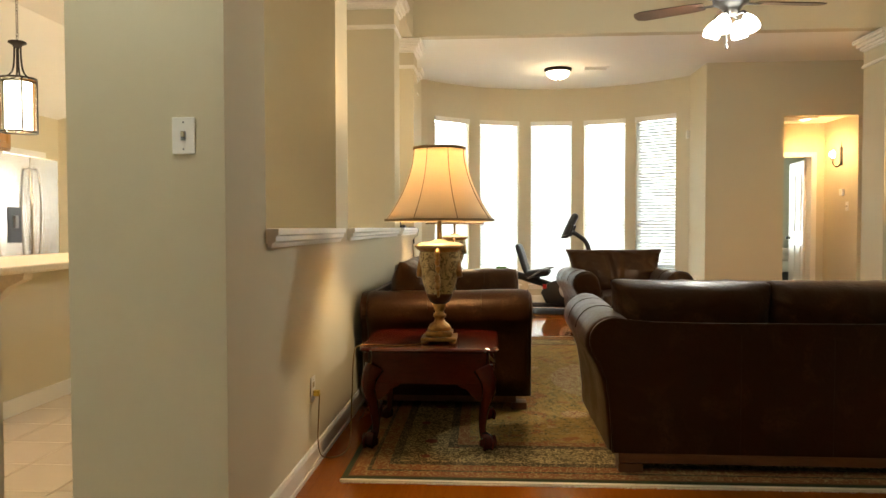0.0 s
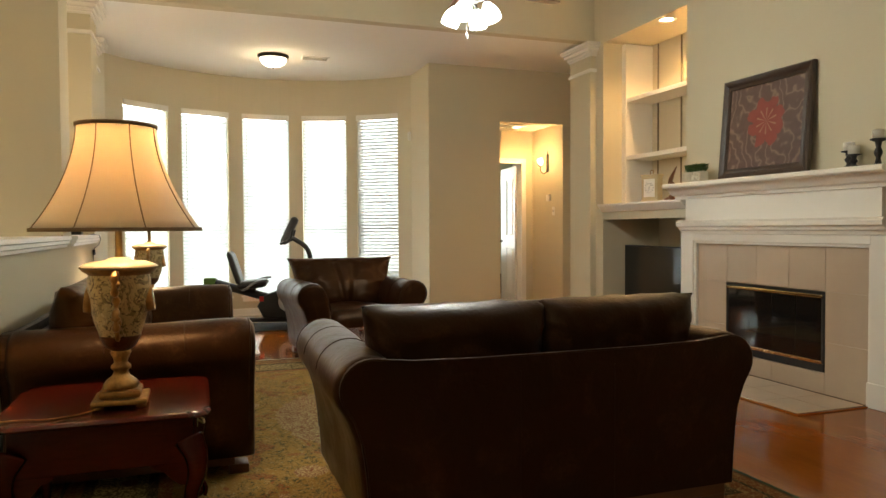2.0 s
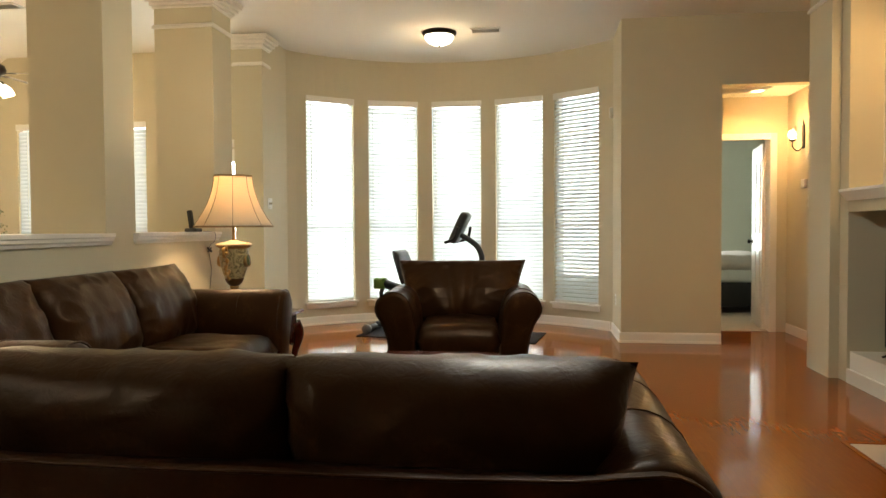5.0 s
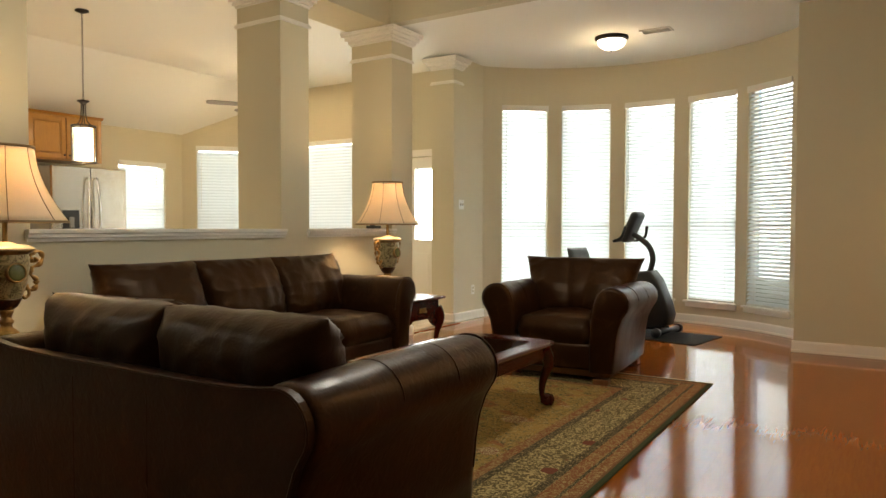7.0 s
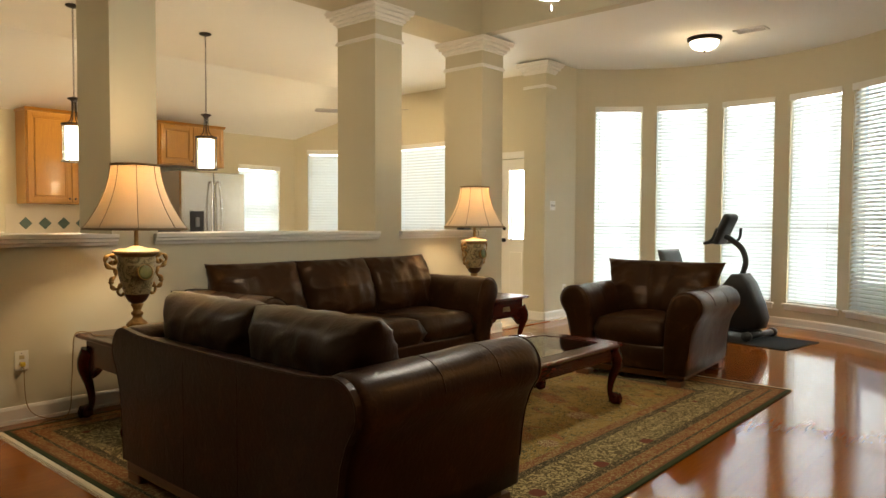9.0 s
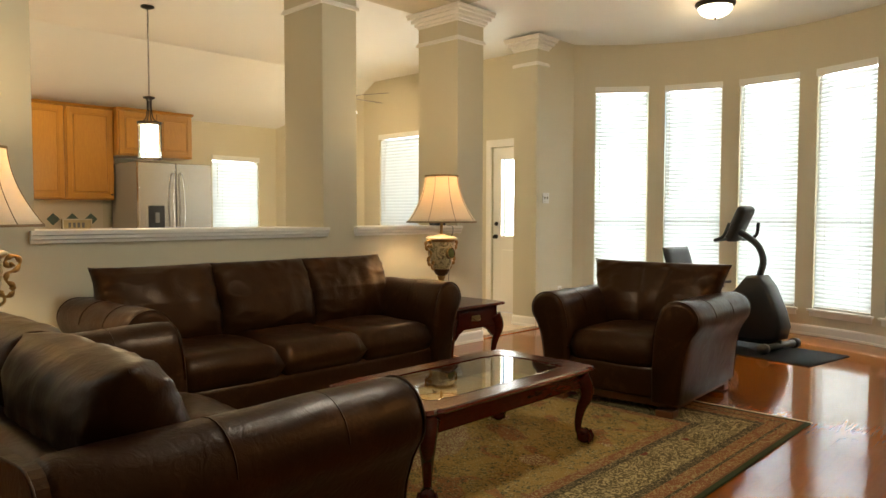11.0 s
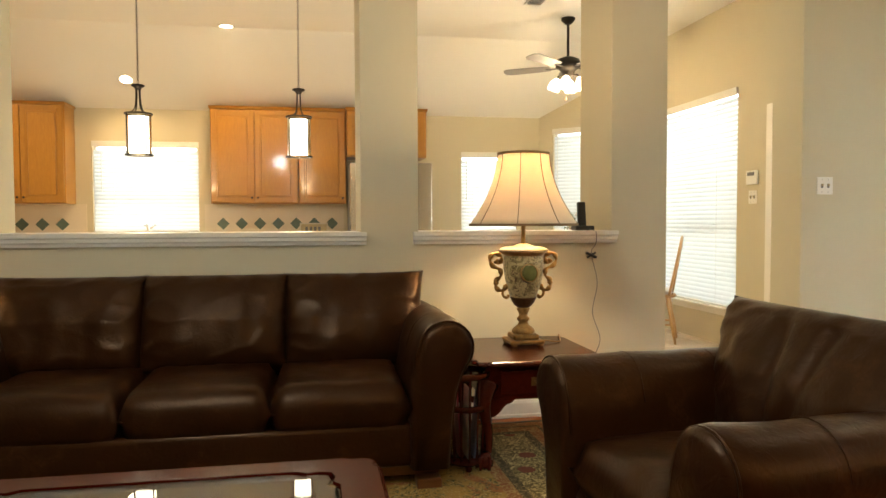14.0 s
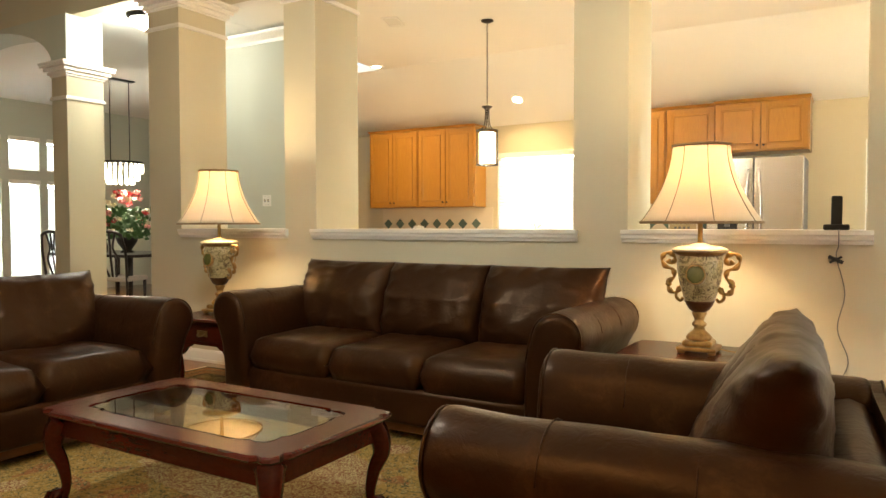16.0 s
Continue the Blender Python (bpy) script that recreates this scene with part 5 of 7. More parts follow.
part("base", tube(curve_points([(0, 0.08, 0.0), (0, 0.0, 0.03), (0, -0.06, 0.09), (0, -0.02, 0.15), (0, 0.06, 0.17)], 5), [0.035, 0.035, 0.034, 0.033, 0.034, 0.036, 0.034, 0.03, 0.026, 0.024, 0.026, 0.028, 0.026, 0.024, 0.02, 0.02, 0.022, 0.024, 0.02, 0.014, 0.006], 10), RUSTWOOD, orn, smooth=True)
part("plume", tube(curve_points([(0, 0.05, 0.16), (0, 0.0, 0.24), (0, -0.06, 0.32)], 5), [0.012, 0.016, 0.02, 0.02, 0.018, 0.016, 0.014, 0.012, 0.009, 0.006, 0.003], 8), RUSTWOOD, orn, smooth=True)

tv = base("television", pose(4.14, 6.63, 0.0, 0, 0, -93), "black flat-screen television standing low in the niche", "television")
part("panel", box(-0.61, 0.61, -0.005, 0.045, 0.27, 0.97, 0.006), BLACK, tv)
part("screen", box(-0.598, 0.598, -0.0075, -0.0052, 0.285, 0.957), material("tv_screen", (0.008, 0.008, 0.009), 0.06, vary=0.02, bump=0.0, spec=0.6), tv, "glossy black screen")
for s in (-1, 1):
    part("foot", tube([(s * 0.4, -0.10, 0.236), (s * 0.42, 0.02, 0.275), (s * 0.4, 0.14, 0.236)], 0.008, 6), BLACK, tv)
setting("niche_floor", box(3.97, 4.66, 5.972, 7.318, 0.0, 0.227), TRIM, "white painted plinth under the television", "plinth")
setting("baseboard_niche", box(3.945, 3.968, 5.972, 7.318, 0.0, 0.10), TRIM, "white baseboard under the niche", "baseboard")

# ---- hall and bedroom ----
hd = base("door_2", pose(4.175, 9.965, 0.008, 0, 0, 82), "white panelled bedroom door standing open", "door", kind="structure")
part("leaf", box(0, 0.71, -0.018, 0.018, 0, 2.03, 0.002), TRIM, hd)
for z0, z1 in ((0.2, 0.85), (1.05, 1.85)):
    for x0, x1 in ((0.1, 0.33), (0.39, 0.61)):
        for s in (-1, 1):
            part("panel", box(x0, x1, min(s * 0.0185, s * 0.026), max(s * 0.0185, s * 0.026), z0, z1, 0.007), TRIM, hd)
part("door_knob", join(*[moved(lathe([(0.0, 0.055), (0.022, 0.05), (0.027, 0.04), (0.02, 0.028), (0.01, 0.02), (0.01, 0.006), (0.026, 0.004), (0.026, 0.0)], 16), pose(0.65, s * 0.018, 0.95, -90 * s)) for s in (-1, 1)]), IRON, hd, "dark bronze knob", True)
setting("door_trim", join(box(3.40, 3.47, 9.806, 9.83, 0, 2.13, 0.004), box(4.19, 4.26, 9.806, 9.83, 0, 2.13, 0.004), box(3.47, 4.19, 9.806, 9.83, 2.06, 2.13, 0.004), box(3.45, 3.47, 9.83, 10.0, 0, 2.08), box(4.19, 4.21, 9.83, 10.0, 0, 2.08)), TRIM, "white door casing", "trim")
setting("baseboard_hall", box(4.352, 4.37, 9.09, 9.80, 0.0, 0.1, 0.004), TRIM, "white hall baseboard", "baseboard")
sc = base("wall_sconce", pose(4.369, 9.36, 1.98, 0, 0, -90), "dark iron wall sconce with glass chimney and lit bulb", "wall lamp")
part("backplate", box(-0.03, 0.03, -0.014, 0.0, -0.07, 0.17, 0.006), IRON, sc)
part("arm", tube(curve_points([(0, -0.012, -0.05), (0, -0.06, -0.09), (0, -0.11, -0.05), (0, -0.11, 0.0)], 6), 0.006, 8), IRON, sc, smooth=True)
part("cup", lathe([(0.008, 0.0), (0.03, 0.012), (0.034, 0.022), (0.02, 0.024)], 16), IRON, sc, smooth=True, at=pose(0, -0.11, 0))
part("chimney", lathe([(0.028, 0.022), (0.04, 0.05), (0.036, 0.09), (0.026, 0.13), (0.028, 0.15)], 20), CLEAR, sc, "clear glass chimney", True, at=pose(0, -0.11, 0)).visible_shadow = False
part("bulb", lathe([(0.008, 0.02), (0.014, 0.05), (0.018, 0.075), (0.008, 0.11), (0.0, 0.12)], 12), CANDLEGLOW, sc, smooth=True, at=pose(0, -0.11, 0))
part("finial", tube([(0, -0.007, 0.17), (0, -0.007, 0.23)], [0.006, 0.001], 6), IRON, sc)
bulb("sconce_light", (4.24, 9.36, 2.06), 13.0, AMBER, 0.04)
spot("hall_light", (3.95, 9.45, 2.51), 30.0, AMBER, 150)
downlight((3.95, 9.45, 2.519))


def grille(m, w, d, n, label="white ceiling air vent with slats", group="air vents"):
    t = base("air_vent", m, label, "air vent", group)
    part("frame", join(box(-w / 2, w / 2, -d / 2, -d / 2 + 0.02, -0.012, 0, 0.003), box(-w / 2, w / 2, d / 2 - 0.02, d / 2, -0.012, 0, 0.003), box(-w / 2, -w / 2 + 0.02, -d / 2 + 0.02, d / 2 - 0.02, -0.012, 0, 0.003), box(w / 2 - 0.02, w / 2, -d / 2 + 0.02, d / 2 - 0.02, -0.012, 0, 0.003)), WHITE, t)
    part("backing", box(-w / 2 + 0.02, w / 2 - 0.02, -d / 2 + 0.02, d / 2 - 0.02, -0.002, -0.0005), GREY, t)
    for k in range(n):
        y = -d / 2 + 0.03 + (d - 0.06) * k / max(1, n - 1)
        part("slat", moved(box(-w / 2 + 0.02, w / 2 - 0.02, -0.007, 0.007, -0.001, 0.001), pose(0, y, -0.007, 35)), WHITE, t)
    return t


grille(pose(3.78, 9.40, 2.5195), 0.5, 0.3, 10, "wide white return air grille in the hall ceiling")
grille(pose(1.20, 9.14, CEILZ - 0.0005), 0.31, 0.17, 7)
grille(pose(-2.74, 3.48, CEILZ + 0.0025, 0, 0, 20), 0.31, 0.17, 7)
grille(pose(-3.05, 7.72, CEILZ + 0.0025, 0, 0, 0), 0.31, 0.17, 7)

bed = base("bed", pose(3.95, 12.2, 0.006), "bed with pale floral bedspread over a dark base", "bed")
part("bed_base", box(-1.0, 0.95, -0.8, 0.9, 0.08, 0.40, 0.01), BLACK, bed)
part("mattress", box(-1.02, 0.97, -0.82, 0.92, 0.40, 0.66, 0.06, 3), WHITE, bed, smooth=True)
spread = material("floral_bedspread", (0.62, 0.56, 0.50), 0.9, vary=0.25, scale=5, fine=100, bump=0.2)
bm = pillow(2.1, 0.26, 1.86, 0.2, 16, 0.03, 3, 0.0, 10)
part("bedspread", moved(bm, pose(-0.02, 0.05, 0.63, 90)), spread, bed, "pale floral quilted bedspread", True)
area("window_daylight", pose(3.815, 14.42, 1.5, -90), 1.9, 1.9, 110.0, DAY)
bf = base("window_13", pose(2.9, 14.2, 0.67), "arched bedroom window with half-lowered blind", "window", kind="structure")
part("window_frame", join(box(0, 1.84, 0.02, 0.07, 1.16, 1.22), box(0.89, 0.95, 0.02, 0.07, 0, 1.16), box(0, 1.84, 0.02, 0.07, -0.001, 0.04)), TRIM, bf)
bl = base("window_blind", pose(2.9, 14.2, 0.67), "white slatted bedroom blind, open", "blind", "window blinds")
me_s = bpy.data.meshes.new("slat")
bm = box(0.01, 1.83, -0.025, 0.025, -0.0012, 0.0012)
bm.to_mesh(me_s)
bm.free()
me_s.materials.append(SLAT)
for k in range(23):
    share("slat", me_s, bl, pose(0, 0.0, 0.06 + k * 0.047, 25))

# ---- kitchen ----
def cabinet_door(parent, y0, y1, z0, z1, x, knob_side=1, inner=True):
    """Raised-panel cabinet door facing +x."""
    d = part("door", box(x, x + 0.02, y0, y1, z0, z1, 0.003), OAK, parent)
    fr = 0.055
    part("door_frame", join(box(x + 0.02, x + 0.027, y0 + 0.004, y0 + fr, z0 + 0.004, z1 - 0.004, 0.003), box(x + 0.02, x + 0.027, y1 - fr, y1 - 0.004, z0 + 0.004, z1 - 0.004, 0.003), box(x + 0.02, x + 0.027, y0 + fr, y1 - fr, z0 + 0.004, z0 + fr, 0.003), box(x + 0.02, x + 0.027, y0 + fr, y1 - fr, z1 - fr, z1 - 0.004, 0.003)), OAK, d)
    part("door_panel", box(x + 0.02, x + 0.029, y0 + fr + 0.018, y1 - fr - 0.018, z0 + fr + 0.018, z1 - fr - 0.018, 0.009, 1), OAK, d)
    part("knob", moved(lathe([(0.006, 0.0), (0.006, 0.012), (0.013, 0.018), (0.012, 0.026), (0.0, 0.029)], 12), pose(x + 0.027, (y1 - 0.03) if knob_side > 0 else (y0 + 0.03), z0 + 0.05, 0, 90)), IRON, d, smooth=True)


def upper_cabinet(y0, y1, z0, z1, x1, doors, label):
    t = base("wall_cabinet", pose(0, 0, 0), label, "wall cabinet", "oak wall cabinets")
    part("body", box(KX + 0.002, x1, y0, y1, z0, z1 - 0.03, 0.003), OAK, t)
    part("crown", prism([(KX + 0.003, z1 - 0.03), (x1 + 0.012, z1 - 0.03), (x1 + 0.03, z1 - 0.008), (x1 + 0.04, z1), (KX + 0.003, z1)], y0 - 0.012, y1 + 0.012), OAK, t)
    w = (y1 - y0 - 0.02) / doors
    for k in range(doors):
        cabinet_door(t, y0 + 0.012 + k * w, y0 + 0.008 + (k + 1) * w, z0 + 0.015, z1 - 0.045, x1, 1 if k % 2 == 0 else -1)
    return t


upper_cabinet(1.30, 2.14, 1.39, 2.50, -5.31, 2, "honey oak wall cabinet with two raised-panel doors")
upper_cabinet(2.145, 3.04, 1.39, 2.50, -5.31, 2, "honey oak wall cabinet with two raised-panel doors beside the window")
upper_cabinet(4.57, 5.55, 1.39, 2.50, -5.31, 2, "glossy honey oak wall cabinet with two raised-panel doors")
upper_cabinet(5.555, 6.10, 1.39, 2.50, -5.31, 1, "honey oak wall cabinet next to the fridge")
upper_cabinet(6.105, 7.04, 1.93, 2.50, -5.20, 2, "short honey oak cabinet above the fridge")
oc = base("tall_cabinet", pose(-4.6, 0.63, 0), "tall honey oak oven cabinet in the kitchen corner", "cabinet")
part("body", box(-0.40, 0.40, 0, 0.62, 0, 2.5, 0.004), OAK, oc)
part("oven", box(-0.33, 0.33, 0.62, 0.64, 0.9, 1.5, 0.004), STEEL, oc, "stainless wall oven")
for s in (-1, 1):
    part("door", box(min(0, s * 0.39), max(0, s * 0.39), 0.621, 0.64, 1.6, 2.45, 0.004), OAK, oc)

bc = base("base_cabinet", pose(0, 0, 0), "honey oak base cabinets along the kitchen wall", "base cabinet")
part("body", box(KX + 0.002, -5.04, 1.30, 6.08, 0.1, 0.88, 0.003), OAK, bc)
part("toe_kick", box(KX + 0.002, -5.1, 1.30, 6.08, 0.0, 0.1), BLACK, bc)
for k in range(10):
    cabinet_door(bc, 1.32 + k * 0.475, 1.785 + k * 0.475, 0.14, 0.86, -5.04, 1 if k % 2 else -1)
tagged(part("countertop", box(KX + 0.002, -5.0, 1.30, 6.08, 0.8805, 0.92, 0.006), COUNTER), "cream speckled kitchen countertop on oak cabinets", "countertop")
bs = base("backsplash", pose(0, 0, 0), "cream backsplash with green diamond inlays", "backsplash", kind="structure")
for a, b in ((1.30, 3.15), (4.45, 6.08)):
    part("tile_field", box(KX + 0.001, KX + 0.008, a, b, 0.921, 1.389), SPLASH, bs)
dm = bpy.data.meshes.new("diamond_tile")
bm = box(-0.003, 0.003, -0.052, 0.052, -0.052, 0.052, 0.001, 1)
bm.to_mesh(dm)
bm.free()
dm.materials.append(GREEN)
for a, b in ((1.40, 3.12), (4.66, 6.08)):
    y = a
    while y < b - 0.05:
        share("diamond_tile", dm, bs, pose(KX + 0.010, y, 1.16, 45), "green diamond tile")
        y += 0.213
fc = base("faucet", pose(KX + 0.14, 3.84, 0.92), "chrome kitchen faucet at the sink", "faucet")
part("spout", tube(curve_points([(0, 0, 0), (0, 0, 0.16), (0.05, 0, 0.24), (0.14, 0, 0.22)], 6), 0.011, 8), CHROME, fc, smooth=True)
part("handle", tube([(0, 0.03, 0.19), (0.02, 0.09, 0.23)], [0.012, 0.007], 8), CHROME, fc, smooth=True)
sg = base("box_sign", pose(KX + 0.16, 5.72, 0.92, 0, 0, 90), "cream wooden box sign standing on the counter", "sign")
part("board", box(-0.16, 0.16, -0.03, 0.03, 0.10, 0.24, 0.004), CREAM, sg)
part("stand", box(-0.14, 0.14, -0.025, 0.025, 0.0, 0.10), BLACK, sg)
part("frame", join(box(-0.165, 0.165, -0.036, -0.0302, 0.095, 0.11), box(-0.165, 0.165, -0.036, -0.0302, 0.23, 0.245), box(-0.165, -0.15, -0.036, -0.0302, 0.11, 0.23), box(0.15, 0.165, -0.036, -0.0302, 0.11, 0.23)), WHITEWASH, sg)
part("lettering", join(*[box(-0.10 + k * 0.05, -0.07 + k * 0.05, -0.0315, -0.0303, 0.14, 0.20) for k in range(4)]), GREY, sg)
for y, w, h, c in ((2.05, 0.17, 0.22, WHITE), (2.32, 0.10, 0.17, CREAM)):
    t = base("canister", pose(KX + 0.18, y, 0.92), "small pale countertop canister", "canister", "counter canisters")
    part("body", lathe([(0, 0), (w * 0.45, 0), (w * 0.5, 0.02), (w * 0.5, h * 0.8), (w * 0.42, h * 0.86), (0, h * 0.86)], 20), c, t, smooth=True)
    part("lid", lathe([(w * 0.46, h * 0.86), (w * 0.46, h * 0.92), (0.015, h * 0.95), (0.015, h), (0, h)], 20), c, t, smooth=True)

fr = base("refrigerator", pose(-4.66, 6.57, 0, 0, 0, 90), "stainless steel french-door refrigerator with ice dispenser", "refrigerator")
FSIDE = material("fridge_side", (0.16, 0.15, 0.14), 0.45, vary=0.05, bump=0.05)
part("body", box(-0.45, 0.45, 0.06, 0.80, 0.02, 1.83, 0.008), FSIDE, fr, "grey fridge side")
for s in (-1, 1):
    a, b = sorted((s * 0.004, s * 0.452))
    dd = part("door", box(a, b, 0.0, 0.058, 0.70, 1.825, 0.012, 3), STEEL, fr)
    x = s * 0.05
    part("handle", tube(curve_points([(x, -0.004, 1.70), (x, -0.05, 1.66), (x + s * 0.02, -0.065, 1.30), (x, -0.05, 0.86), (x, -0.004, 0.80)], 6), 0.012, 8), CHROME, dd, "bowed steel handle", True)
    if s < 0:
        part("dispenser", box(-0.34, -0.15, -0.006, -0.0005, 0.98, 1.32, 0.004), BLACK, dd, "black ice and water dispenser")
        part("dispenser_lever", box(-0.27, -0.22, -0.03, -0.0065, 1.12, 1.24, 0.006), GREY, dd)
fz = part("freezer_drawer", box(-0.452, 0.452, 0.0, 0.058, 0.04, 0.69, 0.012, 3), STEEL, fr)
part("handle", tube(curve_points([(-0.36, -0.004, 0.60), (-0.33, -0.05, 0.60), (0.33, -0.05, 0.60), (0.36, -0.004, 0.60)], 6), 0.012, 8), CHROME, fz, smooth=True)

isl = base("breakfast_bar", pose(0, 0, 0), "beige breakfast bar with cream counter overhang", "breakfast bar")
part("bar_wall", box(-3.62, -3.0, 3.55, 6.35, 0, 0.87), PAINT, isl)
part("counter", box(-3.68, -2.70, 3.45, 6.45, 0.871, 0.915, 0.012, 2), COUNTER, isl, "cream laminate counter")
part("skirting", box(-3.0, -2.985, 3.55, 6.35, 0, 0.1, 0.003), TRIM, isl)
for y in (3.75, 4.9, 6.1):
    part("corbel", prism([(-3.0, 0.871), (-2.76, 0.871), (-2.77, 0.83), (-2.86, 0.79), (-2.95, 0.70), (-3.0, 0.62)], y - 0.04, y + 0.04), COUNTER, isl)


def pendant(at):
    t = base("pendant_light", pose(*at), "black iron pendant with clear glass drum and lit inner shade", "pendant light", "kitchen pendants")
    top = CEILZ + 0.003 - at[2]
    part("canopy", lathe([(0.0, top), (0.06, top), (0.062, top - 0.012), (0.03, top - 0.026), (0.008, top - 0.03), (0, top - 0.03)], 24), IRON, t, smooth=True)
    links = []
    z = 0.60
    while z < top - 0.03:
        links.append(tube([(0.008 * math.cos(a) if int(z * 50) % 2 else 0, 0 if int(z * 50) % 2 else 0.008 * math.cos(a), z + 0.012 + 0.014 * math.sin(a)) for a in [k * math.pi / 4 for k in range(9)]], 0.002, 4))
        z += 0.02
    part("chain", join(*links), IRON, t)
    part("hub", lathe([(0.0, 0.60), (0.008, 0.595), (0.052, 0.585), (0.055, 0.575), (0.03, 0.562), (0.022, 0.545), (0.0, 0.545)], 20), IRON, t, smooth=True)
    for k in range(4):
        a = radians(45 + 90 * k)
        p = [(0.018, 0.55), (0.02, 0.47), (0.03, 0.40), (0.06, 0.36), (0.108, 0.345)]
        part("strap", tube(curve_points([(r * math.cos(a), r * math.sin(a), z) for r, z in p], 4), 0.0055, 6), IRON, t, smooth=True)
        part("upright", tube([(0.108 * math.cos(a), 0.108 * math.sin(a), 0.0), (0.108 * math.cos(a), 0.108 * math.sin(a), 0.35)], 0.005, 6), IRON, t)
    for z in (0.005, 0.345):
        part("hoop", lathe([(0.104, z - 0.006), (0.112, z - 0.006), (0.112, z + 0.006), (0.104, z + 0.006), (0.104, z - 0.006)], 32), IRON, t, smooth=True)
    part("glass_drum", lathe([(0.100, 0.012), (0.100, 0.338)], 32), CLEAR, t, "clear glass drum", True).visible_shadow = False
    part("inner_shade", lathe([(0.050, 0.02), (0.054, 0.025), (0.054, 0.325), (0.0, 0.33)], 28), FROST, t, "lit white glass cylinder", True)
    bulb("pendant_lamp", (at[0], at[1], at[2] - 0.06), 7.0, SOFT, 0.06)


pendant((-3.165, 5.61, 1.735))
pendant((-3.185, 4.30, 1.735))
for at in ((-4.42, 4.87), (-4.3, 2.15)):
    downlight((at[0], at[1], CEILZ + 0.0025))
    spot("kitchen_light", (at[0], at[1], CEILZ - 0.02), 62.0, SOFT, 150)
slope = pose(-5.20, 3.71, 2.742, 0, -29.3, 0)
downlight(None, slope)
spot("kitchen_light", (-5.17, 3.71, 2.70), 13.0, WARM, 140)


# ---- fans and ceiling lights ----
def ceiling_fan(at, top, blade_mat, blade_len, turn, label, watts, cool):
    t = base("ceiling_fan", pose(at[0], at[1], at[2], 0, 0, turn), label, "ceiling fan", "ceiling fans")
    up = top - at[2]
    part("canopy", lathe([(0, up), (0.07, up), (0.068, up - 0.02), (0.03, up - 0.06), (0.014, up - 0.065), (0, up - 0.065)], 24), IRON, t, smooth=True)
    part("downrod", tube([(0, 0, 0.1), (0, 0, up - 0.06)], 0.013, 12), IRON, t)
    part("motor", lathe([(0, 0.13), (0.05, 0.125), (0.11, 0.10), (0.125, 0.06), (0.12, 0.02), (0.08, 0.0), (0.06, -0.03), (0.055, -0.06), (0.0, -0.07)], 32), IRON, t, smooth=True)
    for k in range(5):
        m = pose(0, 0, 0, 0, 0, k * 72)
        b = moved(join(box(0.10, 0.22, -0.02, 0.02, 0.018, 0.024, 0.002)), m)
        bl = part("blade_iron", b, IRON, t)
        bm = bmesh.new()
        outl = [(0.18, -0.05), (0.25, -0.062), (blade_len - 0.06, -0.072), (blade_len - 0.01, -0.05), (blade_len, 0), (blade_len - 0.01, 0.05), (blade_len - 0.06, 0.072), (0.25, 0.062), (0.18, 0.05)]
        lo = [bm.verts.new((x, y, -0.003)) for x, y in outl]
        hi = [bm.verts.new((x, y, 0.004)) for x, y in outl]
        bm.faces.new(lo[::-1])
        bm.faces.new(hi)
        for i in range(len(outl)):
            j = (i + 1) % len(outl)
            bm.faces.new((lo[i], lo[j], hi[j], hi[i]))
        part("blade", moved(bm, m @ pose(0, 0, 0.028, 10, 0, 0)), blade_mat, t)
    for k in range(4):
        a = k * 90 + 40
        m = pose(0, 0, 0, 0, 0, a)
        part("light_arm", moved(tube(curve_points([(0.04, 0, -0.06), (0.09, 0, -0.055), (0.105, 0, -0.085)], 4), 0.01, 8), m), IRON, t, smooth=True)
        part("glass_shade", moved(lathe([(0.018, 0.0), (0.03, -0.015), (0.05, -0.05), (0.058, -0.09), (0.054, -0.12), (0.0, -0.105)], 20), m @ pose(0.105, 0, -0.08, 0, -22, 0)), COOLGLOW if cool else FROST, t, "lit frosted tulip shade", True)
    for k, L in enumerate((0.30, 0.24)):
        x = 0.03 * (1 if k else -1)
        part("pull_chain", join(tube([(x, 0, -0.06), (x, 0, -L + 0.03)], 0.002, 5), moved(lathe([(0, 0), (0.008, 0.008), (0.009, 0.03), (0.003, 0.04)], 10), pose(x, 0, -L))), IRON, t)
    bulb("fan_light", (at[0], at[1], at[2] - 0.26), watts, (0.9, 0.96, 1.0) if cool else SOFT, 0.1)
    return t


WALNUT = wood("walnut_blade", (0.03, 0.014, 0.008), (0.08, 0.038, 0.02), 0.35, (2, 12, 2))
PALEBLADE = material("pale_blade", (0.24, 0.215, 0.19), 0.4, vary=0.1, scale=10, bump=0.03)
ceiling_fan((1.53, 5.02, 2.66), HIGH, WALNUT, 0.68, 8, "dark walnut ceiling fan with four lit frosted glass shades", 42.0, True)
ceiling_fan((-3.58, 8.20, 2.66), CEILZ + 0.003, PALEBLADE, 0.66, 20, "breakfast room ceiling fan with pale blades and lit shades", 26.0, False)


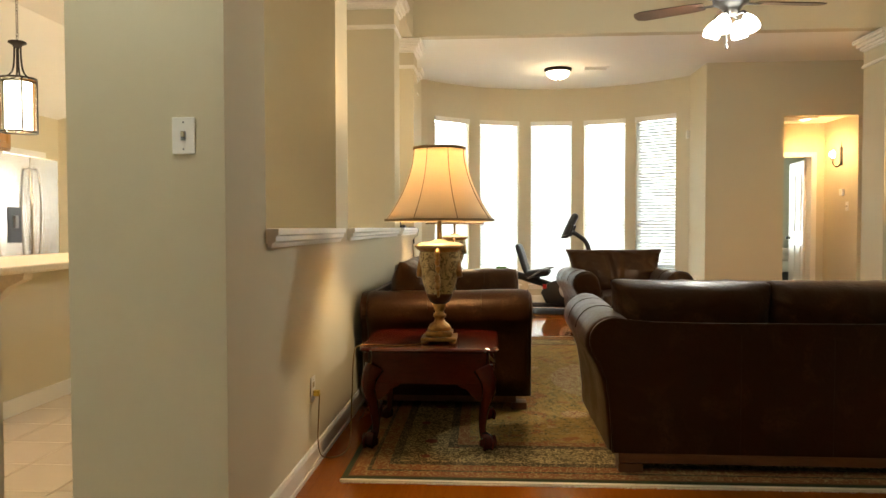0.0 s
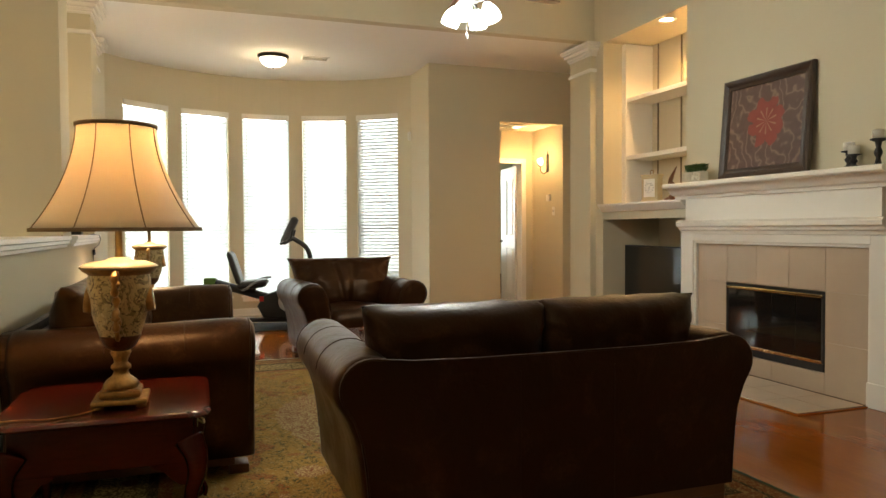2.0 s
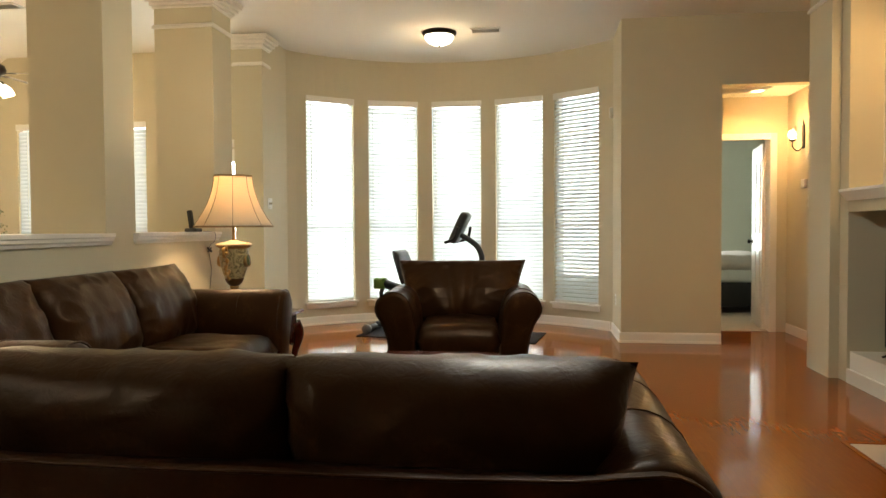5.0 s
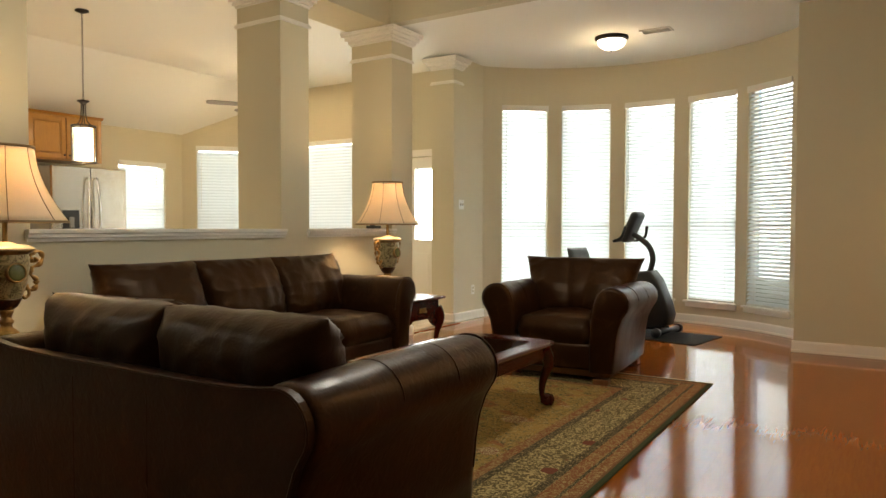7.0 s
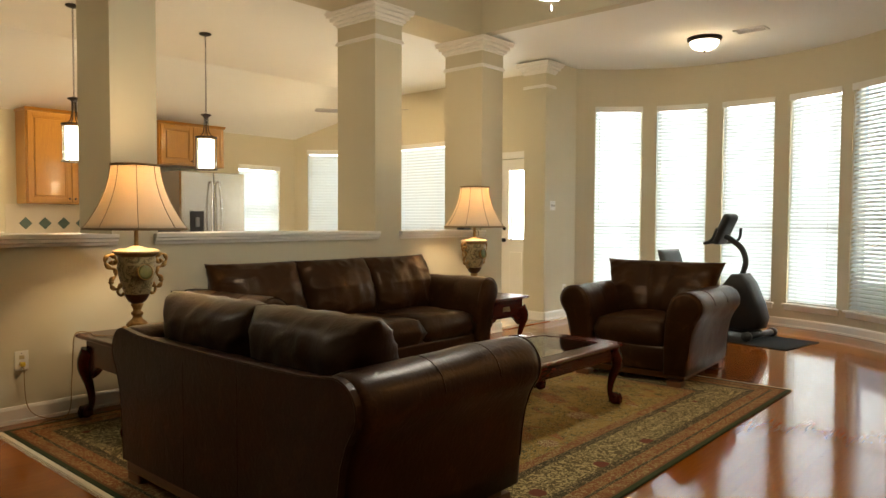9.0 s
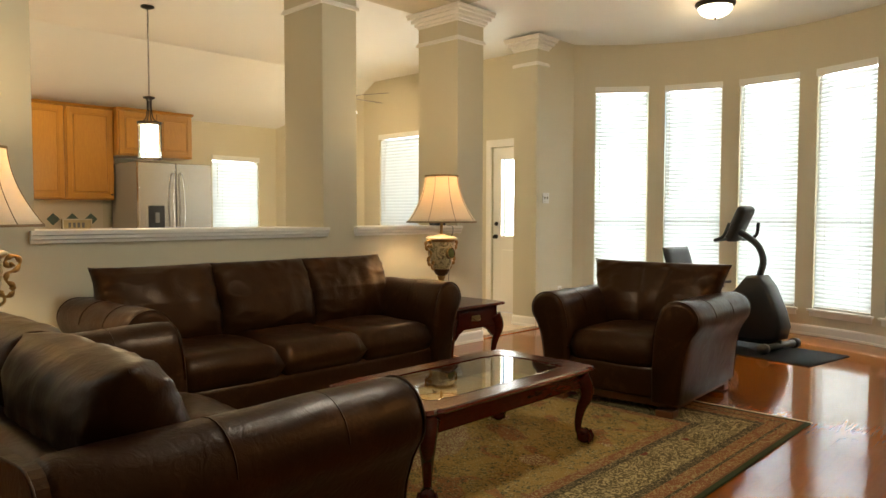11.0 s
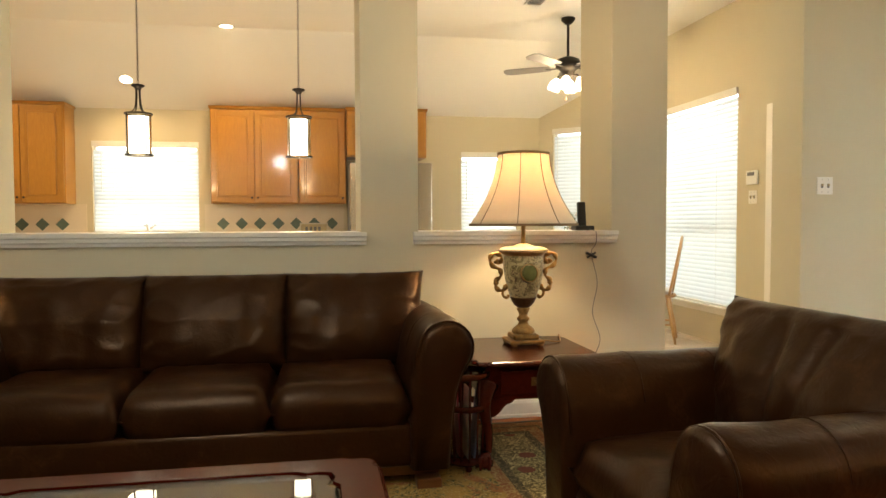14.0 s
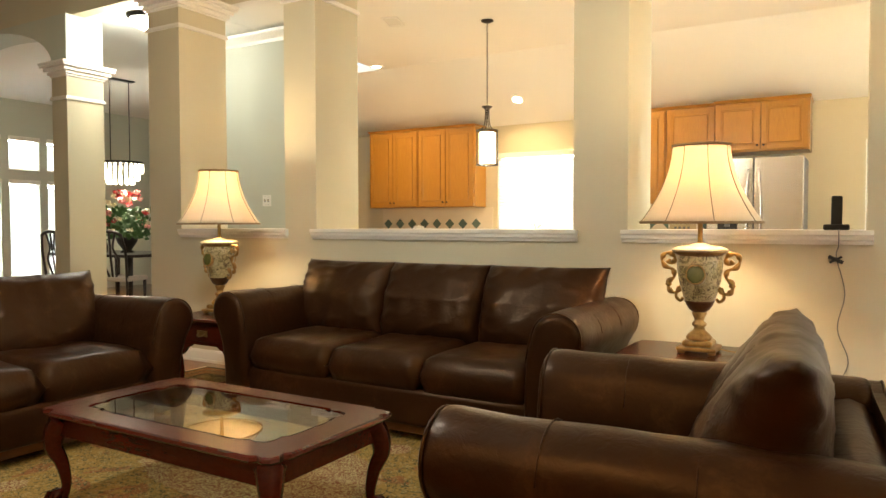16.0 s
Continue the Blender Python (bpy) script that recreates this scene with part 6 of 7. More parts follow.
def dome(at, label, watts, color, cool=False):
    t = base("ceiling_dome_light", pose(*at), label, "ceiling light", "ceiling dome lights")
    part("pan", lathe([(0, 0), (0.175, 0), (0.178, -0.015), (0.165, -0.035), (0.15, -0.042), (0, -0.042)], 36), IRON, t, "dark bronze rim", True)
    part("glass_bowl", lathe([(0.15, -0.04), (0.146, -0.065), (0.12, -0.10), (0.07, -0.125), (0.0, -0.132)], 36), COOLGLOW if cool else FROST, t, "lit alabaster glass bowl", True)
    part("finial", lathe([(0, -0.158), (0.008, -0.15), (0.012, -0.14), (0.006, -0.13), (0, -0.13)], 12), IRON, t, smooth=True)
    bulb("dome_light", (at[0], at[1], at[2] - 0.24), watts, color, 0.1)


dome((0.72, 9.16, CEILZ), "bronze flush-mount dome light with glass bowl, lit", 5.0, SOFT)
dome((-1.36, 1.56, CEILZ + 0.001), "bronze foyer dome light with glass bowl, lit", 12.0, (0.92, 0.97, 1.0), True)


# ---- switches, outlets, sensors ----
def plate(m, w, kinds, label, name="light_switch", cat="light switch"):
    """Wall plate facing local -y."""
    t = base(name, m, label, cat, "wall plates")
    part("plate", box(-w / 2, w / 2, -0.006, 0.0, -0.058, 0.058, 0.003), WHITE, t)
    n = len(kinds)
    for i, k in enumerate(kinds):
        x = (i - (n - 1) / 2) * 0.046
        if k == "toggle":
            part("toggle", box(x - 0.005, x + 0.005, -0.017, -0.0062, -0.004, 0.012, 0.002), CREAM, t)
            part("slot", box(x - 0.008, x + 0.008, -0.0072, -0.0061, -0.014, 0.014), GREY, t)
        else:
            for z in (-0.02, 0.02):
                part("socket", box(x - 0.014, x + 0.014, -0.0078, -0.0061, z - 0.012, z + 0.012, 0.0008), CREAM, t)
        for z in (-0.042, 0.042):
            part("screw", moved(lathe([(0, 0.001), (0.003, 0.0006), (0.0032, 0.0)], 8), pose(x, -0.006, z, 90)), GREY, t)
    return t


plate(pose(-1.105, 2.0895, 1.41), 0.075, ["toggle"], "white single light switch on the column end")
plate(pose(-1.0995, 9.08, 1.405, 0, 0, 90), 0.118, ["toggle", "toggle"], "white double light switch on the beige wall")
plate(pose(-2.2995, 2.19, 1.40, 0, 0, 90), 0.118, ["toggle", "toggle"], "white double light switch on the foyer wall")
o1 = plate(pose(WX + 0.0005, 3.14, 0.37, 0, 0, 90), 0.075, ["socket"], "white wall outlet with a yellow cord plugged in", "wall_outlet", "outlet")
part("plug", box(-0.012, 0.012, -0.035, -0.008, -0.033, -0.008, 0.003), material("yellow_plastic", (0.65, 0.45, 0.05), 0.5), o1, "yellow plug")
plate(pose(-1.0995, 9.36, 0.36, 0, 0, 90), 0.075, ["socket"], "white wall outlet low on the beige wall", "wall_outlet", "outlet")
plate(pose(2.5345, 9.38, 0.38, 0, 0, -90), 0.075, ["socket"], "white wall outlet in the bay return wall", "wall_outlet", "outlet")
plate(pose(4.3695, 9.20, 1.38, 0, 0, -90), 0.075, ["toggle"], "white light switch in the hall")
th = base("thermostat", pose(-2.50, 9.4995, 1.55), "white alarm keypad on the breakfast room wall", "keypad")
part("case", box(-0.075, 0.075, -0.025, 0, -0.06, 0.06, 0.006), WHITE, th)
part("display", box(-0.05, 0.05, -0.027, -0.0252, 0.015, 0.045), GREY, th)
plate(pose(-2.50, 9.4995, 1.38), 0.118, ["toggle", "toggle"], "white double switch under the keypad")
ht2 = base("thermostat", pose(4.3695, 9.32, 1.56, 0, 0, -90), "white round-cornered thermostat in the hall", "thermostat")
part("case", box(-0.05, 0.05, -0.03, 0, -0.045, 0.045, 0.01), WHITE, ht2)
pr = base("wall_sensor", pose(2.5345, 9.70, 2.37, 0, 0, -90), "small white wall sensor high in the bay corner", "wall sensor")
part("case", box(-0.032, 0.032, -0.04, 0, -0.055, 0.055, 0.012), WHITE, pr)

# ---- exercise bike on its mat ----
mat = tagged(part("floor_mat", box(-0.95, 0.95, -0.36, 0.36, 0.0005, 0.008, 0.002), RUBBER, at=pose(0.82, 9.29, 0.0, 0, 0, -9)), "black rubber exercise mat on the wood floor", "mat")
bike = base("exercise_bike", pose(0.72, 9.38, 0.008, 0, 0, -10), "black and grey recumbent exercise bike with raised console", "exercise bike")
GBIKE = material("bike_grey", (0.035, 0.036, 0.038), 0.4, vary=0.15, fine=150, bump=0.05)
part("rail", tube([(-0.78, 0, 0.07), (0.62, 0, 0.07)], 0.03, 10), GBIKE, bike, smooth=True)
part("rear_stabiliser", join(tube([(-0.78, -0.26, 0.05), (-0.78, 0.26, 0.05)], 0.03, 10), *[moved(lathe([(0, -0.03), (0.046, -0.03), (0.048, 0.03), (0, 0.03)], 14), pose(-0.78, s * 0.27, 0.048, 90)) for s in (-1, 1)]), GREY, bike, smooth=True)
part("front_stabiliser", join(tube([(0.60, -0.25, 0.05), (0.60, 0.25, 0.05)], 0.032, 10), *[moved(lathe([(0, -0.03), (0.046, -0.03), (0.048, 0.03), (0, 0.03)], 14), pose(0.60, s * 0.26, 0.048, 90)) for s in (-1, 1)]), BLACK, bike, smooth=True)
hous = [(-0.12, 0.10), (-0.19, 0.24), (-0.12, 0.36), (0.14, 0.45), (0.24, 0.56), (0.32, 0.66), (0.44, 0.67), (0.52, 0.58), (0.62, 0.36), (0.66, 0.22), (0.63, 0.11), (0.50, 0.075), (0.15, 0.075)]
part("drive_housing", prism(hous, -0.11, 0.11, 2, 0.035), BLACK, bike, "black sculpted drive housing", True)
PALEGREY = material("pale_grey", (0.45, 0.45, 0.43), 0.4)
for s in (-1, 1):
    part("crank_disc", moved(lathe([(0.045, 0.0), (0.115, 0.0), (0.115, 0.012), (0.045, 0.012), (0.045, 0.0)], 32), pose(0.17, s * 0.112, 0.29, -90 * s)), PALEGREY, bike, "pale grey crank disc", True)
for s in (-1, 1):
    part("crank", tube([(0.17, s * 0.125, 0.29), (0.17 - s * 0.10, s * 0.135, 0.29 - s * 0.09)], 0.013, 8), CHROME, bike, smooth=True)
    part("pedal", moved(box(-0.055, 0.055, -0.045, 0.045, -0.015, 0.015, 0.006), pose(0.17 - s * 0.10, s * 0.19, 0.29 - s * 0.09)), BLACK, bike)
part("seat_rail", tube([(0.05, 0, 0.30), (-0.72, 0, 0.53)], 0.05, 10), BLACK, bike, smooth=True)
part("rail_cap", box(-0.80, -0.66, -0.05, 0.05, 0.46, 0.58, 0.02, 3), material("lime_cap", (0.10, 0.20, 0.03), 0.5), bike, "dark green rail end cap", True)
part("rear_strut", tube(curve_points([(-0.70, 0, 0.48), (-0.72, 0, 0.38), (-0.62, 0, 0.20), (-0.55, 0, 0.08)], 5), 0.024, 8), GBIKE, bike, smooth=True)
part("seat", moved(pillow(0.40, 0.10, 0.34, 0.35, 12, 0.004, 2, 0.0, 6), pose(-0.24, 0, 0.50, 84, 0, 90)), BLACK, bike, "black padded seat", True)
part("seat_post", tube([(-0.26, 0, 0.40), (-0.24, 0, 0.47)], 0.04, 10), GBIKE, bike)
part("seat_back", moved(pillow(0.42, 0.07, 0.42, 0.35, 12, 0.004, 6, 0.0, 6), pose(-0.44, 0, 0.69, 18, 0, -90)), BLACK, bike, "black mesh seat back", True)
part("back_strut", tube([(-0.36, 0, 0.46), (-0.47, 0, 0.70)], 0.018, 8), GBIKE, bike, smooth=True)
for s in (-1, 1):
    part("side_handle", tube(curve_points([(-0.36, s * 0.10, 0.44), (-0.30, s * 0.25, 0.46), (-0.18, s * 0.27, 0.54), (-0.05, s * 0.27, 0.56)], 5), 0.014, 8), GREY, bike, smooth=True)
part("console_post", tube(curve_points([(0.40, 0, 0.66), (0.43, 0, 0.80), (0.38, 0, 0.93), (0.26, 0, 1.02), (0.18, 0, 1.06)], 6), 0.03, 10), GBIKE, bike, smooth=True)
cs = part("console", moved(box(-0.11, 0.11, -0.045, 0.045, -0.18, 0.18, 0.042, 4), pose(0.19, 0, 1.13, -26, 0, -90)), GBIKE, bike, smooth=True)
part("display", moved(box(-0.065, 0.065, -0.048, -0.0455, -0.06, 0.12, 0.001), pose(0.19, 0, 1.13, -26, 0, -90)), material("lcd", (0.03, 0.033, 0.033), 0.3), cs, "grey display")
part("handlebar", tube(curve_points([(0.24, -0.24, 1.14), (0.20, -0.27, 1.02), (0.10, -0.24, 0.98), (0.14, 0, 1.0), (0.10, 0.24, 0.98), (0.20, 0.27, 1.02), (0.24, 0.24, 1.14)], 6), 0.016, 8), BLACK, bike, smooth=True)
part("safety_tag", box(-0.16, -0.11, -0.135, -0.128, 0.30, 0.36, 0.004), material("red_plastic", (0.5, 0.02, 0.02), 0.4), bike, "red tag")

# ---- small things in the living room ----
bk = base("magazine_basket", pose(-0.155, 6.435, 0.011), "turned red-brown wooden magazine basket with spindles beside the sofa", "basket")
part("bottom", lathe([(0, 0.03), (0.085, 0.03), (0.09, 0.04), (0.085, 0.055), (0, 0.055)], 24), MAHOGANY, bk, smooth=True)
for z, r in ((0.30, 0.108), (0.45, 0.112)):
    part("hoop", lathe([(r - 0.012, z - 0.014), (r + 0.004, z - 0.014), (r + 0.006, z + 0.012), (r - 0.010, z + 0.014), (r - 0.012, z - 0.014)], 28), MAHOGANY, bk, smooth=True)
for k in range(14):
    a = 2 * math.pi * k / 14
    part("spindle", tube([(0.082 * math.cos(a), 0.082 * math.sin(a), 0.04), (0.104 * math.cos(a), 0.104 * math.sin(a), 0.45)], 0.006, 6), MAHOGANY, bk, smooth=True)
for k in range(3):
    part("foot", moved(lathe([(0, 0), (0.014, 0.004), (0.016, 0.018), (0.01, 0.03)], 10), pose(0.07 * math.cos(k * 2.1), 0.07 * math.sin(k * 2.1), 0)), MAHOGANY, bk, smooth=True)
for k, (c, h) in enumerate((((0.42, 0.05, 0.10), 0.36), ((0.55, 0.50, 0.48), 0.33), ((0.10, 0.12, 0.25), 0.30))):
    tagged(part("magazine", moved(box(-0.055, 0.055, -0.004, 0.004, 0, h, 0.001), pose(0, -0.03 + 0.03 * k, 0.058, 4 - 5 * k)), material("magazine_%d" % k, c, 0.3, vary=0.6, scale=14, bump=0.0), at=pose(-0.155, 6.435, 0.011)), "rolled glossy magazine standing in the basket", "magazine", "magazines")

ph = base("cordless_phone", pose(-1.10, 7.385, 1.118, 0, 0, 90), "black cordless phone standing in its charger on the ledge", "phone")
part("cradle", box(-0.06, 0.06, -0.05, 0.05, 0.0, 0.03, 0.008), BLACK, ph, smooth=False)
part("handset", moved(box(-0.026, 0.026, -0.016, 0.016, 0.0, 0.165, 0.01, 3), pose(0, 0.01, 0.015, -8)), BLACK, ph, smooth=True)
ws = base("wall_cable", pose(0, 0, 0), "thin dark cable and adapter down the half wall below the phone", "cable")
part("cable", tube(curve_points([(-1.02, 7.40, 1.124), (WX + 0.052, 7.40, 1.11), (WX + 0.05, 7.40, 1.04), (WX + 0.006, 7.39, 0.98), (WX + 0.004, 7.43, 0.80), (WX + 0.004, 7.40, 0.62), (WX + 0.004, 7.45, 0.45), (WX + 0.004, 7.38, 0.30)], 6), 0.0025, 5), GREY, ws, smooth=True)
part("adapter", join(tube([(WX + 0.012, 7.355, 0.985), (WX + 0.012, 7.42, 0.955)], 0.009, 8), tube([(WX + 0.012, 7.36, 0.955), (WX + 0.012, 7.415, 0.985)], 0.006, 8)), BLACK, ws)
for y0, lamp_y in ((3.14, 3.57),):
    cb = base("lamp_cord", pose(0, 0, 0), "gold lamp cord lying across the end table", "cord")
    part("cord", tube(curve_points([(-0.46, 3.50, 0.54), (-0.52, 3.46, 0.530), (-0.62, 3.42, 0.529), (-0.72, 3.44, 0.529), (-0.80, 3.40, 0.529), (-0.825, 3.38, 0.48), (-0.835, 3.37, 0.25), (-0.85, 3.35, 0.03), (-0.93, 3.24, 0.015), (-0.952, 3.16, 0.10), (-0.940, 3.14, 0.345)], 7), 0.0028, 6), BRASS, cb, smooth=True)
cb = base("lamp_cord", pose(0, 0, 0), "gold lamp cord running off the far end table", "cord")
part("cord", tube(curve_points([(-0.52, 6.90, 0.545), (-0.52, 7.02, 0.530), (-0.60, 7.06, 0.529), (-0.735, 7.10, 0.529), (-0.80, 7.15, 0.4), (-0.86, 7.2, 0.1), (-0.95, 7.22, 0.02)], 7), 0.0035, 6), BRASS, cb, smooth=True)

# ---- breakfast room ----
d1 = base("door_1", pose(-2.215, 9.52, 0.01), "white garden door with tall glass pane and dark hardware", "door", kind="structure")
part("leaf", join(box(0, 0.13, 0, 0.04, 0, 2.04), box(0.62, 0.75, 0, 0.04, 0, 2.04), box(0.13, 0.62, 0, 0.04, 0, 0.95), box(0.13, 0.62, 0, 0.04, 1.90, 2.04)), TRIM, d1)
part("door_glass", box(0.13, 0.62, 0.017, 0.023, 0.95, 1.90), PANE, d1).visible_shadow = False
part("glass_bead", join(box(0.115, 0.135, -0.012, 0.0, 0.935, 1.915, 0.003), box(0.615, 0.635, -0.012, 0.0, 0.935, 1.915, 0.003), box(0.135, 0.615, -0.012, 0.0, 0.935, 0.955, 0.003), box(0.135, 0.615, -0.012, 0.0, 1.895, 1.915, 0.003)), TRIM, d1)
part("panel", join(box(0.15, 0.35, -0.008, 0, 0.22, 0.78, 0.006), box(0.40, 0.60, -0.008, 0, 0.22, 0.78, 0.006)), TRIM, d1)
for z in (0.94, 1.10):
    part("door_knob" if z < 1 else "deadbolt", moved(lathe([(0.0, 0.055), (0.022, 0.05), (0.027, 0.04), (0.02, 0.028), (0.01, 0.02), (0.01, 0.006), (0.028, 0.004), (0.028, 0.0)] if z < 1 else [(0.0, 0.022), (0.02, 0.02), (0.027, 0.008), (0.028, 0)], 16), pose(0.055, 0.0, z, 90)), IRON, d1, "dark bronze hardware", True)
setting("door_trim", join(box(-2.30, -2.222, 9.478, 9.50, 0, 2.15, 0.004), box(-1.46, -1.412, 9.478, 9.50, 0, 2.15, 0.004), box(-2.222, -1.46, 9.478, 9.50, 2.06, 2.15, 0.004)), TRIM, "white door casing", "trim")
area("window_daylight", pose(-1.84, 9.60, 1.43, -90), 0.48, 0.94, 16.0, DAY)


def windsor(m, label):
    t = base("windsor_chair", m, label, "chair", "breakfast chairs")
    part("seat", moved(lathe([(0, 0.44), (0.19, 0.435), (0.205, 0.45), (0.19, 0.47), (0.1, 0.462), (0, 0.46)], 28), pose(0, 0, 0)), PINE, t, smooth=True)
    hoop = curve_points([(-0.19, 0.14, 0.465), (-0.215, 0.19, 0.70), (-0.17, 0.235, 0.93), (0, 0.25, 1.02), (0.17, 0.235, 0.93), (0.215, 0.19, 0.70), (0.19, 0.14, 0.465)], 6)
    part("back_hoop", tube(hoop, 0.013, 8), PINE, t, smooth=True)
    for k in range(7):
        x = -0.135 + k * 0.045
        zt = 1.0 - 1.9 * x * x * 1.6
        part("spindle", tube([(x * 0.8, 0.165, 0.465), (x, 0.245, zt)], 0.0075, 6), PINE, t, smooth=True)
    for sx in (-1, 1):
        for sy in (-1, 1):
            p0, p1 = Vector((sx * 0.13, sy * 0.12, 0.45)), Vector((sx * 0.20, sy * 0.20, 0.0))
            part("leg", tube([p0.lerp(p1, u) for u in (0, 0.2, 0.4, 0.6, 0.8, 1)], [0.014, 0.02, 0.016, 0.021, 0.016, 0.011], 8), PINE, t, smooth=True)
    for sx in (-1, 1):
        part("stretcher", tube([(sx * 0.17, -0.165, 0.18), (sx * 0.18, 0, 0.18), (sx * 0.17, 0.165, 0.18)], [0.008, 0.013, 0.008], 8), PINE, t, smooth=True)
    part("cushion", moved(pillow(0.36, 0.06, 0.36, 0.4, 8, 0.0, 0, 0, 4), pose(0, 0, 0.49, 90)), spread, t, "pale patterned seat cushion", True)


windsor(pose(-3.98, 8.92, 0, 0, 0, 40), "light pine windsor chair with spindle back and cushion")
windsor(pose(-3.35, 9.02, 0, 0, 0, -30), "light pine windsor chair with spindle back and cushion")
btb = base("breakfast_table", pose(-3.70, 8.15, 0), "round light pine pedestal breakfast table", "table")
part("tabletop", lathe([(0, 0.715), (0.52, 0.715), (0.545, 0.73), (0.54, 0.75), (0, 0.75)], 40), PINE, btb, smooth=False)
part("pedestal", lathe([(0, 0.05), (0.07, 0.05), (0.09, 0.12), (0.06, 0.25), (0.075, 0.4), (0.05, 0.6), (0.09, 0.715), (0, 0.715)], 20), PINE, btb, smooth=True)
for k in range(4):
    a = radians(45 + 90 * k)
    part("foot", tube(curve_points([(0.05 * math.cos(a), 0.05 * math.sin(a), 0.16), (0.22 * math.cos(a), 0.22 * math.sin(a), 0.10), (0.36 * math.cos(a), 0.36 * math.sin(a), 0.025)], 4), 0.025, 8), PINE, btb, smooth=True)
vs2 = base("vase_of_twigs", pose(-3.70, 8.28, 0.75), "glass vase of thin leafy twigs on the breakfast table", "vase")
part("vase", lathe([(0, 0), (0.04, 0.0), (0.05, 0.06), (0.04, 0.16), (0.03, 0.2), (0.034, 0.22)], 20), GREENGLAZE, vs2, smooth=True)
rnd = random.Random(8)
tw, lf = [], []
for k in range(16):
    a, s, h = rnd.uniform(0, 6.28), rnd.uniform(0.05, 0.19), rnd.uniform(0.30, 0.55)
    p = curve_points([(0, 0, 0.15), (s * 0.4 * math.cos(a), s * 0.4 * math.sin(a), 0.15 + h * 0.5), (s * math.cos(a), s * math.sin(a), h)], 4)
    tw.append(tube(p, 0.002, 4))
    lf.append(moved(leaves(16, 0.03, 0.03, 0.12, 0.022, k), Matrix.Translation(p[-1] - Vector((0, 0, 0.08)))))
part("twig", join(*tw), PINE, vs2)
tagged(part("leaf", join(*lf), LEAF, vs2), kind="stuff")

# ---- dining room seen past the column ----
EBONY = wood("ebony", (0.012, 0.008, 0.006), (0.035, 0.02, 0.014), 0.3)
dt = base("dining_table", pose(-3.25, -1.55, 0), "dark ebony dining table", "table")
part("tabletop", box(-0.55, 0.55, -0.9, 0.9, 0.72, 0.76, 0.01), EBONY, dt)
for sx in (-1, 1):
    for sy in (-1, 1):
        part("leg", tube([(sx * 0.45, sy * 0.78, 0), (sx * 0.45, sy * 0.78, 0.72)], [0.03, 0.045], 10), EBONY, dt, smooth=True)


def dining_chair(m):
    t = base("dining_chair", m, "dark ebony dining chair with pierced splat back", "chair", "dining chairs")
    part("seat", box(-0.23, 0.23, -0.21, 0.21, 0.42, 0.48, 0.015), spread, t)
    for s in (-1, 1):
        part("back_post", tube(curve_points([(s * 0.20, 0.2, 0.0), (s * 0.20, 0.20, 0.45), (s * 0.21, 0.24, 0.8), (s * 0.17, 0.27, 1.02)], 5), 0.017, 8), EBONY, t, smooth=True)
        part("leg", tube([(s * 0.20, -0.18, 0.0), (s * 0.20, -0.18, 0.42)], [0.014, 0.022], 8), EBONY, t, smooth=True)
    part("crest_rail", tube(curve_points([(-0.18, 0.27, 1.01), (-0.08, 0.275, 1.06), (0.08, 0.275, 1.06), (0.18, 0.27, 1.01)], 5), 0.022, 8), EBONY, t, smooth=True)
    part("splat", join(*[tube(curve_points([(x, 0.2, 0.48), (x * 2.2, 0.235, 0.70), (x * 0.8, 0.25, 0.85), (x * 1.8, 0.275, 1.05)], 5), 0.014, 6) for x in (-0.05, 0.0, 0.05)]), EBONY, t, smooth=True)


dining_chair(pose(-2.75, -0.85, 0, 0, 0, -70))
dining_chair(pose(-2.55, -1.7, 0, 0, 0, -85))
dining_chair(pose(-3.3, -0.42, 0, 0, 0, 0))
fl = base("flower_arrangement", pose(-3.25, -1.45, 0.76), "large red and cream silk flower arrangement on the dining table", "flowers")
part("urn", lathe([(0, 0), (0.1, 0.0), (0.06, 0.04), (0.13, 0.14), (0.15, 0.2), (0.12, 0.22)], 20), EBONY, fl, smooth=True)
tagged(part("greenery", leaves(500, 0.30, 0.30, 0.42, 0.09, 21), LEAF, fl, at=pose(0, 0, 0.18)), kind="stuff")
rnd = random.Random(5)
cols = [material("red_petal", (0.45, 0.03, 0.03), 0.6, vary=0.3), material("cream_petal", (0.75, 0.66, 0.45), 0.6, vary=0.2), material("pink_petal", (0.6, 0.22, 0.2), 0.6, vary=0.2)]
for k in range(46):
    a, e = rnd.uniform(0, 6.28), rnd.uniform(0, 1)
    r, z = 0.34 * math.sqrt(1 - e * e * 0.8) * rnd.uniform(0.7, 1), 0.25 + 0.58 * e
    b = leaves(14, 0.02, 0.02, 0.03, 0.055, k + 50)
    part("blossom", moved(b, pose(r * math.cos(a), r * math.sin(a), z)), cols[k % 3], fl)
ch = base("chandelier", pose(-3.2, -1.5, 1.72), "oval crystal chandelier on a black two-rod mount, lit", "chandelier")
part("mount", box(-0.22, 0.22, -0.05, 0.05, 1.46, 1.479, 0.004), IRON, ch)
for s in (-1, 1):
    part("rod", tube([(s * 0.15, 0, 0.3), (s * 0.15, 0, 1.46)], 0.007, 8), IRON, ch)
part("frame", lathe([(0.26, 0.29), (0.30, 0.29), (0.30, 0.32), (0.26, 0.32), (0.26, 0.29)], 32), IRON, ch)
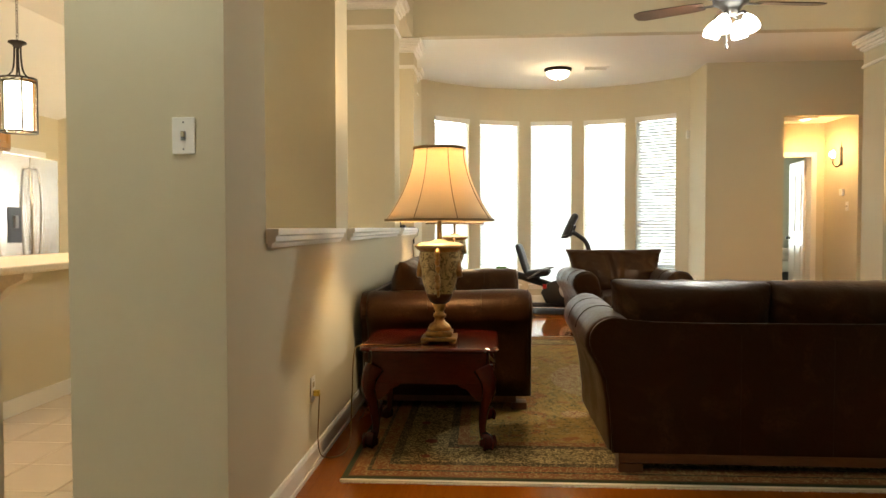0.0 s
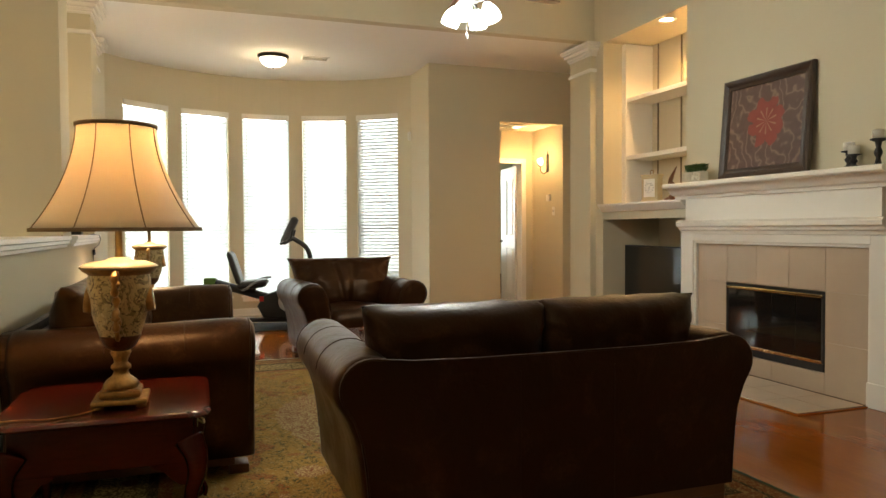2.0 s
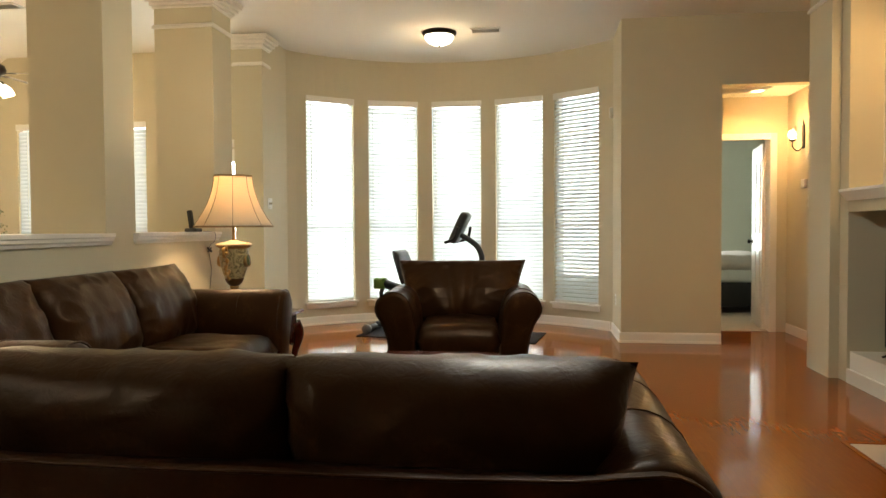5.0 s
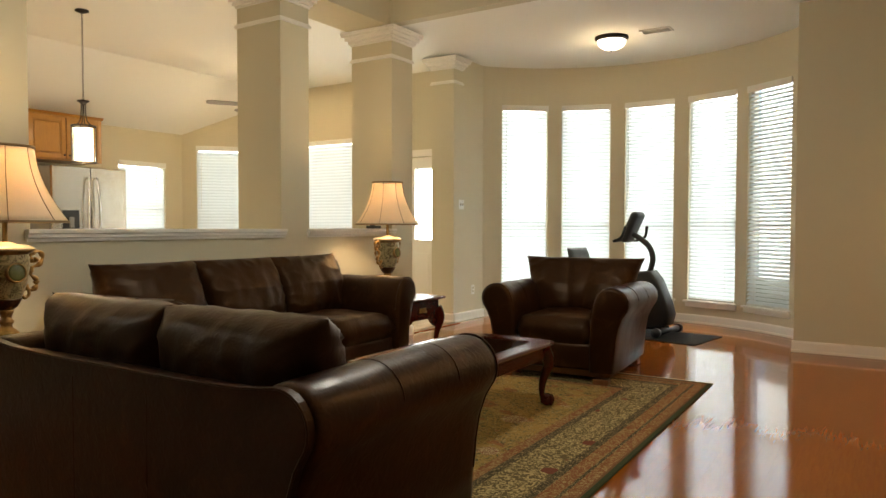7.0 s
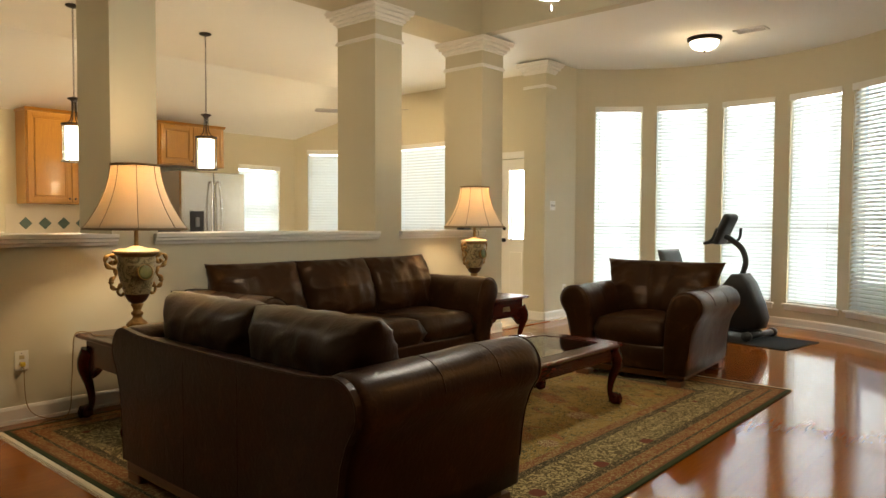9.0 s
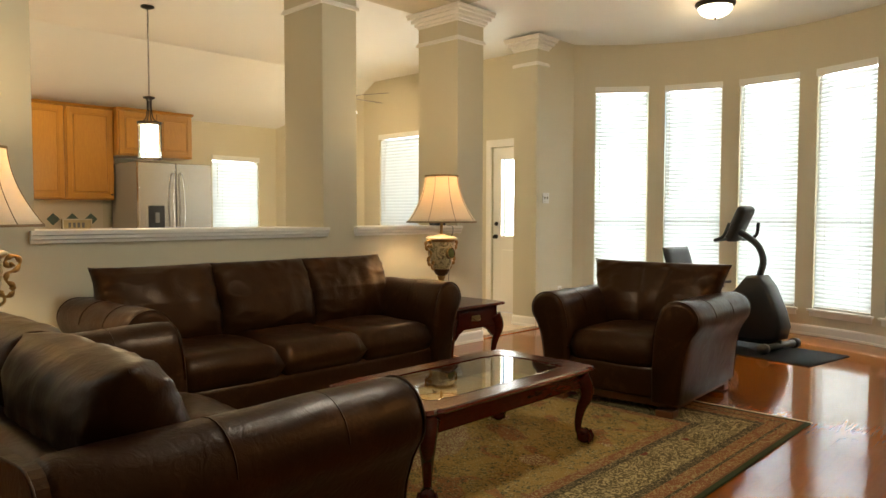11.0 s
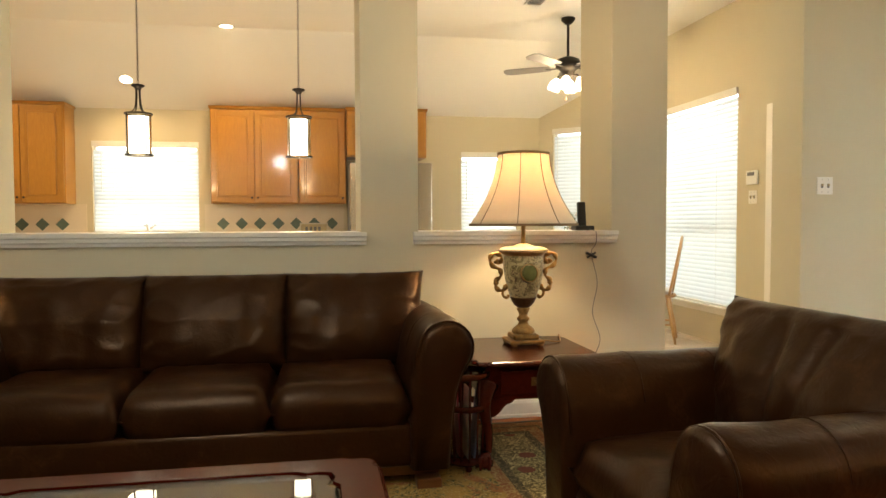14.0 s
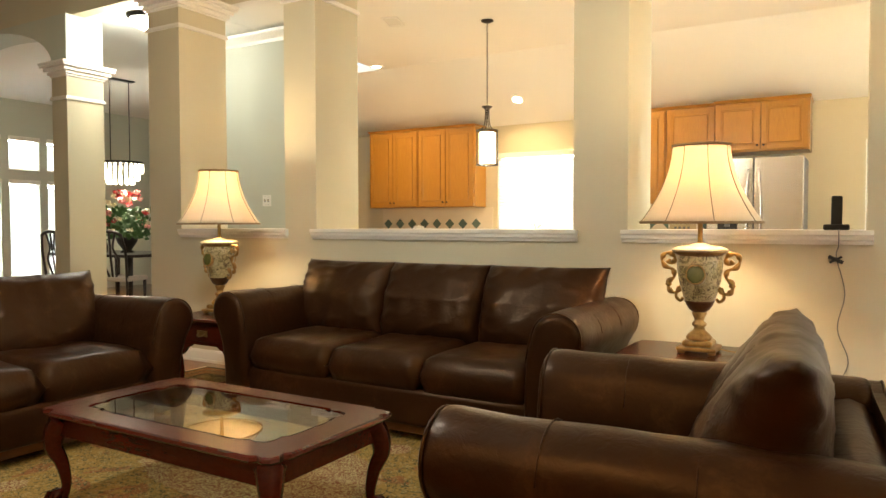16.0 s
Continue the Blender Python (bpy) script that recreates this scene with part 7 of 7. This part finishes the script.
for tier, (r, z0, z1) in enumerate(((0.29, 0.16, 0.29), (0.24, 0.06, 0.18), (0.17, 0.0, 0.08))):
    n = 26 - tier * 6
    part("crystal_tier", join(*[moved(lathe([(0, z0), (0.018, z0 + 0.02), (0.014, z1 - 0.01), (0, z1)], 6), pose(r * math.cos(6.283 * k / n), r * math.sin(6.283 * k / n), 0)) for k in range(n)]), FROST, ch, "hanging crystal prisms, lit")
bulb("chandelier_light", (-3.2, -1.5, 1.62), 18.0, (1.0, 0.95, 0.88), 0.12)

# ---- floors: oak boards and kitchen tiles ----
boards = base("floor_boards", pose(0, 0, 0), "glossy orange oak strip flooring", "floor", kind="structure")
PLANKW = 0.083
rnd = random.Random(11)
plank_meshes = {}


def plank_mesh(L):
    if L not in plank_meshes:
        me = bpy.data.meshes.new("plank")
        bm = box(0.0001, PLANKW - 0.0001, 0.0001, L - 0.0001, -0.0135, 0.0)
        bm.to_mesh(me)
        bm.free()
        me.materials.append(FLOORWOOD)
        plank_meshes[L] = me
    return plank_meshes[L]


near, rest_v, rest_f = 0, [], []
ix = 0
x = -1.0
while x < 5.0:
    y = -4.4 + rnd.uniform(-1.2, 0)
    while y < (9.84 if x > 2.7 else 10.65):
        L = rnd.choice((0.9, 1.1, 1.3, 1.5, 1.8))
        ymid = y + L / 2
        if 2.15 < x < 3.95 and 0.8 < ymid < 9.3 and near < 300:
            share("plank", plank_mesh(L), boards, pose(x, y, rnd.uniform(-0.0001, 0.0001)))
            near += 1
        else:
            n = len(rest_v)
            z = rnd.uniform(-0.0001, 0.0001)
            rest_v += [(x + a, y + b, c) for c in (z - 0.0135, z) for a, b in ((0.0001, 0.0001), (PLANKW - 0.0001, 0.0001), (PLANKW - 0.0001, L - 0.0001), (0.0001, L - 0.0001))]
            rest_f += [tuple(n + i for i in f) for f in ((0, 3, 2, 1), (4, 5, 6, 7), (0, 1, 5, 4), (1, 2, 6, 5), (2, 3, 7, 6), (3, 0, 4, 7))]
        y += L
    x += PLANKW
me = bpy.data.meshes.new("plank_field")
me.from_pydata(rest_v, [], rest_f)
ISLAND = FLOORWOOD.copy()
t = ISLAND.node_tree
info = [n for n in t.nodes if n.type == "OBJECT_INFO"][0]
geo = t.nodes.new("ShaderNodeNewGeometry")
for l in list(info.outputs["Random"].links):
    t.links.new(geo.outputs["Random Per Island"], l.to_socket)
me.materials.append(ISLAND)
o = new("plank_field", me)
o.parent = boards
o["kind"] = "stuff"
setting("threshold", box(-1.12, -1.0, 7.90, 8.90, -0.013, 0.009, 0.004), FLOORWOOD, "oak threshold strip at the tiled floor", "threshold")

ktiles = base("kitchen_floor_tiles", pose(0, 0, 0), "cream ceramic floor tiles with sunk grout", "floor", kind="structure")
tm = bpy.data.meshes.new("tile")
bm = box(0.003, 0.327, 0.003, 0.327, -0.0135, 0.0, 0.002, 1)
bm.to_mesh(tm)
bm.free()
tm.materials.append(KTILE)
for i in range(14):
    for j in range(30):
        px, py = -5.63 + i * 0.33, -0.2 + j * 0.33
        if (py > 7.6 or (py < 5.2 and px > -3.4)) and px < -1.05 and py < 9.6:
            share("tile", tm, ktiles, pose(px, py, 0))
setting("floor_kitchen", box(-5.64, -1.01, 0.5, 9.5, -0.0139, -0.006), GROUT, "grouted kitchen floor", "floor")
setting("floor_dining", box(-5.85, -1.01, -4.4, -0.2, -0.0139, -0.001), FLOORWOOD, "oak dining room floor", "floor")
